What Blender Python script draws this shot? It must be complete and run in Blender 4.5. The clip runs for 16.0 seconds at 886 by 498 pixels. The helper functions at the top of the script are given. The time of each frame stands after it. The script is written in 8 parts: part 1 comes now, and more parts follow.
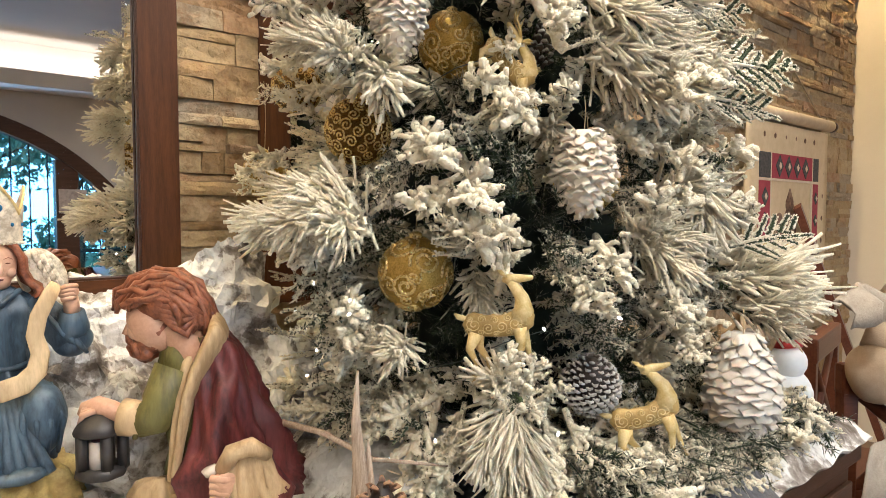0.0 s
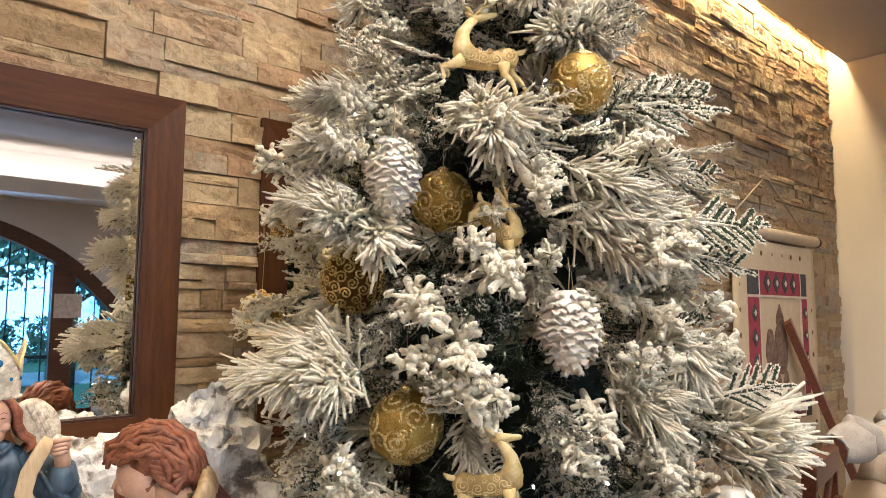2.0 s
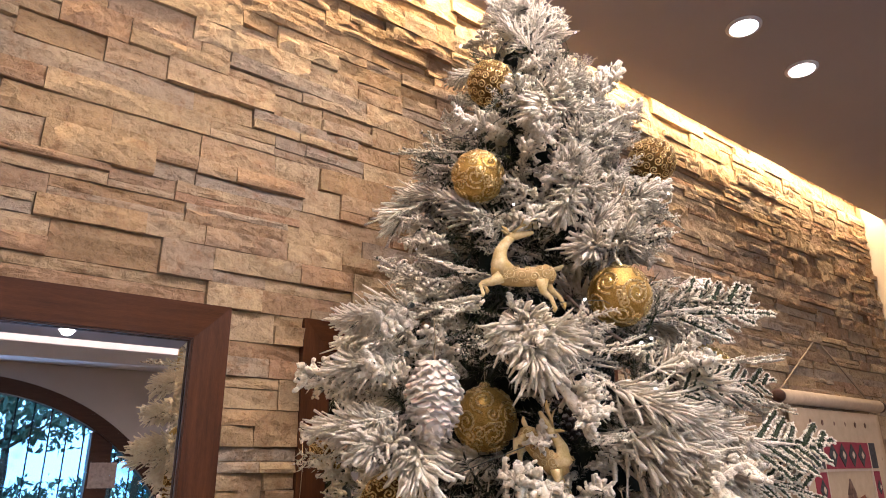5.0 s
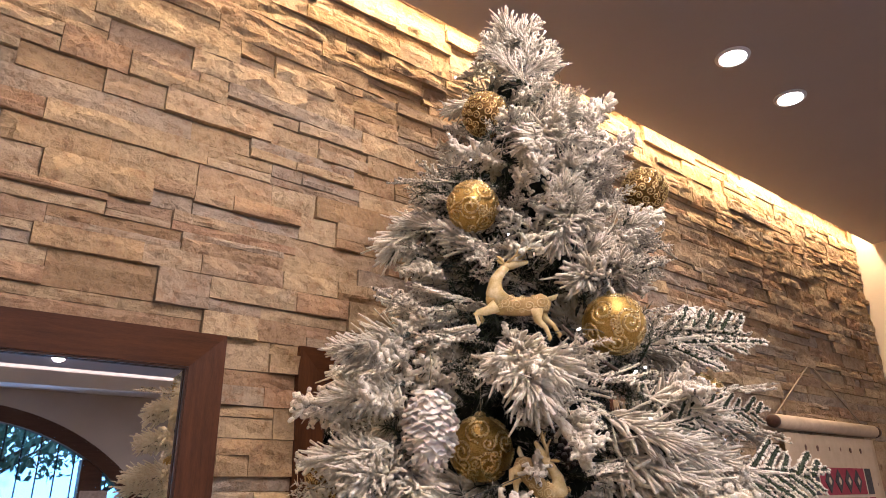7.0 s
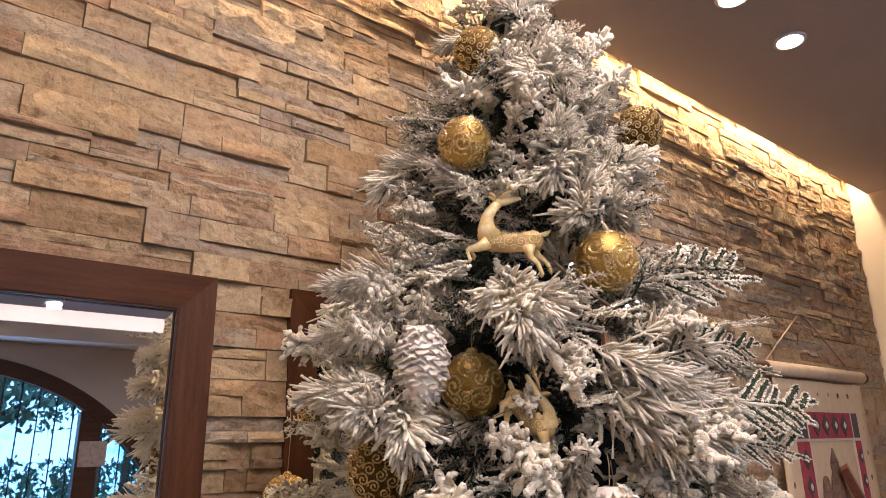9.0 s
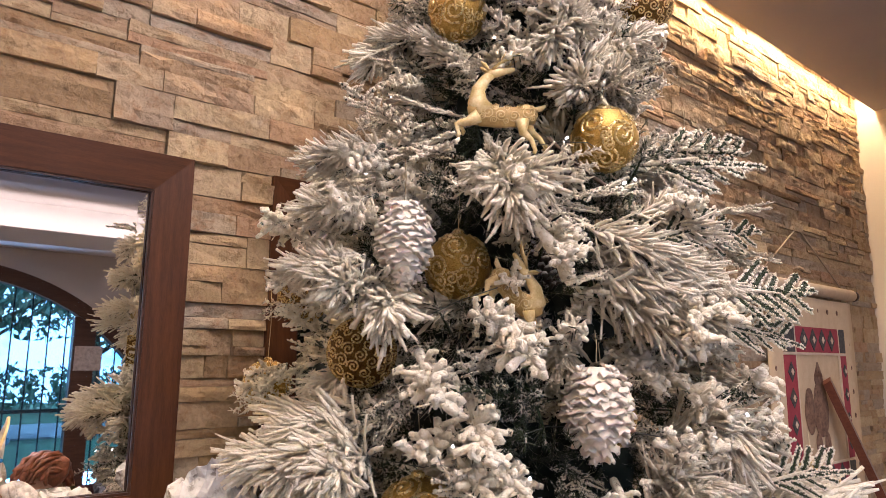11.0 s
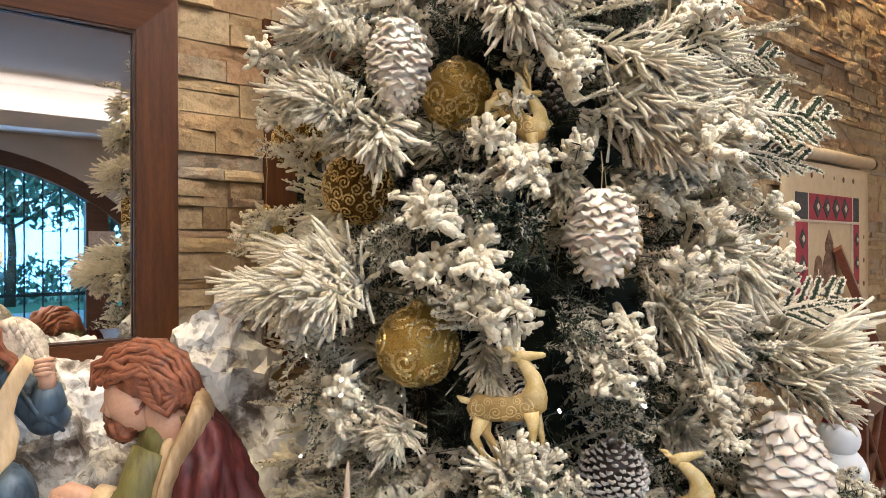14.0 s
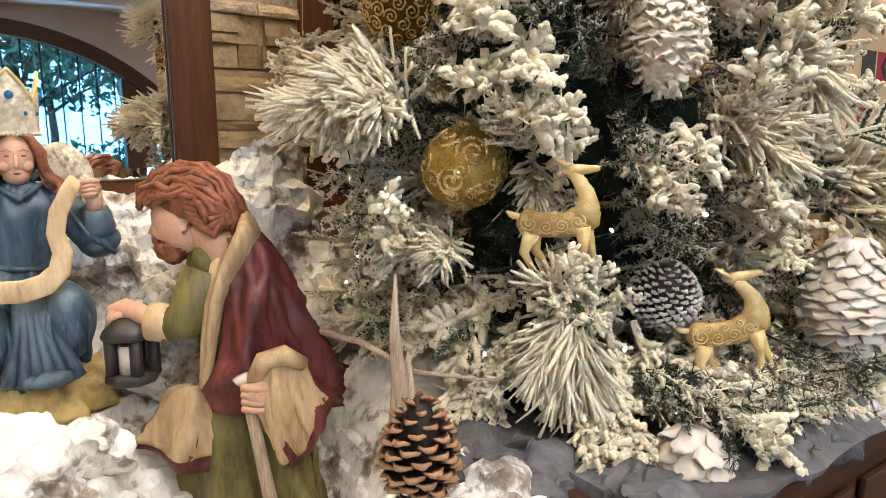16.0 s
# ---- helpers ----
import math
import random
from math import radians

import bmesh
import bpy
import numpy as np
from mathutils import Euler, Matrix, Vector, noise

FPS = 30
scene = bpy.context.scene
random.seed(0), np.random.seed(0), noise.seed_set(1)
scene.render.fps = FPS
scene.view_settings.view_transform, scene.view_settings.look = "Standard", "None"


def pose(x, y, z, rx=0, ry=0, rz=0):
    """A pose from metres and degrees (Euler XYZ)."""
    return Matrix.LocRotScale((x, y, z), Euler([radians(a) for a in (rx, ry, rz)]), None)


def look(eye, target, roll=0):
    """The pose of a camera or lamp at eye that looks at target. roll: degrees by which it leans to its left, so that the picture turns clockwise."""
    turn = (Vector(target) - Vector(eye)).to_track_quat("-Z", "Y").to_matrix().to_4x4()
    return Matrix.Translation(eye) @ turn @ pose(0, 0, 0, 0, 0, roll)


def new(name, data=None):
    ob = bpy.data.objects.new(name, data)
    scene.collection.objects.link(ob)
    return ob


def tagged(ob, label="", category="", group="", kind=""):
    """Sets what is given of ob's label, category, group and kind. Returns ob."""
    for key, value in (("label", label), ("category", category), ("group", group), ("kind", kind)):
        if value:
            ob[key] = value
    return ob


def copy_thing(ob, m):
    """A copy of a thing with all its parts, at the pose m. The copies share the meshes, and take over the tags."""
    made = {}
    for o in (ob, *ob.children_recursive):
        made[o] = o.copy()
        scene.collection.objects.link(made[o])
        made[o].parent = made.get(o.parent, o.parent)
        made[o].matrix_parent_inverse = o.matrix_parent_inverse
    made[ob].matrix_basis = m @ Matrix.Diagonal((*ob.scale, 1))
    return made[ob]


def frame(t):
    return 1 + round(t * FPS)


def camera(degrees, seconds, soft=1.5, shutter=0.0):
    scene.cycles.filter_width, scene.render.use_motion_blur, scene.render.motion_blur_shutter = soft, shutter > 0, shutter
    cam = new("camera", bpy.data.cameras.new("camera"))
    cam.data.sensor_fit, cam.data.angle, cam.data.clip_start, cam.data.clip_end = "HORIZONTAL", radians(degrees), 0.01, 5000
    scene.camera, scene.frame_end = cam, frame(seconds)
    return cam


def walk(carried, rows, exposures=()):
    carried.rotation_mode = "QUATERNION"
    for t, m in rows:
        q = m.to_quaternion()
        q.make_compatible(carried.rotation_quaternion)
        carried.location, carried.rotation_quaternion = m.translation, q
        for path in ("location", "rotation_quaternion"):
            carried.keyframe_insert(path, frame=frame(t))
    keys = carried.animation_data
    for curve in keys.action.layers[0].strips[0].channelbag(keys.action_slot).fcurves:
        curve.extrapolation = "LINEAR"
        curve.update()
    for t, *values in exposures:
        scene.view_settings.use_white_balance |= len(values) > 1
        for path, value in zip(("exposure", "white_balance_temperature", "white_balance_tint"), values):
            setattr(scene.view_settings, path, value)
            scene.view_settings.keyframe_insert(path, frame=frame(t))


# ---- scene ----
cam = camera(67.2, 16.0, 0.9, 0.0)
METRES, EYE, TILT, LEAN, TURN = 0.62, 1.35, -2.8, 0.0, -41.0
ROWS = [
    (0.0, 0.0, 0.0, 0.0, 0.0, 0.0, -0.0),
    (0.5, -0.0062, -0.0091, 0.0252, -0.18, 1.73, -1.26),
    (1.0, -0.0075, -0.0175, 0.0619, -0.14, 3.27, -1.63),
    (1.5, 0.0023, -0.0453, 0.1008, -0.39, 6.06, -1.83),
    (2.0, 0.0122, -0.0683, 0.1394, -0.39, 8.31, -0.16),
    (2.5, 0.0064, -0.09, 0.1775, 0.05, 10.41, -0.16),
    (3.0, 0.0028, -0.1064, 0.2123, 0.07, 12.82, -0.26),
    (3.5, -0.005, -0.1245, 0.2397, 0.35, 14.86, -0.51),
    (4.0, -0.0079, -0.1271, 0.2771, 1.77, 16.61, 0.45),
    (4.5, -0.0035, -0.1149, 0.3041, 2.25, 19.04, 0.37),
    (5.0, 0.0034, -0.1059, 0.3276, 2.98, 20.89, 0.26),
    (7.5, 0.0008, -0.1321, 0.3374, 2.49, 22.93, 0.47),
    (8.0, 0.008, -0.1062, 0.3242, 2.24, 21.36, 1.06),
    (8.5, 0.0051, -0.0983, 0.3109, 2.13, 20.79, 0.52),
    (9.0, 0.0095, -0.0859, 0.2942, 2.2, 19.14, 0.8),
    (11.5, 0.0313, 0.0837, 0.1889, 1.47, 10.74, -0.62),
    (12.0, 0.0299, 0.1067, 0.1715, 2.02, 9.04, -0.15),
    (12.5, 0.033, 0.1148, 0.1585, 1.76, 8.44, -0.07),
    (13.0, 0.04, 0.1245, 0.1379, 1.52, 6.86, 0.23),
    (13.5, 0.0451, 0.1356, 0.1119, 1.75, 5.25, 0.42),
    (14.0, 0.0561, 0.1462, 0.0772, 2.49, 3.05, 0.17),
    (14.5, 0.0613, 0.1623, 0.0356, 3.94, 0.56, 0.21),
    (15.0, 0.0681, 0.1784, 0.0089, 4.14, -1.02, -0.17),
    (15.5, 0.0479, 0.1762, -0.0236, 5.5, -3.3, -0.34),
    (16.0, 0.0273, 0.1959, -0.0706, 5.51, -6.58, 0.09),
]
EXPOSURES = [(0.0, -0.07, 5890, 8), (1.5, -0.15, 5740, 8), (3.0, -0.35, 5750, 23), (5.0, -0.55, 5810, 27), (7.5, -0.67, 5860, 30), (9.0, -0.63, 5830, 28), (12.0, -0.33, 5780, 26), (14.0, -0.19, 5770, 11), (16.0, -0.15, 5830, 9)]
walk(cam, [(t, pose(0, 0, EYE, TILT, LEAN, TURN) @ pose(METRES * x, METRES * y, METRES * z, 90 + pitch, roll, yaw)) for t, x, y, z, yaw, pitch, roll in ROWS], EXPOSURES)

# ---- plan, in metres: x along the stone wall, y towards it, z up ----
WALL_Y = 1.44          # mean face of the stone wall
END_X = 4.52           # plaster wall at the end of the stone wall
WEST_X = -3.6
DOOR_Y = -4.6          # inner face of the wall with the arched door
CEIL_Z = 3.0
SLOT_Y = 1.33          # edge of the ceiling along the light slot
RIGHT = Vector((0.755, -0.656, 0))
AWAY = Vector((0.656, 0.755, 0))
UP = Vector((0, 0, 1))

# ---- daylight ----
world = bpy.data.worlds.new("sky")
scene.world = world
world.use_nodes = True
sky = world.node_tree.nodes.new("ShaderNodeTexSky")
sky.sky_type = "NISHITA"
sky.sun_disc = False
sky.sun_elevation = radians(48)
sky.sun_rotation = radians(200)
sky.dust_density = 0.3
sky.ozone_density = 3.0
world.node_tree.links.new(sky.outputs[0], world.node_tree.nodes["Background"].inputs[0])
world.node_tree.nodes["Background"].inputs[1].default_value = 0.15


def lamp(name, kind, matrix, energy, color, **settings):
    data = bpy.data.lights.new(name, kind)
    data.energy, data.color = energy, color
    for key, value in settings.items():
        if key == "size":
            data.size = value
        elif key == "size_y":
            data.shape = "RECTANGLE"
            data.size_y = value
        elif key == "angle":
            data.angle = value
        elif key == "radius":
            data.shadow_soft_size = value
        elif key == "cone":
            data.spot_size = radians(value)
            data.spot_blend = 0.35 if value > 170 else 0.6 if value > 160 else 0.9
    ob = new(name, data)
    ob.matrix_world = matrix
    return ob


WARM, WHITE, DAY = (1.0, 0.75, 0.38), (1.0, 0.885, 0.75), (0.45, 0.68, 1.0)
lamp("sun", "SUN", look((0, 0, 0), (0.25, -0.65, -0.72)), 5.0, (0.80, 0.91, 1.0), angle=radians(0.6))
# light strip in the slot over the stone wall
lamp("cove_lamp", "AREA", look((1.2, 1.357, 3.10), (1.2, 1.44, 2.66)), 112.0, WARM, size=6.6, size_y=0.03)
# light strip over the cornice of the door wall
lamp("cornice_lamp", "AREA", look((0.6, DOOR_Y + 0.30, 2.73), (0.6, DOOR_Y, 2.9)), 45.0, WHITE, size=7.0, size_y=0.05)
# added lamp, hidden at ground level, standing in for daylight through the arched opening
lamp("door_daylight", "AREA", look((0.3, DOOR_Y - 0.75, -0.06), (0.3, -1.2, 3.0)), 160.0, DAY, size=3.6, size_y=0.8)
# the pair at x 2.0 and 2.425, y 0.85 is seen; other places are assumed
SPOTS = [(-1.0, 0.85), (-0.57, 0.85), (0.50, 0.42), (0.93, 0.42), (2.0, 0.85), (2.425, 0.85), (0.28, -0.08), (0.72, -0.08), (-1.5, -0.35), (-1.05, -0.35), (2.0, -1.2), (2.425, -1.2),
         (0.25, -1.9), (0.7, -1.9), (-1.5, -1.9), (-1.05, -1.9), (3.6, -0.6), (3.6, -2.2)]
# watts of each downlight: the pairs beside the stone wall are dimmed
for sx, sy in SPOTS:
    if sy > 0.5:
        watts, wide = (24.0, 148) if sx > 1.9 else (4.0, 148)
    elif sy > 0:
        # pair added over the tree, out of view, to brighten its top
        watts, wide = 21.0, 172
    elif sy < -1.5:
        watts, wide = 76.0, 164
    elif sx > 1.9:
        watts, wide = 36.0, 164
    else:
        # the 64 W pair is added near the tree, unseen, to light its front
        watts, wide = (5.0, 164) if sx < -1.0 else (64.0, 172)
    lamp("downlight_lamp", "SPOT", look((sx, sy, 2.965), (sx, sy, 0)), watts, WHITE, radius=0.04, cone=wide)


# ---- materials ----
def nodes_of(name):
    m = bpy.data.materials.new(name)
    m.use_nodes = True
    t = m.node_tree
    return m, t, t.nodes["Principled BSDF"]


def node(t, kind, **inputs):
    n = t.nodes.new("ShaderNode" + kind)
    for k, v in inputs.items():
        n.inputs[k.replace("_", " ")].default_value = v
    return n


def ramp(t, source, *stops):
    n = t.nodes.new("ShaderNodeValToRGB")
    while len(n.color_ramp.elements) < len(stops):
        n.color_ramp.elements.new(0.5)
    for e, (at, c) in zip(n.color_ramp.elements, stops):
        e.position, e.color = at, (*c, 1)
    t.links.new(source, n.inputs[0])
    return n.outputs[0]


def noise_of(t, scale, detail=4.0, rough=0.55, stretch=None, space="Object"):
    co = t.nodes.new("ShaderNodeTexCoord")
    n = node(t, "TexNoise", Scale=scale, Detail=detail, Roughness=rough)
    if stretch:
        mp = t.nodes.new("ShaderNodeMapping")
        mp.inputs["Scale"].default_value = stretch
        t.links.new(co.outputs[space], mp.inputs[0])
        t.links.new(mp.outputs[0], n.inputs["Vector"])
    else:
        t.links.new(co.outputs[space], n.inputs["Vector"])
    return n.outputs["Fac"]


def math_of(t, op, a, b=None, c=None, clamp=False):
    n = t.nodes.new("ShaderNodeMath")
    n.operation, n.use_clamp = op, clamp
    for i, v in enumerate((a, b, c)):
        if v is None:
            continue
        if isinstance(v, (int, float)):
            n.inputs[i].default_value = v
        else:
            t.links.new(v, n.inputs[i])
    return n.outputs[0]


def mix_of(t, fac, a, b, blend="MIX"):
    n = t.nodes.new("ShaderNodeMix")
    n.data_type, n.blend_type = "RGBA", blend
    for i, v in ((0, fac), (6, a), (7, b)):
        if isinstance(v, (int, float)):
            n.inputs[i].default_value = v
        elif isinstance(v, tuple):
            n.inputs[i].default_value = (*v, 1)
        else:
            t.links.new(v, n.inputs[i])
    return n.outputs[2]


def bump_of(t, b, height, strength, distance):
    n = t.nodes.new("ShaderNodeBump")
    n.inputs["Strength"].default_value, n.inputs["Distance"].default_value = strength, distance
    t.links.new(height, n.inputs["Height"])
    t.links.new(n.outputs[0], b.inputs["Normal"])


def plain(name, low, high, scale=12.0, rough=0.6, metal=0.0, bump=0.3, fine=90.0, depth=0.002, stretch=None, specular=0.5, space="Object"):
    """A surface that wavers between two colours at one scale and has fine relief at another."""
    m, t, b = nodes_of(name)
    n1 = noise_of(t, scale, 5, 0.6, stretch, space)
    n2 = noise_of(t, fine, 3, 0.6, stretch, space)
    both = math_of(t, "ADD", math_of(t, "MULTIPLY", n1, 0.7), math_of(t, "MULTIPLY", n2, 0.3))
    t.links.new(ramp(t, both, (0.32, low), (0.68, high)), b.inputs["Base Color"])
    b.inputs["Metallic"].default_value = metal
    b.inputs["Specular IOR Level"].default_value = specular
    t.links.new(math_of(t, "MULTIPLY_ADD", n2, 0.2, rough - 0.1, clamp=True), b.inputs["Roughness"])
    bump_of(t, b, both, bump, depth)
    return m


def stone_material():
    """Split sandstone: each stone has its own tone, with rusty and grey mottling and a cleft, fractured face."""
    m, t, b = nodes_of("split_stone")
    info = t.nodes.new("ShaderNodeObjectInfo")
    geo = t.nodes.new("ShaderNodeNewGeometry")
    rnd = math_of(t, "FRACT", math_of(t, "ADD", info.outputs["Random"], geo.outputs["Random Per Island"]))
    tone = ramp(t, rnd, (0.0, (0.325, 0.202, 0.093)), (0.16, (0.453, 0.322, 0.162)), (0.34, (0.530, 0.404, 0.232)), (0.52, (0.367, 0.228, 0.116)), (0.70, (0.367, 0.301, 0.213)), (0.86, (0.470, 0.322, 0.153)), (1.0, (0.393, 0.232, 0.130)))
    n1 = noise_of(t, 7.0, 5, 0.6)
    n2 = noise_of(t, 110.0, 4, 0.7)
    n3 = noise_of(t, 24.0, 7, 0.72)
    co = t.nodes.new("ShaderNodeTexCoord")
    bent = mix_of(t, 0.035, co.outputs["Object"], node_color_noise(t, 22.0))

    def facets(scale):
        """Height of small planes, each leaning its own way, as a chisel leaves them."""
        v = node(t, "TexVoronoi", Scale=scale)
        t.links.new(bent, v.inputs["Vector"])
        ways = []
        for a, c in ((v.outputs["Color"], (0.5, 0.5, 0.5)), (bent, v.outputs["Position"])):
            q = t.nodes.new("ShaderNodeVectorMath")
            q.operation = "SUBTRACT"
            t.links.new(a, q.inputs[0])
            if isinstance(c, tuple):
                q.inputs[1].default_value = c
            else:
                t.links.new(c, q.inputs[1])
            ways.append(q.outputs["Vector"])
        d = t.nodes.new("ShaderNodeVectorMath")
        d.operation = "DOT_PRODUCT"
        t.links.new(ways[0], d.inputs[0])
        t.links.new(ways[1], d.inputs[1])
        return d.outputs["Value"]

    c = mix_of(t, math_of(t, "MULTIPLY_ADD", n1, 1.6, -0.72, clamp=True), tone, (0.462, 0.331, 0.176))
    c = mix_of(t, math_of(t, "MULTIPLY_ADD", n3, 3.6, -1.80, clamp=True), c, (0.283, 0.142, 0.056))
    c = mix_of(t, math_of(t, "MULTIPLY_ADD", n1, -4.0, 1.45, clamp=True), c, (0.342, 0.293, 0.222))
    c = mix_of(t, math_of(t, "MULTIPLY_ADD", n2, 1.5, -0.62, clamp=True), c, (0.231, 0.163, 0.106))
    t.links.new(c, b.inputs["Base Color"])
    b.inputs["Roughness"].default_value = 0.82
    b.inputs["Specular IOR Level"].default_value = 0.3
    planes = math_of(t, "ADD", math_of(t, "MULTIPLY", facets(24.0), 0.46), math_of(t, "MULTIPLY", facets(70.0), 0.44))
    grain = math_of(t, "ADD", math_of(t, "MULTIPLY", n3, 0.0075), math_of(t, "MULTIPLY", n2, 0.0016))
    bump_of(t, b, math_of(t, "ADD", planes, grain), 1.0, 1.0)
    return m


def node_color_noise(t, scale):
    n = node(t, "TexNoise", Scale=scale, Detail=3.0)
    co = t.nodes.new("ShaderNodeTexCoord")
    t.links.new(co.outputs["Object"], n.inputs["Vector"])
    return n.outputs["Color"]


def flock_material():
    """Needles under artificial snow: u tells how thickly a sprig is flocked, v runs from a needle's root to its tip."""
    m, t, b = nodes_of("flocked_needle")
    uv = t.nodes.new("ShaderNodeUVMap")
    sep = t.nodes.new("ShaderNodeSeparateXYZ")
    t.links.new(uv.outputs[0], sep.inputs[0])
    n1 = noise_of(t, 120.0, 3, 0.6)
    n2 = noise_of(t, 600.0, 2, 0.6)
    info = t.nodes.new("ShaderNodeObjectInfo")
    cover = math_of(t, "MULTIPLY_ADD", sep.outputs[1], 0.95, math_of(t, "SUBTRACT", sep.outputs[0], 0.24))
    cover = math_of(t, "ADD", cover, math_of(t, "ADD", math_of(t, "MULTIPLY_ADD", n1, 1.3, -1.15), math_of(t, "MULTIPLY_ADD", n2, 1.1, -0.50)))
    cover = math_of(t, "MULTIPLY", math_of(t, "ADD", cover, math_of(t, "MULTIPLY_ADD", info.outputs["Random"], 0.16, -0.08)), 3.2, clamp=True)
    green = ramp(t, n2, (0.3, (0.007, 0.014, 0.004)), (0.72, (0.055, 0.080, 0.022)))
    white = ramp(t, n1, (0.3, (0.80, 0.67, 0.45)), (0.58, (0.95, 0.87, 0.69)))
    t.links.new(mix_of(t, cover, green, white), b.inputs["Base Color"])
    b.inputs["Roughness"].default_value = 0.9
    b.inputs["Specular IOR Level"].default_value = 0.15
    b.inputs["Sheen Weight"].default_value = 0.15
    bump_of(t, b, math_of(t, "ADD", n2, n1), 0.9, 0.003)
    return m


def glitter_gold(name, low, high, rough):
    m, t, b = nodes_of(name)
    co = t.nodes.new("ShaderNodeTexCoord")
    v = node(t, "TexVoronoi", Scale=620.0)
    t.links.new(co.outputs["Object"], v.inputs["Vector"])
    n = noise_of(t, 45.0, 3, 0.6)
    grain = math_of(t, "FRACT", math_of(t, "MULTIPLY", v.outputs["Color"], 7.0))
    t.links.new(ramp(t, math_of(t, "ADD", math_of(t, "MULTIPLY", grain, 0.5), math_of(t, "MULTIPLY", n, 0.5)), (0.25, low), (0.75, high)), b.inputs["Base Color"])
    b.inputs["Metallic"].default_value = 0.85
    t.links.new(math_of(t, "MULTIPLY_ADD", grain, 0.30, rough + 0.14), b.inputs["Roughness"])
    bump_of(t, b, grain, 0.9, 0.0014)
    return m


def wood_material(name, low, high, rough=0.35, along=(1, 14, 14)):
    m, t, b = nodes_of(name)
    n1 = noise_of(t, 5.0, 6, 0.65, along)
    n2 = noise_of(t, 60.0, 3, 0.6, along)
    both = math_of(t, "ADD", math_of(t, "MULTIPLY", n1, 0.65), math_of(t, "MULTIPLY", n2, 0.35))
    t.links.new(ramp(t, both, (0.3, low), (0.7, high)), b.inputs["Base Color"])
    t.links.new(math_of(t, "MULTIPLY_ADD", n2, 0.2, rough - 0.1), b.inputs["Roughness"])
    b.inputs["Specular IOR Level"].default_value = 0.22
    bump_of(t, b, n2, 0.15, 0.001)
    return m


def paper_material():
    m, t, b = nodes_of("painted_crumpled_paper")
    n1 = noise_of(t, 8.0, 5, 0.6)
    n2 = noise_of(t, 30.0, 5, 0.65)
    co = t.nodes.new("ShaderNodeTexCoord")
    v = node(t, "TexVoronoi", Scale=62.0)
    t.links.new(co.outputs["Object"], v.inputs["Vector"])
    facet = math_of(t, "FRACT", math_of(t, "MULTIPLY", v.outputs["Color"], 3.0))
    mixed = math_of(t, "ADD", math_of(t, "MULTIPLY", n1, 0.62), math_of(t, "MULTIPLY_ADD", facet, 0.05, math_of(t, "MULTIPLY", n2, 0.33)))
    c = ramp(t, mixed, (0.39, (0.12, 0.09, 0.068)), (0.45, (0.30, 0.26, 0.225)), (0.495, (0.70, 0.67, 0.63)), (0.60, (0.88, 0.86, 0.83)))
    t.links.new(c, b.inputs["Base Color"])
    b.inputs["Roughness"].default_value = 0.55
    bump_of(t, b, math_of(t, "ADD", math_of(t, "MULTIPLY", v.outputs["Distance"], 0.7), n2), 0.5, 0.010)
    return m


def emitter(name, color, strength):
    m, t, b = nodes_of(name)
    b.inputs["Base Color"].default_value = (0.8, 0.8, 0.8, 1)
    b.inputs["Emission Color"].default_value = (*color, 1)
    b.inputs["Emission Strength"].default_value = strength
    return m


def cone_material(name, root, body, lip):
    """Woody scales whose lips are paler than their roots."""
    m, t, b = nodes_of(name)
    uv = t.nodes.new("ShaderNodeUVMap")
    sep = t.nodes.new("ShaderNodeSeparateXYZ")
    t.links.new(uv.outputs[0], sep.inputs[0])
    n = noise_of(t, 7.0, 3, 0.6)
    s = math_of(t, "ADD", sep.outputs[1], math_of(t, "MULTIPLY_ADD", n, 0.3, -0.15))
    t.links.new(ramp(t, s, (0.2, root), (0.80, body), (1.0, lip)), b.inputs["Base Color"])
    b.inputs["Roughness"].default_value = 0.5
    bump_of(t, b, n, 0.4, 0.002)
    return m


STONE = stone_material()
FLOCK = flock_material()
GOLD = glitter_gold("gold_glitter", (0.36, 0.215, 0.040), (0.70, 0.47, 0.13), 0.28)
GOLD_LINE = plain("raised_gold_line", (0.66, 0.46, 0.15), (0.95, 0.76, 0.38), 60, 0.28, 0.9, 0.2, 300, 0.0006)
ANTIQUE = glitter_gold("antique_gold_glitter", (0.10, 0.05, 0.012), (0.30, 0.17, 0.04), 0.38)
MIRROR_WOOD = wood_material("mahogany_frame", (0.040, 0.012, 0.004), (0.120, 0.042, 0.012), 0.46, (14, 14, 1))
DARK_WOOD = wood_material("dark_stained_wood", (0.035, 0.016, 0.010), (0.085, 0.040, 0.024), 0.38)
CHAIR_WOOD = wood_material("red_brown_wood", (0.075, 0.022, 0.012), (0.16, 0.055, 0.028), 0.35)
PLASTER = plain("warm_plaster", (0.58, 0.49, 0.375), (0.64, 0.55, 0.43), 3.0, 0.85, 0, 0.15, 140, 0.001)
CEILING = plain("ceiling_paint", (0.37, 0.325, 0.295), (0.40, 0.35, 0.315), 2.0, 0.9, 0, 0.08, 160, 0.0008)
GREY_PLASTER = plain("grey_plaster", (0.44, 0.40, 0.36), (0.50, 0.46, 0.42), 3.0, 0.85, 0, 0.15, 140, 0.001)
WHITE_PAINT = plain("white_paint", (0.76, 0.74, 0.70), (0.82, 0.80, 0.77), 5.0, 0.6, 0, 0.1, 140, 0.0008)
IRON = plain("dark_iron", (0.012, 0.010, 0.010), (0.03, 0.025, 0.022), 20, 0.5, 0.0, 0.2, 200, 0.0008)
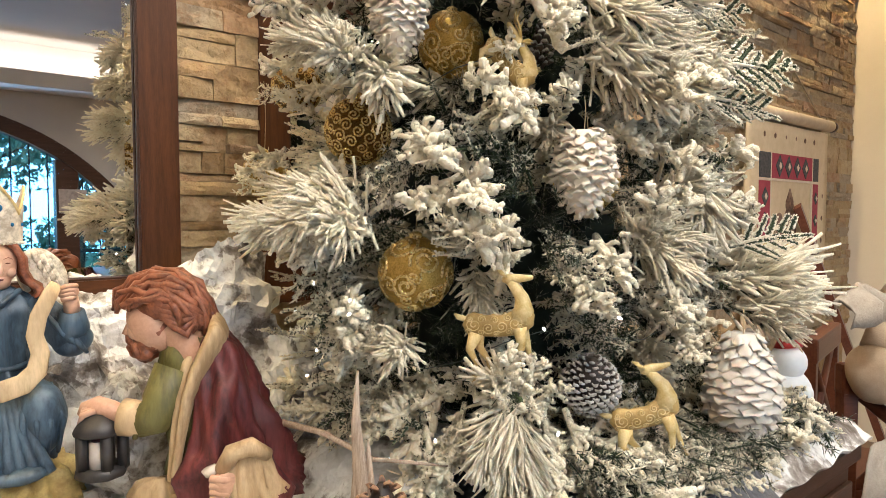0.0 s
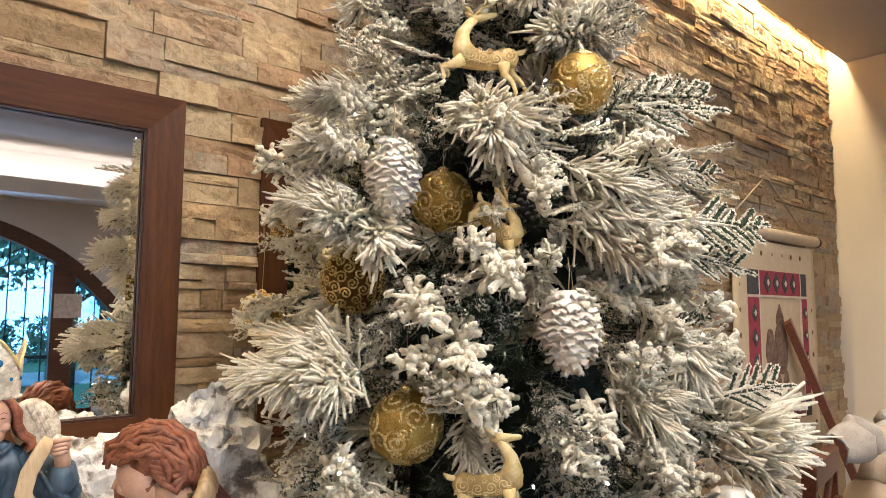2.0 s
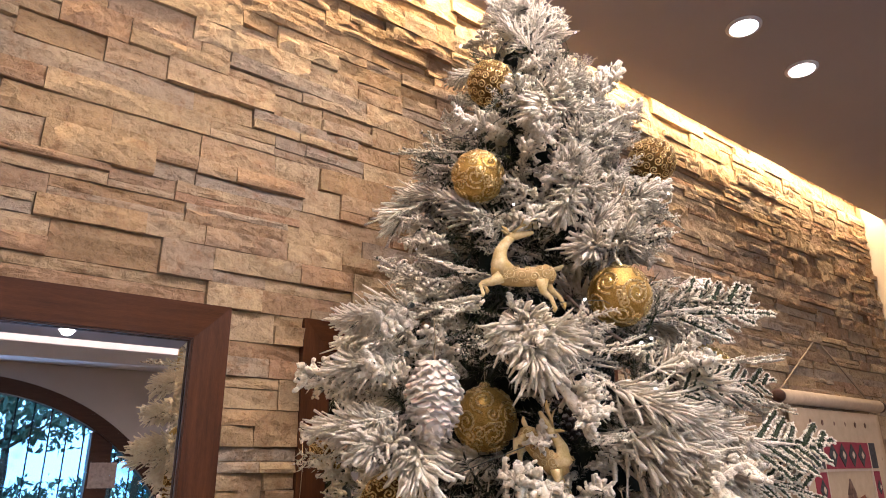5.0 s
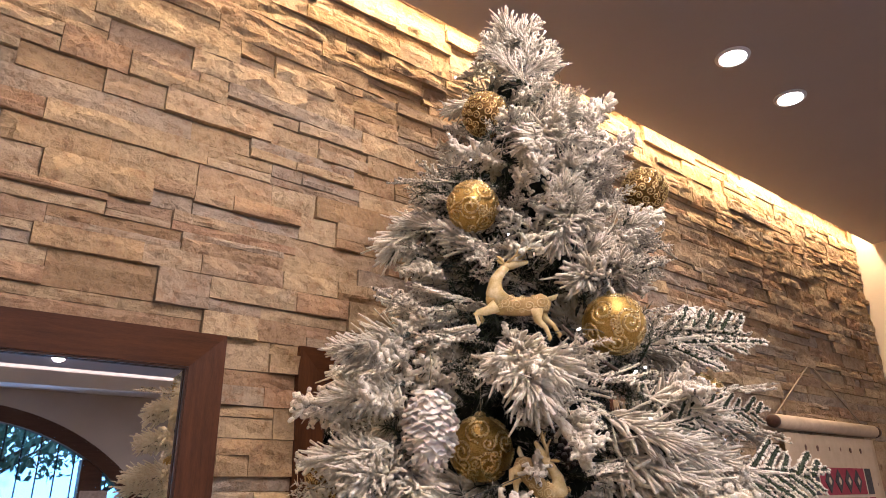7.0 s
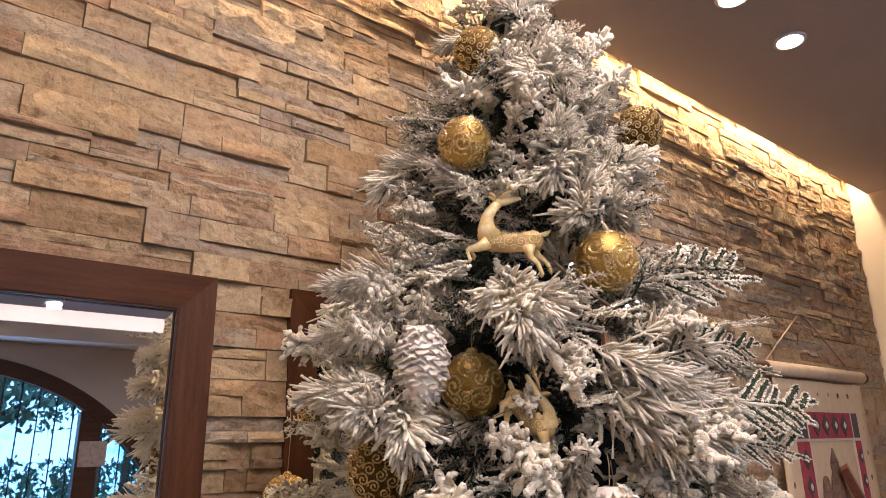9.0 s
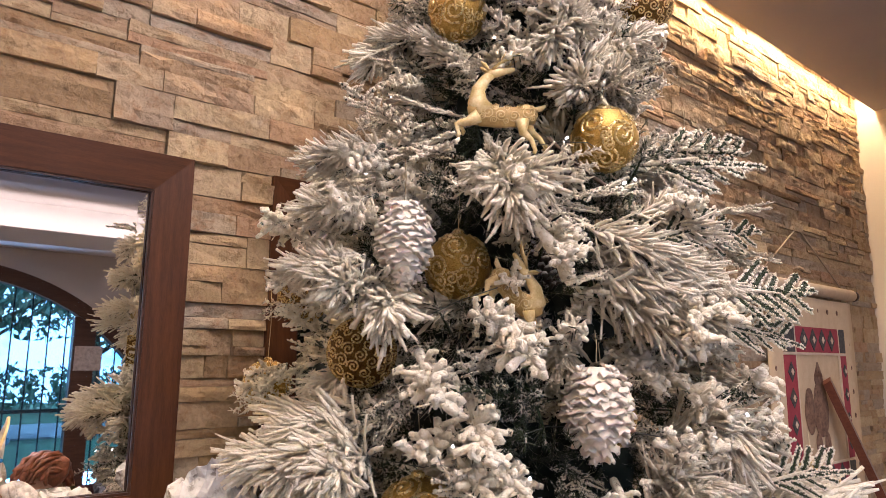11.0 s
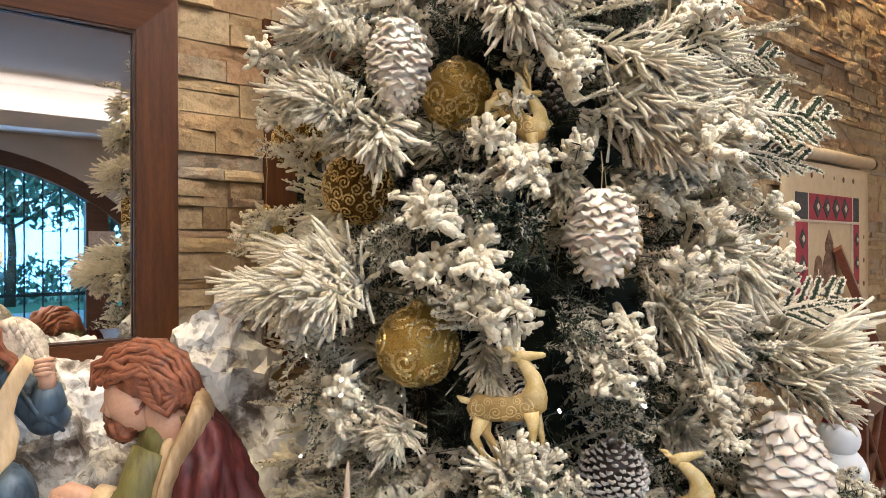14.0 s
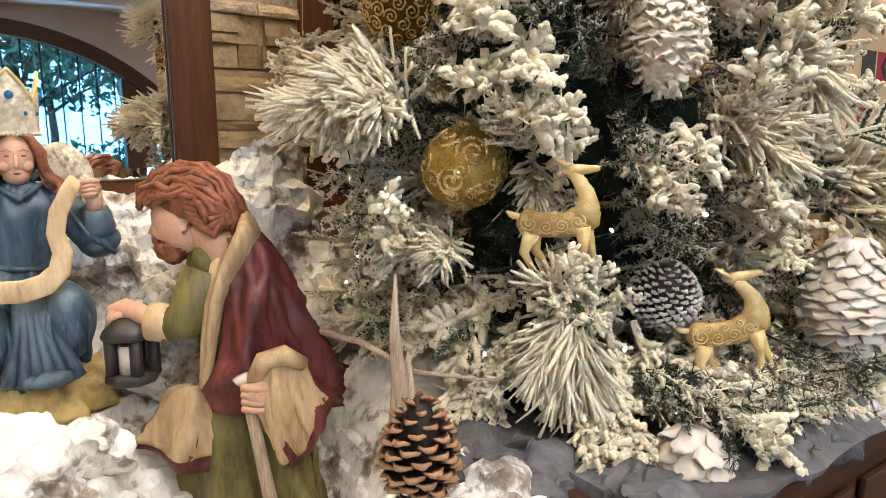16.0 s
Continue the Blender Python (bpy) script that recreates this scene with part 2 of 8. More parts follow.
FLOOR = plain("floor_tile", (0.12, 0.08, 0.055), (0.18, 0.12, 0.08), 4, 0.35, 0, 0.1, 90, 0.001)
PAPER = paper_material()
GLITTER_WHITE = plain("white_glitter_scale", (0.90, 0.77, 0.62), (0.95, 0.85, 0.71), 40, 0.42, 0, 0.5, 900, 0.0008)
PEARL = plain("pearl_glitter_scale", (0.60, 0.53, 0.45), (0.74, 0.67, 0.58), 30, 0.30, 0, 0.4, 700, 0.0006)
for soft in (GLITTER_WHITE, PEARL):
    soft.node_tree.nodes["Principled BSDF"].inputs["Subsurface Weight"].default_value = 0.5 if soft == PEARL else 0.2
    soft.node_tree.nodes["Principled BSDF"].inputs["Subsurface Radius"].default_value = (0.02, 0.016, 0.012)
BROWN_CONE = cone_material("brown_cone_scale", (0.016, 0.007, 0.004), (0.085, 0.033, 0.014), (0.36, 0.20, 0.105))
GREY_CONE = cone_material("frosted_cone_scale", (0.085, 0.062, 0.050), (0.22, 0.175, 0.145), (0.60, 0.56, 0.51))
CREAM_GOLD = plain("cream_gold_resin", (0.50, 0.32, 0.07), (0.86, 0.70, 0.38), 42, 0.38, 0.12, 0.4, 300, 0.001)
BARK = plain("bark", (0.05, 0.032, 0.02), (0.14, 0.095, 0.06), 40, 0.9, 0, 0.8, 200, 0.003)
DRIFT = plain("driftwood", (0.26, 0.17, 0.11), (0.62, 0.50, 0.38), 25, 0.75, 0, 0.7, 160, 0.003, (14, 14, 1))
DARK_GREEN = plain("shade_core_green", (0.006, 0.012, 0.006), (0.016, 0.026, 0.014), 60, 0.9, 0, 0.6, 300, 0.003)
THREAD = plain("gold_thread", (0.5, 0.38, 0.2), (0.7, 0.56, 0.34), 60, 0.5, 0.3, 0.1)
WIRE = plain("clear_wire", (0.05, 0.06, 0.045), (0.12, 0.13, 0.10), 60, 0.35, 0, 0.1)
BULB = emitter("led_glow", (1.0, 0.95, 0.85), 9.0)
SPOT_GLOW = emitter("downlight_glow", (1.0, 0.95, 0.86), 22.0)


# ---- mesh building ----
class Build:
    """Collects vertices, faces, texture places and material slots for one mesh."""

    def __init__(self):
        self.v, self.f, self.uv, self.m = [], [], [], []

    def ring_faces(self, a, b, n, slot):
        for i in range(n):
            j = (i + 1) % n
            self.f.append((a + i, a + j, b + j, b + i))
            self.m.append(slot)

    def tube(self, pts, radii, sides=5, u=0.5, slot=0, cap=True, flat=1.0, side=None, v0=0.0):
        """A round or flattened rod through pts; flat thins it along the side axis."""
        pts = [Vector(p) for p in pts]
        n = len(pts)
        d0 = (pts[1] - pts[0]).normalized()
        x = Vector(side) if side else d0.orthogonal()
        x = (x - d0 * x.dot(d0)).normalized()
        first = prev = None
        for k, p in enumerate(pts):
            d = (pts[min(k + 1, n - 1)] - pts[max(k - 1, 0)]).normalized()
            x = (x - d * x.dot(d)).normalized()
            y = d.cross(x)
            at = len(self.v)
            for i in range(sides):
                a = 2 * math.pi * i / sides
                self.v.append(p + x * (math.cos(a) * radii[k] * flat) + y * (math.sin(a) * radii[k]))
                self.uv.append((u, v0 + (1 - v0) * k / (n - 1)))
            if prev is not None:
                self.ring_faces(prev, at, sides, slot)
            else:
                first = at
            prev = at
        if cap:
            self.f.append(tuple(range(first + sides - 1, first - 1, -1)))
            self.f.append(tuple(range(prev, prev + sides)))
            self.m += [slot, slot]

    def spike(self, a, b, r, u, sides=3, v0=0.0):
        """A short needle: a ring at its root and one nearer its tip, closed with a point."""
        a, b = Vector(a), Vector(b)
        d = (b - a).normalized()
        x = d.orthogonal().normalized()
        y = d.cross(x)
        at = len(self.v)
        for p, rr, vv in ((a, r * 0.8, v0), (a.lerp(b, 0.75), r, 0.8)):
            for i in range(sides):
                c, s = math.cos(2 * math.pi * i / sides), math.sin(2 * math.pi * i / sides)
                self.v.append(p + x * (c * rr) + y * (s * rr))
                self.uv.append((u, vv))
        self.v.append(b)
        self.uv.append((u, 1.0))
        self.ring_faces(at, at + sides, sides, 0)
        for i in range(sides):
            self.f.append((at + sides + i, at + sides + (i + 1) % sides, at + 2 * sides))
            self.m.append(0)

    def spine(self, a, b, r, u):
        """A very small needle: three sides to a point, thickest above its root."""
        a, b = Vector(a), Vector(b)
        d = b - a
        x = d.orthogonal().normalized() * r
        y = d.normalized().cross(x)
        at = len(self.v)
        self.v += [a + x + d * 0.3, a - x * 0.5 + y * 0.87 + d * 0.3, a - x * 0.5 - y * 0.87 + d * 0.3, a, b]
        self.uv += [(u, 0.5), (u, 0.5), (u, 0.5), (u, 0.0), (u, 1.0)]
        for i in range(3):
            j = (i + 1) % 3
            self.f += [(at + i, at + j, at + 4), (at + j, at + i, at + 3)]
            self.m += [0, 0]

    def box(self, lo, hi, slot=0):
        at = len(self.v)
        for z in (lo[2], hi[2]):
            for x, y in ((lo[0], lo[1]), (hi[0], lo[1]), (hi[0], hi[1]), (lo[0], hi[1])):
                self.v.append(Vector((x, y, z)))
                self.uv.append((0, 0))
        for q in ((3, 2, 1, 0), (4, 5, 6, 7), (0, 1, 5, 4), (1, 2, 6, 5), (2, 3, 7, 6), (3, 0, 4, 7)):
            self.f.append(tuple(at + i for i in q))
            self.m.append(slot)

    def blob(self, c, r, slot=0, seg=16, rings=10, wobble=0.0, freq=20.0, matrix=None, sharp=False):
        """An ellipsoid with lumps."""
        at = len(self.v)
        c, r = Vector(c), Vector(r)
        for k in range(rings + 1):
            th = math.pi * k / rings
            for i in range(seg):
                ph = 2 * math.pi * i / seg
                d = Vector((math.sin(th) * math.cos(ph), math.sin(th) * math.sin(ph), math.cos(th)))
                p = Vector((d.x * r.x, d.y * r.y, d.z * r.z))
                if wobble:
                    w = noise.noise((c + p) * freq)
                    p *= 1 + wobble * ((1 - 2 * abs(w)) if sharp else w)
                if matrix:
                    p = matrix @ p
                self.v.append(c + p)
                self.uv.append((0.5, 0.5))
        for k in range(rings):
            self.ring_faces(at + k * seg, at + (k + 1) * seg, seg, slot)

    def loft(self, rings, seg=56, slot=0, fold=0.0, folds=9, cap=True):
        """A cloth-like body through rings of (centre, half-width, half-depth, slot or None)."""
        prev = None
        for k, ring in enumerate(rings):
            c, rx, ry = Vector(ring[0]), ring[1], ring[2]
            s = ring[3] if len(ring) > 3 else slot
            at = len(self.v)
            for i in range(seg):
                a = 2 * math.pi * i / seg
                w = 1 + fold * (1 - 2 * abs(math.sin(0.5 * folds * a + 1.3 * math.sin(2 * a) + 0.30 * k))) + 0.5 * fold * math.sin((2 * folds + 1) * a + 0.5 * k) + fold * (0.5 - 2 * abs(noise.noise(Vector((math.cos(a) * 2.6, math.sin(a) * 2.6, c.z * 9 + c.x * 7)))))
                self.v.append(c + RIGHT * (math.cos(a) * rx * w) + AWAY * (math.sin(a) * ry * w))
                self.uv.append((0.5, 0.5))
            if prev is not None:
                self.ring_faces(prev, at, seg, s)
            elif cap:
                self.f.append(tuple(range(at, at + seg)))
                self.m.append(s)
            prev = at
        if cap:
            self.f.append(tuple(range(prev, prev + seg)))
            self.m.append(rings[-1][3] if len(rings[-1]) > 3 else slot)

    def mesh(self, name, materials, smooth=True):
        me = bpy.data.meshes.new(name)
        me.from_pydata([tuple(p) for p in self.v], [], self.f)
        layer = me.uv_layers.new(name="UVMap")
        idx = np.empty(len(me.loops), dtype=np.int32)
        me.loops.foreach_get("vertex_index", idx)
        layer.data.foreach_set("uv", np.array(self.uv, dtype=np.float32)[idx].ravel())
        me.polygons.foreach_set("material_index", np.array(self.m, dtype=np.int32))
        me.polygons.foreach_set("use_smooth", np.full(len(me.polygons), smooth))
        for mt in materials:
            me.materials.append(mt)
        bm = bmesh.new()
        bm.from_mesh(me)
        bmesh.ops.recalc_face_normals(bm, faces=bm.faces)
        bm.to_mesh(me)
        bm.free()
        return me


def thing(name, label, category, group="", kind="", at=(0, 0, 0)):
    ob = new(name)
    ob.empty_display_size = 0.05
    ob.location = at
    return tagged(ob, label, category, group, kind)


def part(name, mesh, parent, label="", matrix=None):
    ob = new(name, mesh)
    ob.parent = parent
    if matrix is not None:
        ob.matrix_local = matrix
    return tagged(ob, label)


def slab(name, lo, hi, material, label="", category="", kind="structure", bevel=0.0):
    b = Build()
    b.box(lo, hi)
    me = b.mesh(name, [material], False)
    if bevel:
        bm = bmesh.new()
        bm.from_mesh(me)
        bmesh.ops.bevel(bm, geom=bm.edges[:], offset=bevel, segments=2, affect="EDGES", profile=0.6)
        bm.to_mesh(me)
        bm.free()
    return tagged(new(name, me), label, category, "", kind)


def box_mesh(name, lo, hi, material, bevel=0.003):
    b = Build()
    b.box(lo, hi)
    me = b.mesh(name, [material], False)
    if bevel:
        bm = bmesh.new()
        bm.from_mesh(me)
        bmesh.ops.bevel(bm, geom=bm.edges[:], offset=bevel, segments=2, affect="EDGES", profile=0.6)
        bm.to_mesh(me)
        bm.free()
    return me


# ---- the room ----
slab("floor", (WEST_X, DOOR_Y, -0.12), (END_X, WALL_Y + 0.17, 0.0), FLOOR, "brown tiled restaurant floor", "floor")
slab("wall_north", (WEST_X, 1.456, 0.0), (END_X, 1.61, 3.24), STONE, "wall clad in split-face beige ledge stone", "wall")
slab("wall_east", (END_X, DOOR_Y, -0.12), (END_X + 0.15, WALL_Y + 0.17, 3.24), PLASTER, "plain warm beige plastered wall", "wall")
slab("wall_west", (WEST_X - 0.15, DOOR_Y, -0.12), (WEST_X, WALL_Y + 0.17, 3.24), PLASTER, "plain warm beige plastered wall", "wall")
slab("ceiling", (WEST_X, DOOR_Y, CEIL_Z), (END_X, SLOT_Y, CEIL_Z + 0.05), CEILING, "flat taupe ceiling with a light slot", "ceiling")
slab("ceiling_slot_cover", (WEST_X, SLOT_Y - 0.25, 3.24), (END_X, WALL_Y + 0.17, 3.30), WHITE_PAINT, "white cover over the light slot", "ceiling")
slab("ceiling_slot_back", (WEST_X, SLOT_Y - 0.25, CEIL_Z + 0.05), (END_X, SLOT_Y - 0.21, 3.24), WHITE_PAINT, "white back of the light slot", "ceiling")


def arch_height(x, rise, half, mid=0.3, apex=2.27):
    """Height of a segmental arch at x."""
    r = (half * half + rise * rise) / (2 * rise)
    return apex - r + math.sqrt(max(r * r - (x - mid) ** 2, 0.0))


DOOR_MID, DOOR_HALF, DOOR_RISE = 0.3, 1.95, 1.25


def arched_wall():
    """The door wall: two piers, and a spandrel over a segmental arch."""
    b = Build()
    y0, y1 = DOOR_Y - 0.25, DOOR_Y
    left, right = DOOR_MID - DOOR_HALF - 0.12, DOOR_MID + DOOR_HALF + 0.12
    b.box((WEST_X - 0.15, y0, -0.12), (left, y1, 3.24))
    b.box((right, y0, -0.12), (END_X + 0.15, y1, 3.24))
    n = 36
    for k in range(n):
        xa, xb = left + (right - left) * k / n, left + (right - left) * (k + 1) / n
        za, zb = (arch_height(x, DOOR_RISE + 0.12, DOOR_HALF + 0.12, DOOR_MID, 2.41) for x in (xa, xb))
        at = len(b.v)
        for y in (y0, y1):
            for x, z in ((xa, za), (xb, zb), (xb, 3.24), (xa, 3.24)):
                b.v.append(Vector((x, y, z)))
                b.uv.append((0, 0))
        for q in ((0, 1, 2, 3), (4, 5, 6, 7), (0, 1, 5, 4)):
            b.f.append(tuple(at + i for i in q))
            b.m.append(0)
    return tagged(new("wall_south", b.mesh("wall_south", [GREY_PLASTER], False)), "grey plastered wall with a wide arched opening", "wall", "", "structure")


arched_wall()


def daylight_blue_glass():
    """Clear glass with a faint gloss; the blue of daylight is put into its colour."""
    m, t, b = nodes_of("daylight_blue_glass")
    through_it = t.nodes.new("ShaderNodeBsdfTransparent")
    through_it.inputs[0].default_value = (0.60, 0.86, 1.0, 1)
    gloss = t.nodes.new("ShaderNodeBsdfGlossy")
    gloss.inputs["Roughness"].default_value = 0.03
    mix = t.nodes.new("ShaderNodeMixShader")
    mix.inputs[0].default_value = 0.05
    t.links.new(through_it.outputs[0], mix.inputs[1])
    t.links.new(gloss.outputs[0], mix.inputs[2])
    t.links.new(mix.outputs[0], t.nodes["Material Output"].inputs[0])
    return m


DAY_BLUE_GLASS = daylight_blue_glass()


def arched_door():
    """Dark arched door frame with mullions and a grille of upright bars."""
    door = thing("door_1", "dark arched double door with iron bars", "door", kind="structure", at=(DOOR_MID, DOOR_Y - 0.1, 0))
    inv = Matrix.Translation((-DOOR_MID, -(DOOR_Y - 0.1), 0))
    b = Build()
    n = 40
    rows = []
    for k in range(n + 1):
        x = DOOR_MID - DOOR_HALF + 2 * DOOR_HALF * k / n
        inner = arch_height(x, DOOR_RISE, DOOR_HALF, DOOR_MID, 2.27)
        xo = DOOR_MID + (x - DOOR_MID) * (DOOR_HALF + 0.12) / DOOR_HALF
        outer = arch_height(xo, DOOR_RISE + 0.12, DOOR_HALF + 0.12, DOOR_MID, 2.41)
        rows.append(((x, inner), (xo, outer)))
    for k in range(n):
        at = len(b.v)
        for y in (DOOR_Y - 0.16, DOOR_Y + 0.015):
            for x, z in (rows[k][0], rows[k + 1][0], rows[k + 1][1], rows[k][1]):
                b.v.append(Vector((x, y, z)))
                b.uv.append((0, 0))
        for q in ((0, 1, 2, 3), (4, 5, 6, 7), (0, 1, 5, 4), (3, 2, 6, 7)):
            b.f.append(tuple(at + i for i in q))
            b.m.append(0)
    part("door_frame", b.mesh("door_frame", [DARK_WOOD], False), door, "dark wooden arch", inv)
    for x in (DOOR_MID - DOOR_HALF - 0.06, DOOR_MID + DOOR_HALF + 0.06):
        part("jamb", box_mesh("jamb", (x - 0.06, DOOR_Y - 0.16, 0), (x + 0.06, DOOR_Y + 0.015, 1.04), DARK_WOOD), door, "", inv)
    for x in (1.55, -0.95):
        top = arch_height(x, DOOR_RISE, DOOR_HALF, DOOR_MID, 2.27) + 0.04
        part("mullion", box_mesh("mullion", (x - 0.10, DOOR_Y - 0.15, 0), (x + 0.10, DOOR_Y - 0.01, top), DARK_WOOD), door, "", inv)
    x = DOOR_MID - DOOR_HALF + 0.1
    while x < DOOR_MID + DOOR_HALF - 0.05:
        if min(abs(x - 1.55), abs(x + 0.95)) > 0.11:
            top = arch_height(x, DOOR_RISE, DOOR_HALF, DOOR_MID, 2.27) + 0.03
            g = Build()
            g.tube([(x, DOOR_Y - 0.09, 0.0), (x, DOOR_Y - 0.09, top)], [0.008, 0.008], 6)
            part("bar", g.mesh("bar", [IRON]), door, "", inv)
        x += 0.155
    for z in (0.12, 0.98):
        part("rail", box_mesh("rail", (DOOR_MID - DOOR_HALF, DOOR_Y - 0.105, z), (DOOR_MID + DOOR_HALF, DOOR_Y - 0.075, z + 0.035), IRON), door, "", inv)
    for lo, hi in ((-1.60, -1.05), (-0.85, 1.45), (1.65, 2.2)):
        g = Build()
        n = 12
        for y in (DOOR_Y - 0.062, DOOR_Y - 0.056):
            for k in range(n + 1):
                x = lo + (hi - lo) * k / n
                g.v += [Vector((x, y, 0.0)), Vector((x, y, arch_height(x, DOOR_RISE, DOOR_HALF, DOOR_MID, 2.27)))]
                g.uv += [(0, 0), (0, 0)]
        for s in range(2):
            for k in range(n):
                a = s * 2 * (n + 1) + 2 * k
                g.f.append((a, a + 2, a + 3, a + 1))
                g.m.append(0)
        pane = part("pane", g.mesh("pane", [DAY_BLUE_GLASS], False), door, "glass with the daylight's blue put into its colour", inv)
        pane.visible_shadow = False
    notice = slab("paper_notice", (1.47, DOOR_Y - 0.005, 1.38), (1.72, DOOR_Y + 0.004, 1.62), plain("notice_paper", (0.22, 0.17, 0.15), (0.46, 0.38, 0.33), 25, 0.7), "brownish printed notice on the door post", "notice", "notice", 0.001)
    return door


arched_door()
# cornice with its hidden strip on the door wall
slab("trim_cornice", (WEST_X, DOOR_Y, 2.54), (END_X, DOOR_Y + 0.38, 2.68), WHITE_PAINT, "white plaster cornice hiding a light strip", "cornice", bevel=0.006)
slab("ceiling_beam", (-0.55, -3.6, CEIL_Z - 0.05), (-0.2, 0.9, CEIL_Z), WHITE_PAINT, "pale flat ceiling band with downlights beside it", "ceiling", bevel=0.004)


def downlight(x, y):
    light = thing("downlight", "round white recessed ceiling downlight, lit", "downlight", "ceiling downlights", at=(x, y, CEIL_Z))
    b = Build()
    b.tube([(0, 0, -0.006), (0, 0, 0.0)], [0.058, 0.060], 24)
    part("trim_ring", b.mesh("trim_ring", [WHITE_PAINT]), light, "white ring")
    g = Build()
    g.tube([(0, 0, -0.0085), (0, 0, -0.0065)], [0.046, 0.046], 24)
    part("lens", g.mesh("lens", [SPOT_GLOW]), light, "glowing lens")
    return light


# the added unseen pairs get the same fittings
first = downlight(*SPOTS[0])
for p in SPOTS[1:]:
    copy_thing(first, pose(*p, CEIL_Z))


# ---- garden behind the door ----
GRASS = plain("lawn", (0.05, 0.12, 0.06), (0.10, 0.21, 0.10), 2, 0.9, 0, 0.5, 40, 0.02)
LEAF = plain("garden_leaf", (0.07, 0.15, 0.11), (0.18, 0.31, 0.21), 1.5, 0.7, 0, 0.2, 8, 0.01)
PAVING = plain("pale_paving", (0.50, 0.49, 0.46), (0.62, 0.61, 0.58), 1, 0.85, 0, 0.2, 20, 0.004)
slab("ground", (-400, -800, -0.6), (400, DOOR_Y - 0.25, -0.13), GRASS, "green lawn outside the arched door", "ground")
slab("pavement", (-30, -17, -0.13), (30, -13.5, -0.10), PAVING, "pale sunlit path across the garden", "path")


def leaf_cloud(rng, centre, radius, count, size, squash=1.0):
    """Many small leaf faces in an uneven cloud."""
    b = Build()
    for _ in range(count):
        d = Vector((rng.gauss(0, 1), rng.gauss(0, 1), rng.gauss(0, 1))).normalized()
        p = Vector(centre) + Vector((d.x, d.y, d.z * squash)) * radius * (0.55 + 0.5 * rng.random()) * (1 + 0.45 * noise.noise(d * 2.3 + Vector(centre)))
        q = Euler((rng.uniform(0, 6.3), rng.uniform(0, 6.3), rng.uniform(0, 6.3))).to_matrix()
        at = len(b.v)
        s = size * rng.uniform(0.6, 1.3)
        for c in ((-s, 0, 0), (0, -s * 0.45, 0.1 * s), (s, 0, 0), (0, s * 0.45, 0.1 * s)):
            b.v.append(p + q @ Vector(c))
            b.uv.append((0, 0))
        b.f.append((at, at + 1, at + 2, at + 3))
        b.m.append(0)
    return b


def garden_tree(x, y, height, radius, seed):
    rng = random.Random(seed)
    tree = thing("garden_tree", "leafy green garden tree standing on the lawn", "tree", "garden trees", at=(x, y, -0.13))
    b = Build()
    b.tube([(0, 0, 0), (0.05, 0.02, height * 0.3), (-0.04, 0.05, height * 0.62), (0.05, 0, height * 0.9)], [0.14, 0.11, 0.08, 0.03], 8)
    for k in range(5):
        a = k * 1.3
        b.tube([(0, 0, height * (0.4 + 0.08 * k)), (math.cos(a) * radius * 0.4, math.sin(a) * radius * 0.4, height * (0.52 + 0.08 * k)), (math.cos(a) * radius * 0.8, math.sin(a) * radius * 0.8, height * (0.6 + 0.08 * k))], [0.06, 0.04, 0.015], 6)
    part("trunk", b.mesh("trunk", [BARK]), tree)
    c = Build()
    for k in range(5):
        a = k * 1.3
        s = leaf_cloud(rng, (math.cos(a) * radius * 0.5, math.sin(a) * radius * 0.5, height * (0.58 + 0.1 * k)), radius * 0.6, 290, 0.11, 0.8)
        off = len(c.v)
        c.v += s.v
        c.uv += s.uv
        c.m += s.m
        c.f += [tuple(i + off for i in q) for q in s.f]
    part("crown", c.mesh("crown", [LEAF], False), tree)


for k, (gx, gy, gh, gr) in enumerate(((1.0, -11.5, 4.6, 1.6), (3.4, -12.8, 4.2, 1.7), (-0.8, -19.0, 5.5, 2.2), (5.6, -19, 6.0, 2.4), (2.3, -20, 5.6, 2.3), (-3.5, -13, 5.0, 2.0), (8.5, -18, 6, 2.6))):
    garden_tree(gx, gy, gh, gr, 40 + k)
hedge = Build()
hrng = random.Random(9)
for k in range(26):
    s = leaf_cloud(hrng, (-12 + k, -21.5 + hrng.uniform(-0.3, 0.3), 0.5), 0.95, 260, 0.13, 0.9)
    off = len(hedge.v)
    hedge.v += s.v
    hedge.uv += s.uv
    hedge.m += s.m
    hedge.f += [tuple(i + off for i in q) for q in s.f]
tagged(new("hedge", hedge.mesh("hedge", [LEAF], False)), "dense green hedge at the end of the lawn", "hedge", "", "stuff")


# the backdrop emits its own brightness in place of a sunlit distance
distance_glow = nodes_of("glowing_distance")
hn = noise_of(distance_glow[1], 0.35, 5, 0.6)
distance_glow[1].links.new(ramp(distance_glow[1], hn, (0.40, (0.16, 0.42, 0.56)), (0.50, (0.72, 0.90, 1.0))), distance_glow[2].inputs["Emission Color"])
distance_glow[2].inputs["Emission Strength"].default_value = 4.2
slab("backdrop", (-24, -27.2, -0.2), (26, -27, 9), distance_glow[0], "self-glowing backdrop for the bright distance beyond the garden", "backdrop")


# ---- mirrors ----
def silver():
    m, t, b = nodes_of("mirror_silver")
    b.inputs["Base Color"].default_value = (0.90, 0.92, 0.93, 1)
    b.inputs["Metallic"].default_value = 1.0
    b.inputs["Roughness"].default_value = 0.012
    return m


SILVER = silver()


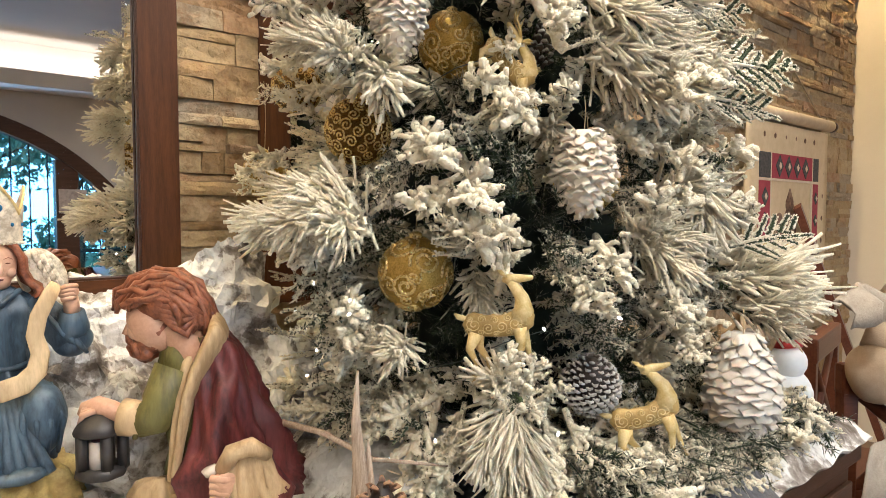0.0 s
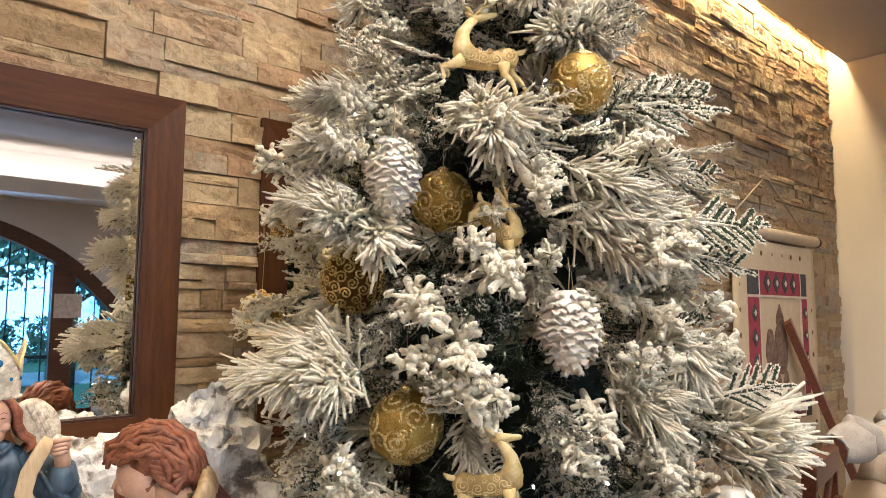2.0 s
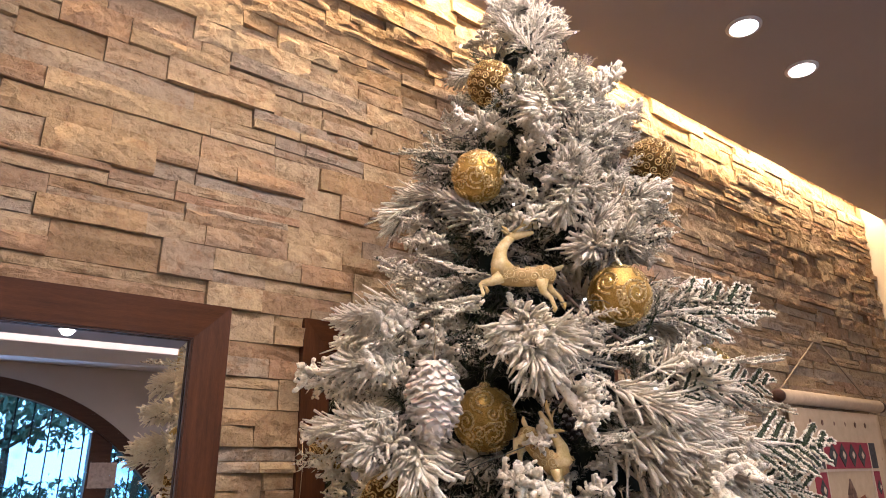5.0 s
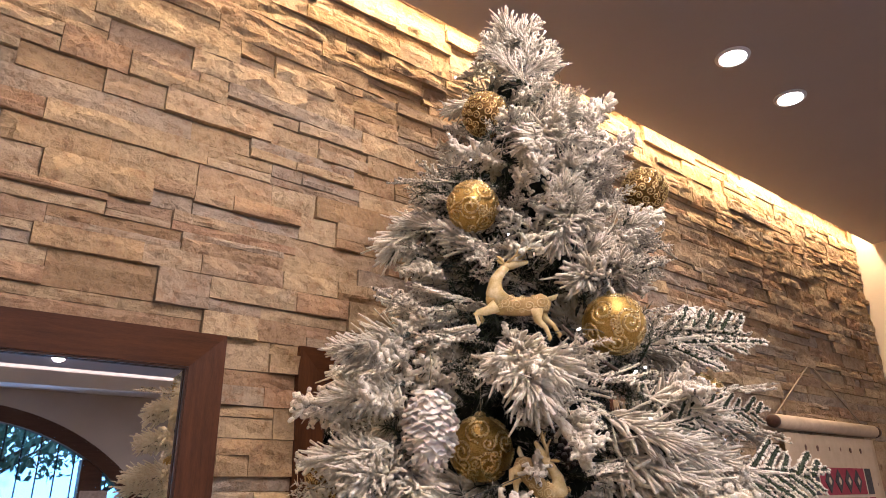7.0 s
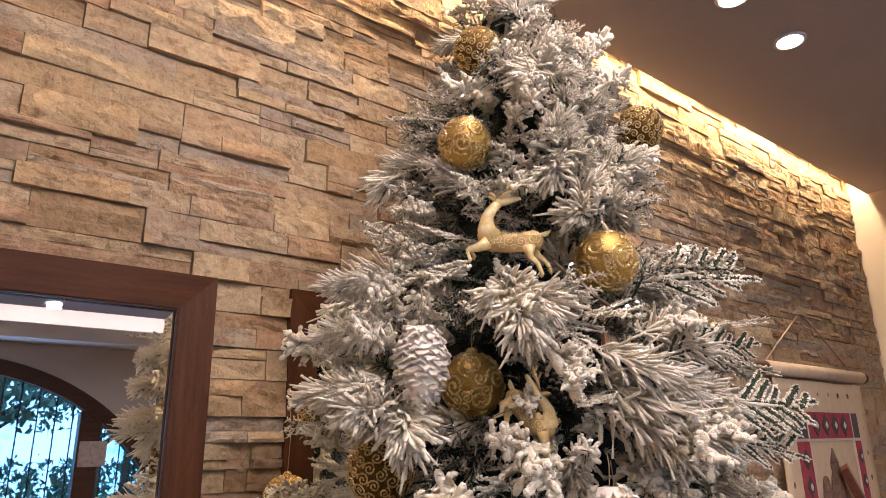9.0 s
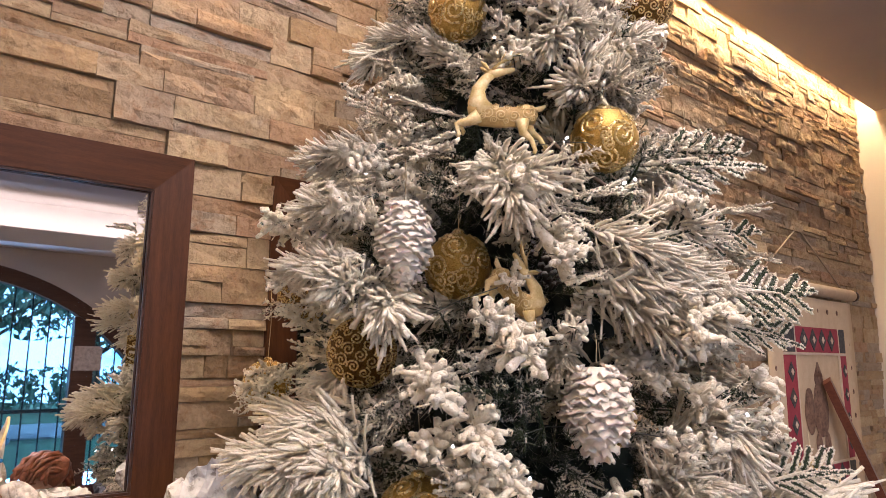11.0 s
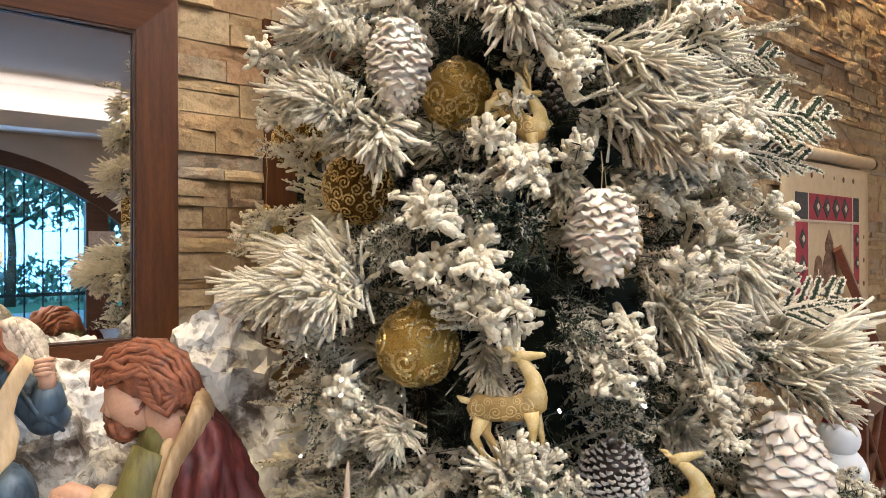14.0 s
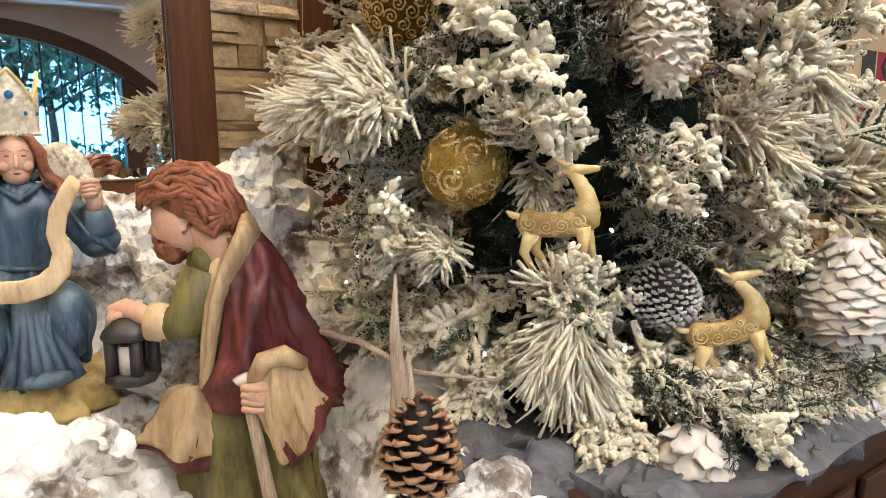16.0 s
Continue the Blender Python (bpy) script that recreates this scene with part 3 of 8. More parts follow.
def wall_mirror(x0, x1, label):
    """A bevelled mirror in a flat mahogany frame, mitred at the corners."""
    z0, z1, w = 1.148, 1.905, 0.076
    mirror = thing("wall_mirror", label, "mirror", "mirrors on the stone wall", at=((x0 + x1) / 2, WALL_Y, (z0 + z1) / 2))
    inv = Matrix.Translation(-Vector(mirror.location))
    corners = [(x0, z0), (x1, z0), (x1, z1), (x0, z1)]
    inner = [(x0 + w, z0 + w), (x1 - w, z0 + w), (x1 - w, z1 - w), (x0 + w, z1 - w)]
    for k in range(4):
        a, c = corners[k], corners[(k + 1) % 4]
        d, e = inner[(k + 1) % 4], inner[k]
        b = Build()
        for y in (1.455, 1.424):
            for i, (x, z) in enumerate((a, c, d, e)):
                b.v.append(Vector((x, y + (0.008 if y < 1.44 and i > 1 else 0), z)))
                b.uv.append((0, 0))
        for q in ((3, 2, 1, 0), (4, 5, 6, 7), (0, 1, 5, 4), (1, 2, 6, 5), (2, 3, 7, 6), (3, 0, 4, 7)):
            b.f.append(q)
            b.m.append(0)
        part("frame_rail", b.mesh("frame_rail", [MIRROR_WOOD if k % 2 else MIRROR_RAIL], False), mirror, "mahogany frame", inv)
    ix0, iz0, ix1, iz1, lip = x0 + w, z0 + w, x1 - w, z1 - w, 0.005
    for lo, hi in (((ix0, iz1 - lip), (ix1, iz1)), ((ix0, iz0), (ix1, iz0 + lip)), ((ix0, iz0 + lip), (ix0 + lip, iz1 - lip)), ((ix1 - lip, iz0 + lip), (ix1, iz1 - lip))):
        part("inner_lip", box_mesh("inner_lip", (lo[0], 1.4345, lo[1]), (hi[0], 1.4425, hi[1]), DARK_WOOD, 0.001), mirror, "dark inner lip", inv)
    g = Build()
    bev = 0.026
    outer = [Vector((x, 1.4452, z)) for x, z in inner]
    flat = [Vector((x + (bev if i in (0, 3) else -bev), 1.4432, z + (bev if i < 2 else -bev))) for i, (x, z) in enumerate(inner)]
    g.v = outer + flat
    g.uv = [(0, 0)] * 8
    for k in range(4):
        g.f.append((k, (k + 1) % 4, 4 + (k + 1) % 4, 4 + k))
        g.m.append(0)
    g.f.append((4, 5, 6, 7))
    g.m.append(0)
    back = [Vector((v.x, 1.4535, v.z)) for v in outer]
    g.v += back
    g.uv += [(0, 0)] * 4
    for k in range(4):
        g.f.append((k, (k + 1) % 4, 8 + (k + 1) % 4, 8 + k))
        g.m.append(0)
    g.f.append((8, 9, 10, 11))
    g.m.append(0)
    part("glass", g.mesh("glass", [SILVER], False), mirror, "mirror glass with a cut edge", inv)
    return mirror


MIRROR_RAIL = wood_material("mahogany_frame_rail", (0.042, 0.013, 0.004), (0.122, 0.042, 0.012), 0.46, (1, 14, 14))
wall_mirror(-0.695, 0.505, "large mirror with dark mahogany surround hung on the stone wall")
wall_mirror(0.689, 1.889, "large mirror with dark mahogany surround half hidden by the tree")


# ---- banner ----
def banner():
    """A fabric hanging on a rod: beige border with studs, red and black bands, and a plain figure panel."""
    x0, x1, z1, z0 = 3.03, 4.00, 1.80, 0.75
    y = 1.40
    hang = thing("wall_hanging", "beige fabric hanging with red patterned bands on a rod", "wall hanging", at=((x0 + x1) / 2, y, z1))
    inv = Matrix.Translation(-Vector(hang.location))
    cloth = plain("beige_canvas", (0.52, 0.38, 0.22), (0.62, 0.47, 0.29), 20, 0.85, 0, 0.4, 220, 0.002)
    red = plain("woven_red", (0.26, 0.025, 0.04), (0.36, 0.05, 0.06), 25, 0.85, 0, 0.4, 220, 0.002)
    black = plain("woven_black", (0.02, 0.018, 0.018), (0.10, 0.09, 0.08), 70, 0.85, 0, 0.4, 220, 0.002)
    brown = plain("painted_brown", (0.07, 0.035, 0.02), (0.30, 0.17, 0.10), 45, 0.85, 0, 0.3, 200, 0.001)
    pale = plain("painted_pale", (0.55, 0.42, 0.28), (0.70, 0.58, 0.42), 30, 0.85, 0, 0.3, 200, 0.001)
    b = Build()
    nx, nz = 16, 20
    for k in range(nz + 1):
        for i in range(nx + 1):
            x, z = x0 + (x1 - x0) * i / nx, z0 + (z1 - z0) * k / nz
            w = 0.004 * math.sin(i * 0.9 + k * 0.2)
            b.v.append(Vector((x, y + w, z)))
            b.uv.append((0, 0))
    for k in range(nz):
        for i in range(nx):
            a = k * (nx + 1) + i
            b.f.append((a, a + 1, a + nx + 2, a + nx + 1))
            b.m.append(0)
    me = b.mesh("cloth", [cloth])
    ob = part("cloth", me, hang, "", inv)
    ob.modifiers.new("thickness", "SOLIDIFY").thickness = 0.006

    def patch(name, lx, lz, hx, hz, mat, dy=0.0):
        return part(name, box_mesh(name, (lx, y - 0.013 - dy, lz), (hx, y - 0.004 - dy, hz), mat, 0.001), hang, "", inv)

    rx0, rx1 = x0 + 0.13, x1 - 0.13
    for z_lo, z_hi in ((1.535, 1.655), (0.905, 1.005)):
        patch("red_band", rx0 + 0.135, z_lo, rx1 - 0.085, z_hi, red)
        patch("black_square", rx0, z_lo, rx0 + 0.12, z_hi, black)
        patch("black_square", rx1 - 0.072, z_lo, rx1, z_hi, black)
    patch("red_band", rx0, 1.02, rx0 + 0.12, 1.52, red)
    patch("red_band", rx1 - 0.072, 1.02, rx1, 1.52, red)
    for px in (rx0 + 0.1275, rx1 - 0.0785):
        patch("stitched_line", px - 0.005, 0.905, px + 0.005, 1.655, pale)
    for pz in (1.5275, 1.0125):
        patch("stitched_line", rx0, pz - 0.005, rx1, pz + 0.005, pale, 0.001)

    def diamond(cx, cz, r, mat, dy):
        d = Build()
        for yy in (y - 0.013 - dy, y - 0.010 - dy):
            for px, pz in ((cx - r, cz), (cx, cz - r * 1.25), (cx + r, cz), (cx, cz + r * 1.25)):
                d.v.append(Vector((px, yy, pz)))
                d.uv.append((0, 0))
        d.f += [(0, 1, 2, 3), (4, 5, 6, 7), (0, 1, 5, 4), (1, 2, 6, 5), (2, 3, 7, 6), (3, 0, 4, 7)]
        d.m += [0] * 6
        part("diamond", d.mesh("diamond", [mat], False), hang, "", inv)

    for k in range(4):
        cx = rx0 + 0.215 + k * 0.105
        for cz in (1.595, 0.955):
            diamond(cx, cz, 0.042, black, 0.004)
            diamond(cx, cz, 0.014, pale, 0.008)
    for k in range(4):
        for cx, q in ((rx0 + 0.06, 0.036), (rx1 - 0.036, 0.026)):
            diamond(cx, 1.445 - k * 0.118, q, black, 0.004)
            diamond(cx, 1.445 - k * 0.118, q * 0.36, pale, 0.008)
    # plain painted shapes in the middle panel
    shape = Build()
    mx = rx0 + 0.36
    for cx, top, w, tall in ((mx, 1.40, 0.085, 0.27), (mx, 1.44, 0.048, 0.07), (mx - 0.12, 1.37, 0.055, 0.22), (mx - 0.045, 1.16, 0.035, 0.13), (mx + 0.05, 1.16, 0.035, 0.13)):
        shape.blob((cx, y - 0.008, top - tall / 2), (w, 0.006, tall / 2), 0, 18, 12, 0.14, 22)
    shape.tube([(mx, y - 0.008, 1.42), (mx, y - 0.008, 1.49)], [0.05, 0.006], 12, flat=0.12, side=(0, 1, 0))
    part("painted_shape", shape.mesh("painted_shape", [brown]), hang, "brown painted shapes", inv)
    stud = Build()
    stud.blob((0, 0, 0), (0.010, 0.004, 0.014), 0, 8, 5)
    sm = stud.mesh("stud", [brown])
    for k in range(8):
        for px, pz in ((x0 + 0.07 + k * 0.12, 1.74),):
            part("stud", sm, hang, "", inv @ Matrix.Translation((px, y - 0.006, pz)))
    for k in range(7):
        for px in (x0 + 0.055, x1 - 0.055):
            part("stud", sm, hang, "", inv @ Matrix.Translation((px, y - 0.006, 1.58 - k * 0.12)))
    r = Build()
    r.tube([(x0 - 0.03, y, 1.845), (x1 + 0.05, y, 1.845)], [0.032, 0.032], 14)
    part("rod", r.mesh("rod", [plain("covered_rod", (0.45, 0.34, 0.22), (0.58, 0.45, 0.3), 18, 0.7)]), hang, "cloth-covered rod", inv)
    for px in (x0 - 0.06, x1 + 0.085):
        k = Build()
        k.blob((px, y, 1.845), (0.04, 0.03, 0.03), 0, 12, 8)
        part("finial", k.mesh("finial", [DARK_WOOD]), hang, "dark wooden knob", inv)
    c = Build()
    c.tube([(x0, y + 0.02, 1.87), ((x0 + x1) / 2, y + 0.03, 2.16)], [0.004, 0.004], 6)
    c.tube([((x0 + x1) / 2, y + 0.03, 2.16), (x1, y + 0.02, 1.87)], [0.004, 0.004], 6)
    part("cord", c.mesh("cord", [plain("tan_cord", (0.3, 0.22, 0.14), (0.42, 0.32, 0.2), 60, 0.8)]), hang, "", inv)


banner()


def plank():
    """A narrow brown board leaning against the wall in front of the hanging."""
    b = Build()
    top, foot = Vector((3.545, 1.365, 1.40)), Vector((4.30, 1.14, 0.0))
    b.tube([foot, foot.lerp(top, 0.5), top], [0.042, 0.042, 0.040], 4, flat=0.45, side=(0, 1, 0.2))
    tagged(new("leaning_board", b.mesh("leaning_board", [CHAIR_WOOD], False)), "narrow brown wooden board leaning against the wall hanging", "board")


plank()


# ---- sideboard and table under the display ----
def sideboard():
    x0, x1, y0, y1 = 0.58, 1.40, 0.425, 1.40
    board = thing("sideboard", "dark brown wooden sideboard carrying the tree", "sideboard", at=((x0 + x1) / 2, (y0 + y1) / 2, 0))
    inv = Matrix.Translation(-Vector(board.location))
    part("top", box_mesh("top", (x0, y0 - 0.012, 0.895), (x1, y1, 0.925), DARK_WOOD, 0.004), board, "", inv)
    part("body", box_mesh("body", (x0 + 0.01, y0 + 0.004, 0.06), (x1 - 0.015, y1 - 0.01, 0.893), DARK_WOOD, 0.004), board, "", inv)
    for k in range(2):
        a = x0 + 0.03 + k * 0.395
        part("door", box_mesh("door", (a, y0 - 0.008, 0.10), (a + 0.365, y0 + 0.002, 0.86), DARK_WOOD, 0.004), board, "", inv)
    for px in (x0 + 0.04, x1 - 0.06):
        for py in (y0 + 0.04, y1 - 0.06):
            part("foot", box_mesh("foot", (px - 0.025, py - 0.025, 0), (px + 0.025, py + 0.025, 0.058), DARK_WOOD, 0.003), board, "", inv)
    return board


def side_table():
    x0, x1, y0, y1 = -0.85, 0.575, 0.43, 1.41
    table = thing("table", "dark brown wooden table under the paper landscape", "table", at=((x0 + x1) / 2, (y0 + y1) / 2, 0))
    inv = Matrix.Translation(-Vector(table.location))
    part("tabletop", box_mesh("tabletop", (x0, y0, 0.655), (x1, y1, 0.69), DARK_WOOD, 0.004), table, "", inv)
    for px in (x0 + 0.05, x1 - 0.05):
        for py in (y0 + 0.05, y1 - 0.05):
            part("leg", box_mesh("leg", (px - 0.03, py - 0.03, 0), (px + 0.03, py + 0.03, 0.653), DARK_WOOD, 0.003), table, "", inv)


sideboard()
side_table()


GREY_PAPER = plain("grey_crumpled_paper", (0.035, 0.034, 0.038), (0.165, 0.16, 0.168), 22, 0.6, 0, 0.8, 60, 0.012)


def bump(x, y, cx, cy, rx, ry):
    return math.exp(-((x - cx) / rx) ** 2 - ((y - cy) / ry) ** 2)


def ground_height(x, y):
    """Height of the paper landscape before its creases."""
    right = 1 / (1 + math.exp(-(x - 0.56) / 0.035))
    left = 0.885 - 0.22 * bump(x, y, 0.38, 0.92, 0.17, 0.20) - 0.06 * bump(x, y, 0.1, 0.55, 0.4, 0.16) + 0.055 * bump(x, y, 0.10, 1.22, 0.22, 0.20) + 0.06 * bump(x, y, 0.30, 1.30, 0.25, 0.10)
    h = left * (1 - right) + 0.950 * right
    h += 0.05 * bump(x, y, 0.5, 0.62, 0.12, 0.12) - 0.07 * bump(x, y, 0.66, 0.50, 0.13, 0.14)
    f = h / 0.036 + 0.8 * noise.noise(Vector((x * 7, y * 7, 2)))
    stair = (math.floor(f) + max(0.0, min(1.0, (f - math.floor(f) - 0.55) / 0.35)) - f) * 0.036
    return max(h + stair * (1 - right), 0.715)


def crease(x, y):
    p = Vector((x, y, 0))
    return 0.050 * (0.4 - abs(noise.noise(p * 7))) + 0.017 * (0.4 - abs(noise.noise(p * 18 + Vector((5, 0, 0))))) + 0.006 * (0.4 - abs(noise.noise(p * 47)))


def paper_landscape():
    b = Build()
    nx, ny = 250, 112
    x0, x1, y0, y1 = -0.85, 1.405, 0.405, 1.415
    rim = []
    for k in range(ny + 1):
        for i in range(nx + 1):
            x, y = x0 + (x1 - x0) * i / nx, y0 + (y1 - y0) * k / ny
            c = crease(x, y)
            h = max(ground_height(x, y) + c, 0.934 if x > 0.60 else 0.70)
            edge = max(0.0, 1 - (y - y0) / 0.03)
            if x > 0.6:
                h = h * (1 - edge) + (0.938 + 0.012 * noise.noise(Vector((x * 18, 3, 0)))) * edge
                h = max(h, 0.930)
            if k > 0:
                y += 0.012 * noise.noise(Vector((x * 20, y * 20, 7)))
            else:
                y -= 0.012 * (0.5 + noise.noise(Vector((x * 14, 0, 2))))
            b.v.append(Vector((x, y, h)))
            b.uv.append((0, 0))
    for k in range(ny):
        for i in range(nx):
            a = k * (nx + 1) + i
            b.f += [(a, a + 1, a + nx + 2), (a, a + nx + 2, a + nx + 1)]
            x, y = x0 + (x1 - x0) * i / nx, y0 + (y1 - y0) * k / ny
            grey = 1 if 0.50 < x + 0.05 * noise.noise(Vector((x * 14, y * 14, 3))) < 0.98 and y < 0.74 + 0.1 * noise.noise(Vector((x * 9, y * 9, 0))) else 0
            b.m += [grey, grey]
    ob = tagged(new("paper_landscape", b.mesh("paper_landscape", [PAPER, GREY_PAPER], False)), "crumpled white and grey painted paper landscape over the tables", "paper landscape")
    md = ob.modifiers.new("thickness", "SOLIDIFY")
    md.thickness, md.offset = 0.006, 1.0
    return ob


paper_landscape()


def paper_rock(c, r, seed):
    b = Build()
    b.blob(c, r, 0, 54, 36, 0.34, 11.0, None, True)
    b.v = [p + Vector((noise.noise(p * 30), noise.noise(p * 30 + Vector((9, 0, 0))), noise.noise(p * 30 + Vector((0, 9, 0))))) * 0.022 + Vector((noise.noise(p * 70), 0, noise.noise(p * 70 + Vector((4, 0, 0))))) * 0.010 for p in b.v]
    me = b.mesh("paper_rock", [PAPER], False)
    return tagged(new("paper_rock", me), "crumpled white and grey painted paper rock", "paper rock", "paper rocks")


for c, r in (((0.555, 1.315, 1.07), (0.095, 0.085, 0.19)), ((0.375, 1.33, 1.03), (0.12, 0.075, 0.15)), ((0.26, 1.31, 1.02), (0.09, 0.08, 0.15)), ((0.335, 1.19, 0.98), (0.07, 0.055, 0.085)),
             ((0.63, 1.16, 0.97), (0.09, 0.07, 0.12)), ((0.50, 0.57, 0.90), (0.05, 0.04, 0.05)), ((0.10, 1.02, 0.90), (0.06, 0.05, 0.04)), ((0.19, 1.03, 0.89), (0.045, 0.04, 0.035)), ((0.50, 0.50, 0.90), (0.05, 0.045, 0.045))):
    paper_rock(c, r, 1)
for c, r in (((0.585, 0.600, 0.885), (0.060, 0.06, 0.055)), ((0.640, 0.475, 0.905), (0.055, 0.05, 0.04)), ((0.81, 0.45, 0.925), (0.055, 0.035, 0.03)), ((0.92, 0.445, 0.925), (0.07, 0.035, 0.03))):
    rock = paper_rock(c, r, 1)
    rock.data.materials[0] = GREY_PAPER
    tagged(rock, "dark grey crumpled paper rock at the front edge")


# ---- the flocked tree ----
TREE = Vector((0.95, 0.90, 0.0))
PROFILE = ((0.95, 0.42), (1.05, 0.46), (1.2, 0.50), (1.35, 0.49), (1.5, 0.46), (1.65, 0.44), (1.8, 0.37), (1.95, 0.32), (2.1, 0.30), (2.25, 0.26), (2.4, 0.20), (2.55, 0.12), (2.68, 0.04))


def reach(z):
    return float(np.interp(z, [p[0] for p in PROFILE], [p[1] for p in PROFILE]))


def curved(a, d, length, bend, n):
    """Points along a gently bending line."""
    pts = [Vector(a)]
    d = Vector(d).normalized()
    for _ in range(n):
        d = (d + bend / n).normalized()
        pts.append(pts[-1] + d * (length / n))
    return pts


def needle_tuft_mesh(rng, u):
    """A pine tuft: long flocked needles fanning forward from a short stem; about 0.16 m long."""
    b = Build()
    b.tube([(0, 0, -0.03), (0, 0, 0.03), (0.002, 0, 0.08)], [0.006, 0.0055, 0.003], 6, 0.55)
    for _ in range(138):
        s = rng.random() ** 0.8
        z = -0.01 + 0.085 * s
        a = rng.uniform(0, 2 * math.pi)
        spread = math.radians(rng.uniform(6, 62) * (1.0 - 0.45 * s))
        d = Vector((math.cos(a) * math.sin(spread), math.sin(a) * math.sin(spread) * 0.85, math.cos(spread)))
        length = rng.uniform(0.045, 0.082)
        r = rng.uniform(0.0016, 0.0030)
        pts = curved((0, 0, z), d, length, Vector((rng.gauss(0, 0.25), rng.gauss(0, 0.25) - 0.1, rng.gauss(0.1, 0.15))), 4)
        pts = [q + Vector((rng.gauss(0, 1), rng.gauss(0, 1), 0)) * 0.0007 for q in pts]
        radii = [r * rng.uniform(0.6, 1.6) * (0.45 if k == 0 else 0.8 if k == 4 else 1.0) for k in range(5)]
        # underside needles get less flock, and darker still for the shade beneath
        b.tube(pts, radii, 4, u + 0.52 * math.sin(a) * min(1.0, spread * 2.2) + rng.uniform(-0.22, 0.10))
    return b.mesh("needle_tuft", [FLOCK])


def twig(b, rng, a, d, up, length, needle, r, u, density=400):
    """A twig with short needles combed to both sides and a crust of flock on top."""
    a, d = Vector(a), Vector(d).normalized()
    x = d.cross(up).normalized()
    up = x.cross(d).normalized()
    pts = curved(a, d, length, Vector((rng.gauss(0, 0.1), rng.gauss(0, 0.1), rng.gauss(0, 0.1))), 4)
    b.tube(pts, [0.0024, 0.0022, 0.0020, 0.0018, 0.0012], 5, u + 0.55)
    for k in range(int(length * density)):
        s = rng.random()
        p = pts[0].lerp(pts[-1], s)
        side = 1 if k % 2 else -1
        q = (d * rng.uniform(0.45, 1.0) + x * side * rng.uniform(0.5, 1.0) + up * rng.uniform(-0.10, 0.55)).normalized()
        ln = needle * rng.uniform(0.7, 1.2) * (1 - 0.35 * s)
        b.spike(p, p + q * ln, r * rng.uniform(0.8, 1.35), u + rng.uniform(-0.22, 0.22))
    return pts[-1]


def fir_sprig_mesh(rng, u, needle=0.0125, r=0.0020):
    """A flat fir spray, side twigs in pairs; about 0.16 m long, in its own x-z plane."""
    b = Build()
    up = Vector((0, 1, 0))
    twig(b, rng, (0, 0, -0.02), (0, 0, 1), up, 0.18, needle, r, u)
    for k in range(6):
        z = 0.01 + 0.023 * k
        for side in (1, -1):
            ln = (0.062 - 0.007 * k) * rng.uniform(0.75, 1.15)
            twig(b, rng, (0, 0, z), (side * 0.85, rng.uniform(-0.15, 0.2), 0.75), up, ln, needle * 0.9, r, u)
    return b.mesh("fir_sprig", [FLOCK])


def fir_spray_mesh(rng):
    """A flat fir spray with bare dark twigs and single needles that carry snow on their ends; about 0.2 m long."""
    b = Build()

    def row(a, d, length):
        a, d = Vector(a), Vector(d).normalized()
        pts = curved(a, d, length, Vector((rng.gauss(0, 0.10), rng.gauss(0, 0.08), 0)), 5)
        b.tube(pts, [0.0026, 0.0024, 0.0022, 0.0020, 0.0017, 0.0012], 6, -1.2)
        count = int(length / 0.0038)
        for k in range(count):
            s = (k + 0.6) / count
            p = pts[0].lerp(pts[-1], s) if length < 0.05 else pts[min(int(s * 5), 4)].lerp(pts[min(int(s * 5) + 1, 5)], s * 5 % 1)
            dd = (pts[-1] - pts[0]).normalized()
            side = Vector((dd.z, 0, -dd.x))
            for w in (1, -1):
                q = (dd * rng.uniform(0.5, 0.8) + side * w + Vector((0, rng.uniform(-0.1, 0.45), 0))).normalized()
                ln = rng.uniform(0.0085, 0.0125) * (1 - 0.25 * s)
                b.tube([p, p + q * ln * 0.5, p + q * ln * 0.8, p + q * ln], [0.0010, 0.0018, 0.0027, 0.0015], 5, rng.uniform(0.45, 0.85), v0=-0.35)
        q = pts[-1]
        b.tube([q, q + d * 0.004, q + d * 0.009], [0.0014, 0.0026, 0.0012], 5, 0.5)

    row((0, 0, -0.03), (0, 0, 1), 0.225)
    for k in range(5):
        z = 0.03 + 0.029 * k
        for side in (1, -1):
            row((0, 0, z + 0.008 * side), (side * rng.uniform(0.75, 0.95), rng.uniform(-0.10, 0.12), 0.80), (0.088 - 0.012 * k) * rng.uniform(0.85, 1.1))
    # a ridge of snow along the stem
    b.tube(curved((0, 0.0032, -0.01), (0, 0, 1), 0.12, Vector((0, 0, 0)), 6), [0.002, 0.0042, 0.0046, 0.0040, 0.0036, 0.0028, 0.001], 7, 0.95)
    return b.mesh("fir_spray", [FLOCK])


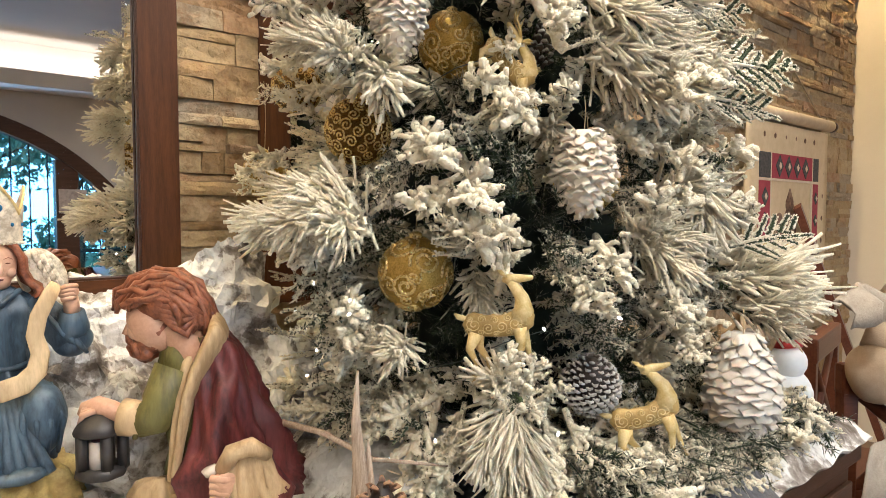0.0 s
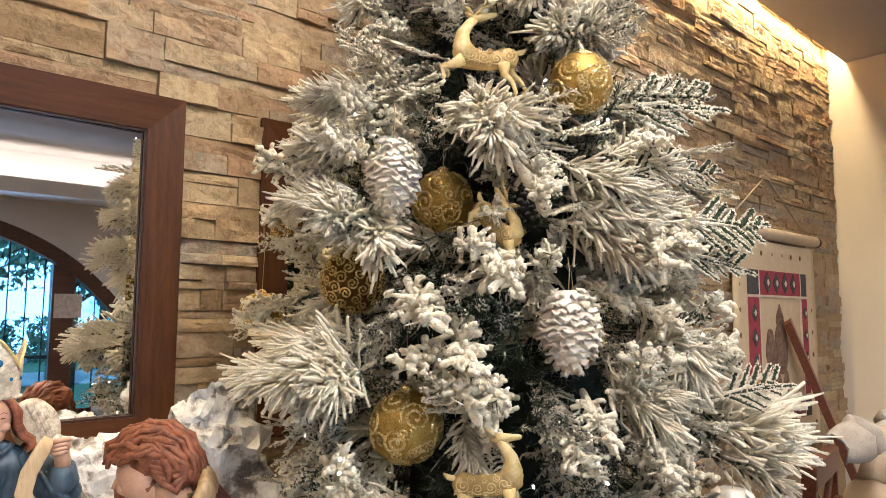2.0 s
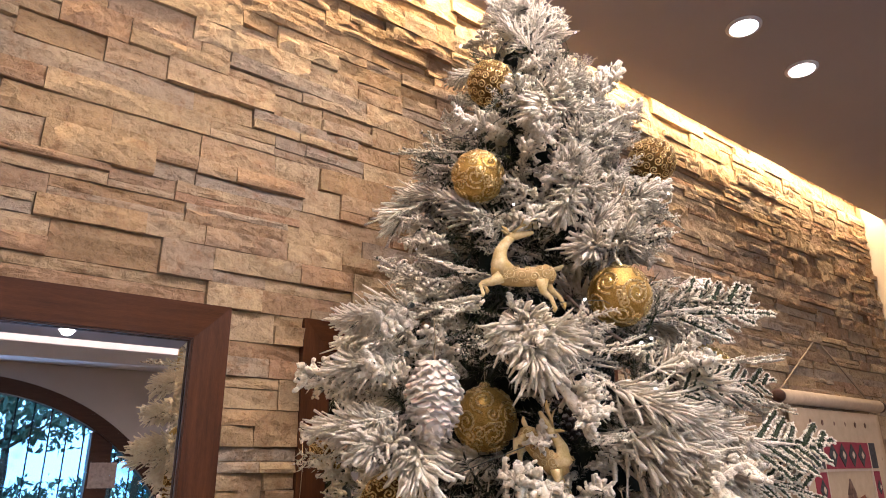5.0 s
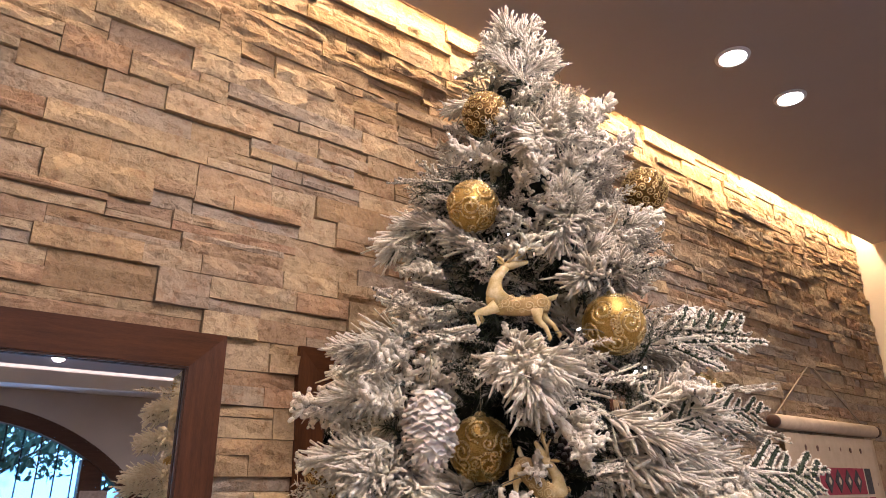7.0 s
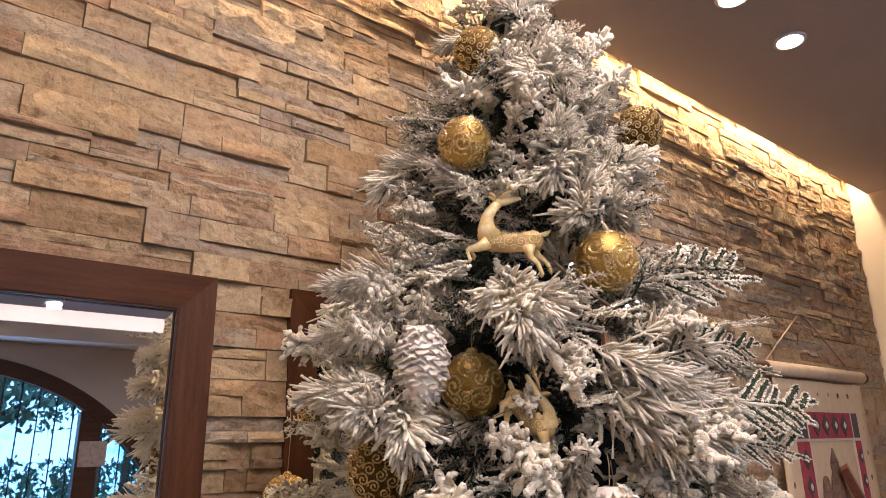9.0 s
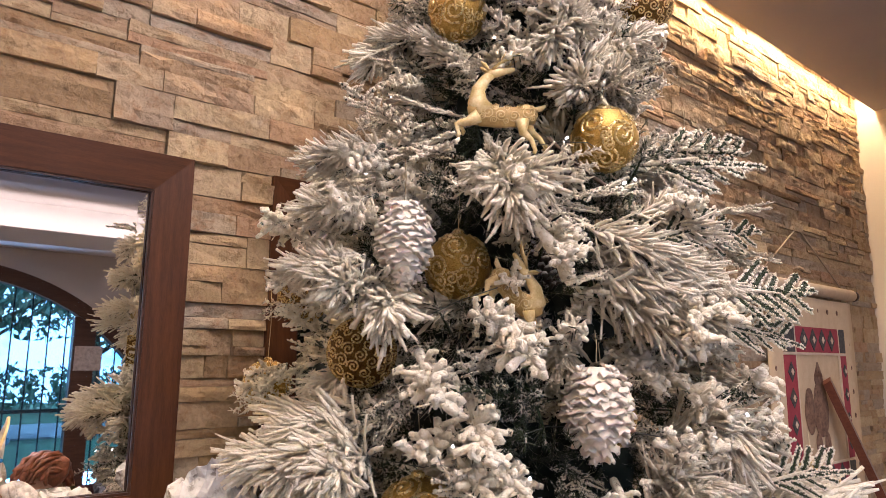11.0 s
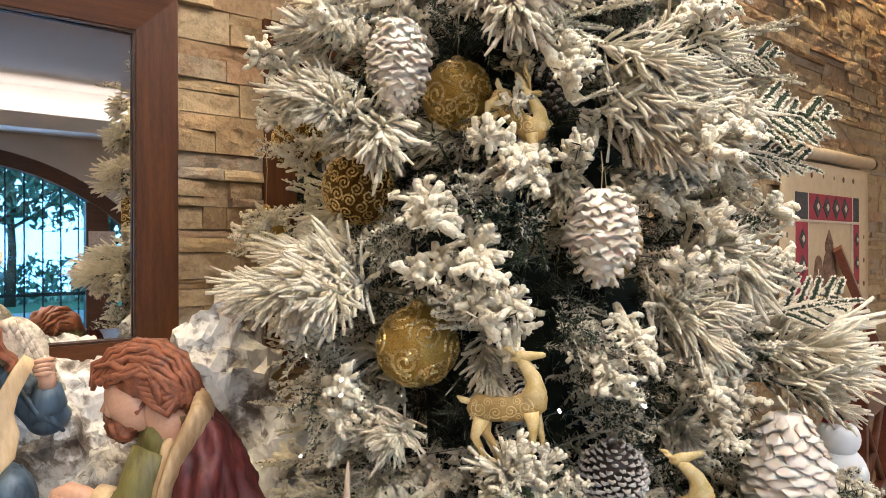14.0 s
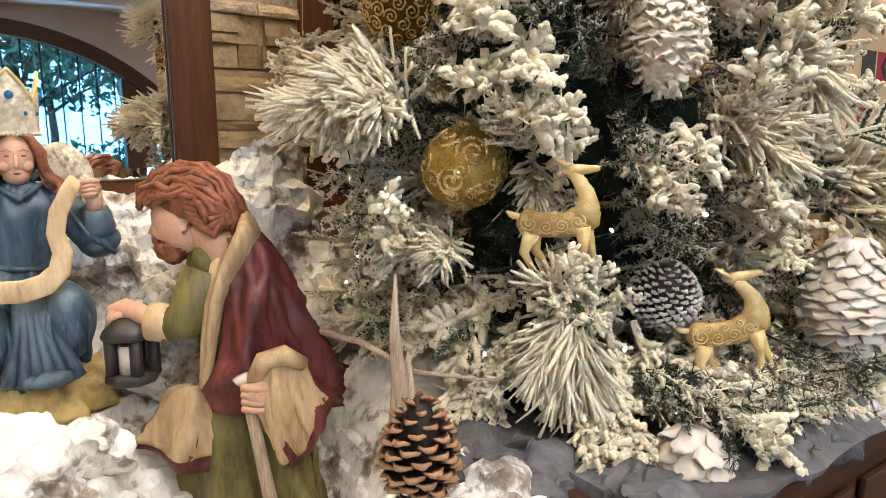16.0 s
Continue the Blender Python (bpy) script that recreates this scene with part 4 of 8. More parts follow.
def flocked_clump_mesh(rng):
    """A heavily flocked twig: stubby lumpy fingers like coral; about 0.11 m long."""
    b = Build()
    up = Vector((0, 1, 0))
    b.tube(curved((0, 0, -0.02), (0, 0, 1), 0.12, Vector((0.1, 0.1, 0)), 5), [0.006, 0.0065, 0.006, 0.006, 0.005, 0.003], 6, 0.85)
    for k in range(22):
        z = 0.0 + 0.10 * rng.random()
        a = rng.uniform(0, 2 * math.pi)
        d = Vector((math.cos(a), 0.75 * math.sin(a) + 0.2, rng.uniform(0.3, 1.0))).normalized()
        ln = rng.uniform(0.018, 0.038) * (1.1 - 4 * (z - 0.03) if z > 0.03 else 1.1)
        r = rng.uniform(0.0036, 0.0056)
        u = 0.92 + 0.28 * d.y + rng.uniform(-0.12, 0.1)
        pts = curved((0, 0, z), d, max(ln, 0.015), Vector((rng.gauss(0, 0.4), rng.gauss(0, 0.4), rng.gauss(0.2, 0.3))), 4)
        b.tube(pts, [r * rng.uniform(0.65, 1.3) for _ in range(4)] + [r * 0.85], 5, u)
        for _ in range(3):
            p = pts[rng.randrange(1, 5)]
            q = Vector((rng.gauss(0, 1), rng.gauss(0, 1), rng.gauss(0.3, 1))).normalized()
            rr = rng.uniform(0.0020, 0.0034)
            b.tube([p, p + q * 0.005, p + q * rng.uniform(0.007, 0.011)], [rr, rr * 1.45, rr * 0.9], 4, u + rng.uniform(-0.15, 0.1))
    for _ in range(18):
        z = rng.uniform(-0.01, 0.10)
        q = Vector((rng.gauss(0, 1), rng.gauss(0, 1), rng.uniform(0, 1))).normalized()
        b.spike((0, 0, z), Vector((0, 0, z)) + q * rng.uniform(0.015, 0.028), 0.0012, rng.uniform(0.1, 0.75))
    return b.mesh("flocked_clump", [FLOCK])


def green_sprig_mesh(rng, u):
    """A bottle-brush of thin dark green needles; about 0.15 m long."""
    b = Build()
    stems = [((0, 0, -0.02), (0, 0, 1), 0.15)] + [((0, 0, 0.02 + 0.02 * k), (math.cos(k * 2.4), math.sin(k * 2.4), 0.9), 0.07) for k in range(5)]
    for a, d, ln in stems:
        pts = curved(a, d, ln, Vector((rng.gauss(0, 0.3), rng.gauss(0, 0.3), 0)), 3)
        b.tube(pts, [0.0022, 0.002, 0.0016, 0.001], 5, 0.0)
        dd = (pts[-1] - pts[0]).normalized()
        for _ in range(int(ln * 620)):
            p = pts[0].lerp(pts[-1], rng.random())
            q = (Vector((rng.gauss(0, 1), rng.gauss(0, 1), rng.gauss(0, 1))).normalized() + dd * 0.7).normalized()
            b.spine(p, p + q * rng.uniform(0.014, 0.028), 0.0010, u + rng.uniform(-0.2, 0.2))
    return b.mesh("green_sprig", [FLOCK])


def frosted_sprig_mesh(rng, u):
    """A bushy spruce tip: twigs in all directions, close-set short needles with a light dusting; about 0.15 m long."""
    b = Build()
    stems = [((0, 0, -0.02), (0, 0, 1), 0.165)]
    for k in range(13):
        a = k * 2.4 + rng.uniform(-0.3, 0.3)
        stems.append(((0, 0, 0.005 + 0.0095 * k), (math.cos(a), math.sin(a) * 0.8, rng.uniform(0.6, 1.2)), rng.uniform(0.035, 0.065) * (1.1 - 0.04 * k)))
    for a, d, ln in stems:
        pts = curved(a, d, ln, Vector((rng.gauss(0, 0.3), rng.gauss(0, 0.3), 0)), 3)
        b.tube(pts, [0.0018, 0.0016, 0.0014, 0.0008], 4, u + 0.15)
        dd = (pts[-1] - pts[0]).normalized()
        for _ in range(int(ln * 540)):
            s = rng.random()
            p = pts[0].lerp(pts[-1], s)
            q = (Vector((rng.gauss(0, 1), rng.gauss(0, 1), rng.gauss(0, 1))).normalized() + dd * 0.85).normalized()
            b.spine(p, p + q * rng.uniform(0.008, 0.014), rng.uniform(0.0014, 0.0025), u + rng.uniform(-0.3, 0.3))
    return b.mesh("frosted_sprig", [FLOCK])


trng = random.Random(12)
TUFTS = {
    "needle_tuft": [needle_tuft_mesh(trng, 0.94) for _ in range(5)],
    "fir_sprig": [fir_sprig_mesh(trng, 0.42) for _ in range(2)] + [fir_sprig_mesh(trng, 0.66, 0.012, 0.0024) for _ in range(3)] + [fir_sprig_mesh(trng, 0.90, 0.012, 0.0027) for _ in range(2)],
    "fir_spray": [fir_spray_mesh(trng) for _ in range(3)],
    "flocked_clump": [flocked_clump_mesh(trng) for _ in range(6)],
    "frosted_sprig": [frosted_sprig_mesh(trng, q) for q in (0.15, 0.38, 0.58, 0.80)],
    "green_sprig": [green_sprig_mesh(trng, -0.15) for _ in range(3)] + [green_sprig_mesh(trng, 0.15) for _ in range(2)],
}
SIZE = {"needle_tuft": 0.150, "fir_spray": 0.195, "fir_sprig": 0.165, "flocked_clump": 0.105, "frosted_sprig": 0.150, "green_sprig": 0.145}

tree = thing("christmas_tree", "artificial christmas tree thickly flocked with white snow, standing on the sideboard", "christmas tree", at=TREE)
inv_tree = Matrix.Translation(-TREE)
tk = Build()
tk.tube([(0, 0, 0.94), (0.004, 0, 1.5), (-0.003, 0.003, 2.1), (0, 0, 2.62)], [0.028, 0.024, 0.016, 0.006], 10)
part("trunk", tk.mesh("trunk", [BARK]), tree, "brown trunk pole")
# added solid cone: the shade deep between the branches is put into its colour
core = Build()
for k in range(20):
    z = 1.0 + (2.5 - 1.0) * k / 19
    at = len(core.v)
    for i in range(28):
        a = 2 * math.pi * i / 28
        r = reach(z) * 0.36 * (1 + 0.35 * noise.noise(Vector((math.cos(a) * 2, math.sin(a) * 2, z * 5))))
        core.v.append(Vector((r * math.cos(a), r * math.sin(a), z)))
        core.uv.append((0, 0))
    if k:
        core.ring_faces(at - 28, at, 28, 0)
part("inner_foliage", core.mesh("inner_foliage", [DARK_GREEN]), tree, "dark cone added for the shaded depth between the branches")


ORNAMENTS = [(0.640, 0.800, 1.262, 0.056), (0.640, 0.955, 1.494, 0.056), (0.745, 0.835, 1.633, 0.054), (0.905, 0.655, 1.838, 0.053), (0.755, 0.850, 2.093, 0.050), (1.150, 0.720, 2.190, 0.050),
             (0.830, 0.885, 2.345, 0.050), (1.165, 0.660, 1.745, 0.012), (0.650, 1.185, 1.600, 0.03), (0.625, 1.275, 1.435, 0.03), (0.625, 0.822, 1.650, 0.065), (0.792, 0.590, 1.385, 0.07),
             (1.015, 0.465, 1.105, 0.09), (0.660, 0.648, 1.205, 0.045), (0.690, 0.625, 1.250, 0.035), (0.842, 0.528, 1.07, 0.075), (0.765, 0.735, 1.868, 0.065), (0.800, 0.590, 1.105, 0.055), (0.445, 0.62, 0.985, 0.06), (0.50, 0.75, 1.05, 0.03),
             (0.815, 0.550, 1.150, 0.045), (0.700, 0.615, 1.210, 0.055), (0.715, 0.725, 1.650, 0.02), (0.724, 0.690, 1.576, 0.040)]


def in_the_way(base, tip, room):
    """Whether a tuft would cover a hanging ornament: the tree was dressed with its branches parted round them."""
    for ox, oy, oz, r in ORNAMENTS:
        c = Vector((ox, oy, oz))
        out = (Vector((ox - TREE.x, oy - TREE.y, 0)).normalized() * 0.4 - AWAY).normalized()
        for s in (0.35, 0.7, 1.0):
            q = base.lerp(tip, s) - c
            along = q.dot(out)
            if along > 0.0 and (q - out * along).length < r + room:
                return True
    return False


def tuft(kind, base, tip, turn=None, room=0.012):
    """Place one tuft of a kind with its root at base and its end at tip; sprigs lie flat."""
    base, tip = Vector(base), Vector(tip)
    if in_the_way(base, tip, room):
        return None
    z = (tip - base).normalized()
    up = UP if abs(z.z) < 0.9 else Vector((base.x - TREE.x, base.y - TREE.y, 0)).normalized()
    x = up.cross(z).normalized()
    y = z.cross(x)
    m = Matrix((x, y, z)).transposed().to_4x4()
    m.translation = base
    s = (tip - base).length / SIZE[kind]
    roll = trng.uniform(-25, 25) if turn is None else turn
    m = m @ Matrix.Rotation(radians(roll), 4, "Z") @ Matrix.Scale(s, 4)
    me = trng.choice(TUFTS[kind])
    ob = part(kind, me, tree, "", inv_tree @ m)
    return ob


tuft("needle_tuft", (0.621, 0.987, 1.341), (0.474, 1.106, 1.319))
tuft("needle_tuft", (0.624, 0.950, 1.382), (0.508, 1.100, 1.393))
tuft("needle_tuft", (0.880, 0.584, 1.336), (0.872, 0.451, 1.244))
tuft("needle_tuft", (0.906, 0.581, 1.335), (0.803, 0.486, 1.398))
tuft("needle_tuft", (0.906, 0.581, 1.335), (0.887, 0.452, 1.306))
tuft("needle_tuft", (0.823, 0.633, 1.582), (0.944, 0.487, 1.567))
tuft("needle_tuft", (0.837, 0.628, 1.601), (0.877, 0.484, 1.495))
tuft("needle_tuft", (0.830, 0.634, 1.626), (0.908, 0.494, 1.619))
tuft("fir_sprig", (1.109, 0.592, 1.589), (1.118, 0.445, 1.577))
tuft("fir_sprig", (1.104, 0.619, 1.513), (1.123, 0.490, 1.516))
tuft("needle_tuft", (0.734, 0.680, 1.097), (0.664, 0.636, 0.966))
tuft("needle_tuft", (0.726, 0.685, 1.089), (0.608, 0.614, 1.146))
tuft("flocked_clump", (0.724, 0.660, 1.095), (0.638, 0.597, 1.152))
tuft("needle_tuft", (1.116, 0.537, 1.198), (1.129, 0.374, 1.222))
tuft("needle_tuft", (1.123, 0.551, 1.236), (1.130, 0.384, 1.265))
tuft("fir_sprig", (1.123, 0.552, 1.229), (1.129, 0.469, 1.284))
tuft("needle_tuft", (0.632, 0.892, 1.608), (0.556, 0.752, 1.505))
tuft("needle_tuft", (0.639, 0.985, 1.643), (0.538, 0.852, 1.553))
tuft("flocked_clump", (0.650, 1.061, 1.715), (0.512, 1.080, 1.719))
tuft("flocked_clump", (0.684, 1.057, 1.737), (0.585, 1.067, 1.770))
tuft("flocked_clump", (0.671, 0.726, 1.428), (0.608, 0.625, 1.360))
tuft("flocked_clump", (0.641, 0.795, 1.481), (0.581, 0.684, 1.421))
tuft("flocked_clump", (0.710, 0.695, 1.543), (0.663, 0.592, 1.460))
tuft("flocked_clump", (0.769, 0.638, 1.510), (0.716, 0.564, 1.525))
tuft("flocked_clump", (0.653, 0.731, 1.353), (0.607, 0.624, 1.308))
tuft("flocked_clump", (0.681, 0.688, 1.345), (0.635, 0.590, 1.316))
tuft("flocked_clump", (0.685, 0.730, 1.545), (0.634, 0.641, 1.533))
tuft("flocked_clump", (0.675, 0.755, 1.023), (0.601, 0.734, 0.977))
tuft("flocked_clump", (0.648, 0.777, 1.076), (0.595, 0.780, 0.948))
tuft("flocked_clump", (0.792, 0.640, 0.991), (0.759, 0.572, 0.959))
tuft("flocked_clump", (0.943, 0.552, 1.194), (0.861, 0.476, 1.131))
tuft("flocked_clump", (0.838, 0.574, 1.253), (0.780, 0.489, 1.180))
tuft("needle_tuft", (0.721, 1.043, 1.844), (0.563, 1.077, 1.745))
tuft("needle_tuft", (0.723, 1.041, 1.869), (0.572, 1.066, 1.798))
tuft("needle_tuft", (0.752, 0.732, 1.783), (0.663, 0.620, 1.658))
tuft("needle_tuft", (0.763, 0.746, 1.799), (0.639, 0.698, 1.722))
tuft("needle_tuft", (0.763, 0.746, 1.799), (0.721, 0.595, 1.700))
tuft("needle_tuft", (0.983, 0.692, 1.949), (0.882, 0.615, 1.950))
tuft("needle_tuft", (0.952, 0.689, 1.942), (0.778, 0.649, 1.907))
tuft("needle_tuft", (0.997, 0.709, 1.949), (0.988, 0.612, 1.972))
tuft("needle_tuft", (0.890, 0.727, 2.053), (0.837, 0.646, 2.078))
tuft("needle_tuft", (0.881, 0.717, 2.060), (0.863, 0.630, 2.014))
tuft("needle_tuft", (0.880, 0.712, 2.057), (0.769, 0.668, 1.951))
tuft("needle_tuft", (0.786, 1.011, 2.121), (0.642, 1.069, 2.012))
tuft("needle_tuft", (0.759, 0.954, 2.084), (0.685, 1.054, 2.099))
tuft("needle_tuft", (0.878, 0.751, 2.269), (0.759, 0.719, 2.152))
tuft("needle_tuft", (0.868, 0.787, 2.288), (0.893, 0.699, 2.327))
tuft("needle_tuft", (0.882, 0.742, 2.241), (0.893, 0.655, 2.192))
tuft("fir_sprig", (1.038, 0.686, 1.856), (1.107, 0.505, 1.831))
tuft("fir_sprig", (1.038, 0.686, 1.856), (1.021, 0.558, 1.779))
tuft("fir_sprig", (0.768, 0.926, 2.179), (0.672, 1.037, 2.194))
tuft("needle_tuft", (0.885, 0.811, 2.453), (0.913, 0.796, 2.548))
tuft("needle_tuft", (0.868, 0.796, 2.397), (0.822, 0.849, 2.493))
tuft("needle_tuft", (0.873, 0.800, 2.415), (0.961, 0.761, 2.489))
tuft("flocked_clump", (0.840, 0.789, 2.340), (0.865, 0.724, 2.356))
tuft("flocked_clump", (0.962, 0.711, 2.203), (1.046, 0.663, 2.262))
tuft("flocked_clump", (0.961, 0.718, 2.249), (1.027, 0.709, 2.373))
tuft("fir_sprig", (1.070, 0.709, 2.081), (1.098, 0.627, 1.995))
tuft("fir_sprig", (0.959, 0.618, 1.676), (1.061, 0.518, 1.664))
tuft("fir_sprig", (0.981, 0.629, 1.707), (0.945, 0.529, 1.729))
tuft("flocked_clump", (0.732, 0.940, 1.977), (0.676, 0.976, 1.975))
tuft("flocked_clump", (0.738, 0.985, 1.930), (0.684, 1.046, 1.923))
tuft("fir_sprig", (0.712, 0.882, 1.827), (0.653, 1.057, 1.856))
tuft("fir_sprig", (0.713, 0.925, 1.844), (0.647, 0.744, 1.792))
tuft("flocked_clump", (0.642, 1.073, 1.687), (0.534, 1.085, 1.702))
tuft("fir_sprig", (0.650, 1.080, 1.584), (0.533, 1.103, 1.598))
tuft("needle_tuft", (0.824, 0.707, 1.860), (0.743, 0.618, 1.773))
tuft("flocked_clump", (0.768, 0.854, 2.213), (0.726, 0.761, 2.124))
tuft("flocked_clump", (0.775, 0.647, 1.642), (0.708, 0.582, 1.604))
tuft("fir_sprig", (0.807, 0.644, 1.601), (0.743, 0.545, 1.588))
tuft("flocked_clump", (0.690, 0.724, 1.561), (0.637, 0.636, 1.531))
tuft("flocked_clump", (0.632, 1.080, 1.529), (0.549, 1.091, 1.566))
tuft("fir_sprig", (0.633, 1.082, 1.478), (0.508, 1.098, 1.432))
tuft("flocked_clump", (0.555, 1.069, 1.462), (0.512, 1.071, 1.419))
tuft("fir_sprig", (0.625, 1.075, 1.124), (0.509, 1.087, 1.156))
tuft("fir_sprig", (0.618, 1.064, 1.043), (0.510, 1.071, 1.050))
tuft("fir_sprig", (0.638, 1.040, 1.172), (0.491, 0.911, 1.215))
tuft("fir_sprig", (0.667, 1.029, 1.083), (0.519, 0.894, 1.083))
tuft("flocked_clump", (1.115, 0.561, 1.441), (1.011, 0.482, 1.448))
tuft("needle_tuft", (1.004, 0.579, 1.438), (0.946, 0.449, 1.312))
tuft("flocked_clump", (1.123, 0.543, 1.353), (1.085, 0.483, 1.367))
tuft("needle_tuft", (0.938, 0.582, 1.380), (0.920, 0.463, 1.417))
tuft("fir_sprig", (1.084, 0.609, 0.971), (1.081, 0.425, 1.017))
tuft("fir_sprig", (1.118, 0.573, 0.932), (1.077, 0.431, 0.971))
tuft("needle_tuft", (0.874, 0.627, 0.984), (0.808, 0.539, 0.957))
tuft("fir_sprig", (0.755, 0.643, 1.169), (0.704, 0.515, 1.207))
tuft("fir_sprig", (0.778, 0.621, 1.219), (0.729, 0.498, 1.222))
tuft("fir_sprig", (0.638, 0.865, 1.115), (0.517, 0.767, 1.180))
tuft("flocked_clump", (0.566, 0.919, 1.190), (0.515, 0.792, 1.219))
tuft("flocked_clump", (0.722, 0.759, 1.770), (0.693, 0.640, 1.718))
tuft("flocked_clump", (0.674, 0.806, 0.937), (0.596, 0.770, 0.894))
tuft("flocked_clump", (0.675, 0.769, 0.990), (0.606, 0.733, 0.968))
tuft("needle_tuft", (0.724, 0.689, 1.089), (0.641, 0.643, 0.996))
tuft("needle_tuft", (0.720, 0.695, 1.080), (0.675, 0.601, 1.009))
tuft("flocked_clump", (0.774, 0.668, 0.949), (0.711, 0.612, 0.915))
tuft("flocked_clump", (0.811, 0.641, 0.957), (0.738, 0.589, 0.900))
tuft("flocked_clump", (0.743, 0.692, 0.932), (0.680, 0.640, 0.897))
tuft("flocked_clump", (0.842, 0.627, 0.955), (0.775, 0.567, 0.936))
tuft("fir_sprig", (1.037, 0.637, 0.953), (1.017, 0.514, 0.966))
tuft("fir_sprig", (1.020, 0.632, 0.903), (0.984, 0.515, 0.899))
tuft("fir_sprig", (1.108, 0.572, 0.910), (1.113, 0.464, 0.935))
tuft("fir_sprig", (0.922, 0.625, 0.911), (0.873, 0.522, 0.872))
tuft("fir_sprig", (1.090, 0.522, 0.983), (1.060, 0.426, 0.975))
tuft("flocked_clump", (0.839, 0.630, 0.879), (0.721, 0.600, 0.878))
tuft("flocked_clump", (0.599, 1.077, 0.797), (0.556, 1.083, 0.733))
tuft("flocked_clump", (0.642, 1.070, 0.851), (0.592, 1.078, 0.922))
tuft("fir_sprig", (0.637, 1.087, 1.227), (0.539, 1.103, 1.243))
tuft("fir_sprig", (0.650, 1.037, 1.210), (0.500, 0.965, 1.182))
tuft("fir_sprig", (0.633, 0.939, 1.142), (0.505, 0.868, 1.151))
tuft("fir_sprig", (0.646, 1.068, 1.102), (0.547, 1.078, 1.093))
tuft("fir_sprig", (0.682, 1.050, 1.014), (0.568, 1.058, 1.012))
tuft("fir_sprig", (0.623, 0.892, 1.187), (0.512, 0.818, 1.141))
tuft("fir_sprig", (0.648, 0.895, 1.052), (0.542, 0.806, 1.038))
tuft("fir_sprig", (0.622, 1.055, 0.990), (0.566, 1.098, 0.920))
tuft("fir_sprig", (0.635, 1.027, 1.271), (0.496, 0.884, 1.277))
tuft("flocked_clump", (0.604, 0.895, 1.189), (0.514, 0.820, 1.173))
tuft("flocked_clump", (0.884, 0.565, 1.145), (0.754, 0.514, 1.141))
tuft("fir_sprig", (1.018, 0.594, 1.105), (0.894, 0.461, 1.137))
tuft("fir_sprig", (0.793, 0.611, 1.202), (0.650, 0.555, 1.223))
tuft("needle_tuft", (1.118, 0.499, 1.183), (1.108, 0.397, 1.160))
tuft("fir_spray", (1.010, 0.655, 1.815), (1.205, 0.552, 1.850), 66, -1.0)
tuft("fir_sprig", (1.020, 0.640, 1.800), (1.110, 0.565, 1.775), 66, -1.0)
tuft("fir_spray", (1.010, 0.585, 1.690), (1.130, 0.512, 1.685), 62, -1.0)
tuft("fir_spray", (0.990, 0.530, 1.590), (1.150, 0.440, 1.580), 60, -1.0)
tuft("fir_spray", (1.000, 0.540, 1.540), (1.110, 0.462, 1.520), 60, -1.0)
tuft("fir_spray", (0.880, 0.560, 1.655), (0.960, 0.490, 1.690), 60, -1.0)
tuft("fir_spray", (1.080, 0.520, 1.300), (1.180, 0.440, 1.335), 60, -1.0)
tuft("needle_tuft", (1.110, 0.550, 1.270), (1.275, 0.438, 1.270))
tuft("needle_tuft", (1.120, 0.520, 1.230), (1.290, 0.425, 1.212))
tuft("flocked_clump", (1.210, 0.650, 1.360), (1.322, 0.590, 1.374))
tuft("needle_tuft", (0.570, 0.850, 1.375), (0.415, 0.775, 1.350), None, -0.04)
tuft("needle_tuft", (0.575, 0.880, 1.395), (0.430, 0.850, 1.385), None, -0.04)
tuft("needle_tuft", (0.570, 0.830, 1.350), (0.430, 0.745, 1.330), None, -0.04)
tuft("flocked_clump", (0.560, 0.900, 1.310), (0.465, 0.850, 1.280), None, -0.04)
tuft("needle_tuft", (0.600, 0.880, 1.590), (0.460, 0.800, 1.585), None, -0.04)
tuft("needle_tuft", (0.605, 0.900, 1.610), (0.480, 0.860, 1.630), None, -0.04)
tuft("flocked_clump", (0.610, 0.880, 1.690), (0.500, 0.830, 1.700), None, -0.04)
tuft("flocked_clump", (0.620, 0.880, 1.790), (0.520, 0.830, 1.770), None, -0.04)
tuft("fir_sprig", (0.640, 0.850, 1.850), (0.485, 0.790, 1.868), None, -0.04)
tuft("frosted_sprig", (0.600, 0.900, 1.220), (0.460, 0.830, 1.190), None, -0.04)
tuft("frosted_sprig", (0.600, 0.930, 1.270), (0.470, 0.900, 1.240), None, -0.04)
tuft("flocked_clump", (0.755, 0.720, 1.610), (0.695, 0.665, 1.585), None, -0.08)
tuft("flocked_clump", (0.770, 0.700, 1.545), (0.725, 0.655, 1.510), None, -0.08)
tuft("flocked_clump", (0.740, 0.700, 1.520), (0.700, 0.650, 1.500), None, -0.08)
tuft("flocked_clump", (0.830, 0.660, 1.545), (0.790, 0.610, 1.580), None, -0.08)
tuft("flocked_clump", (0.610, 1.175, 1.450), (0.530, 1.190, 1.425), None, -1.0)
tuft("flocked_clump", (0.600, 1.165, 1.470), (0.535, 1.165, 1.455), None, -1.0)
tuft("frosted_sprig", (0.620, 1.100, 1.400), (0.500, 1.160, 1.405), None, -1.0)
tuft("flocked_clump", (0.640, 1.080, 1.630), (0.545, 1.115, 1.610), None, -1.0)
tuft("frosted_sprig", (0.640, 1.090, 1.590), (0.530, 1.130, 1.570), None, -1.0)
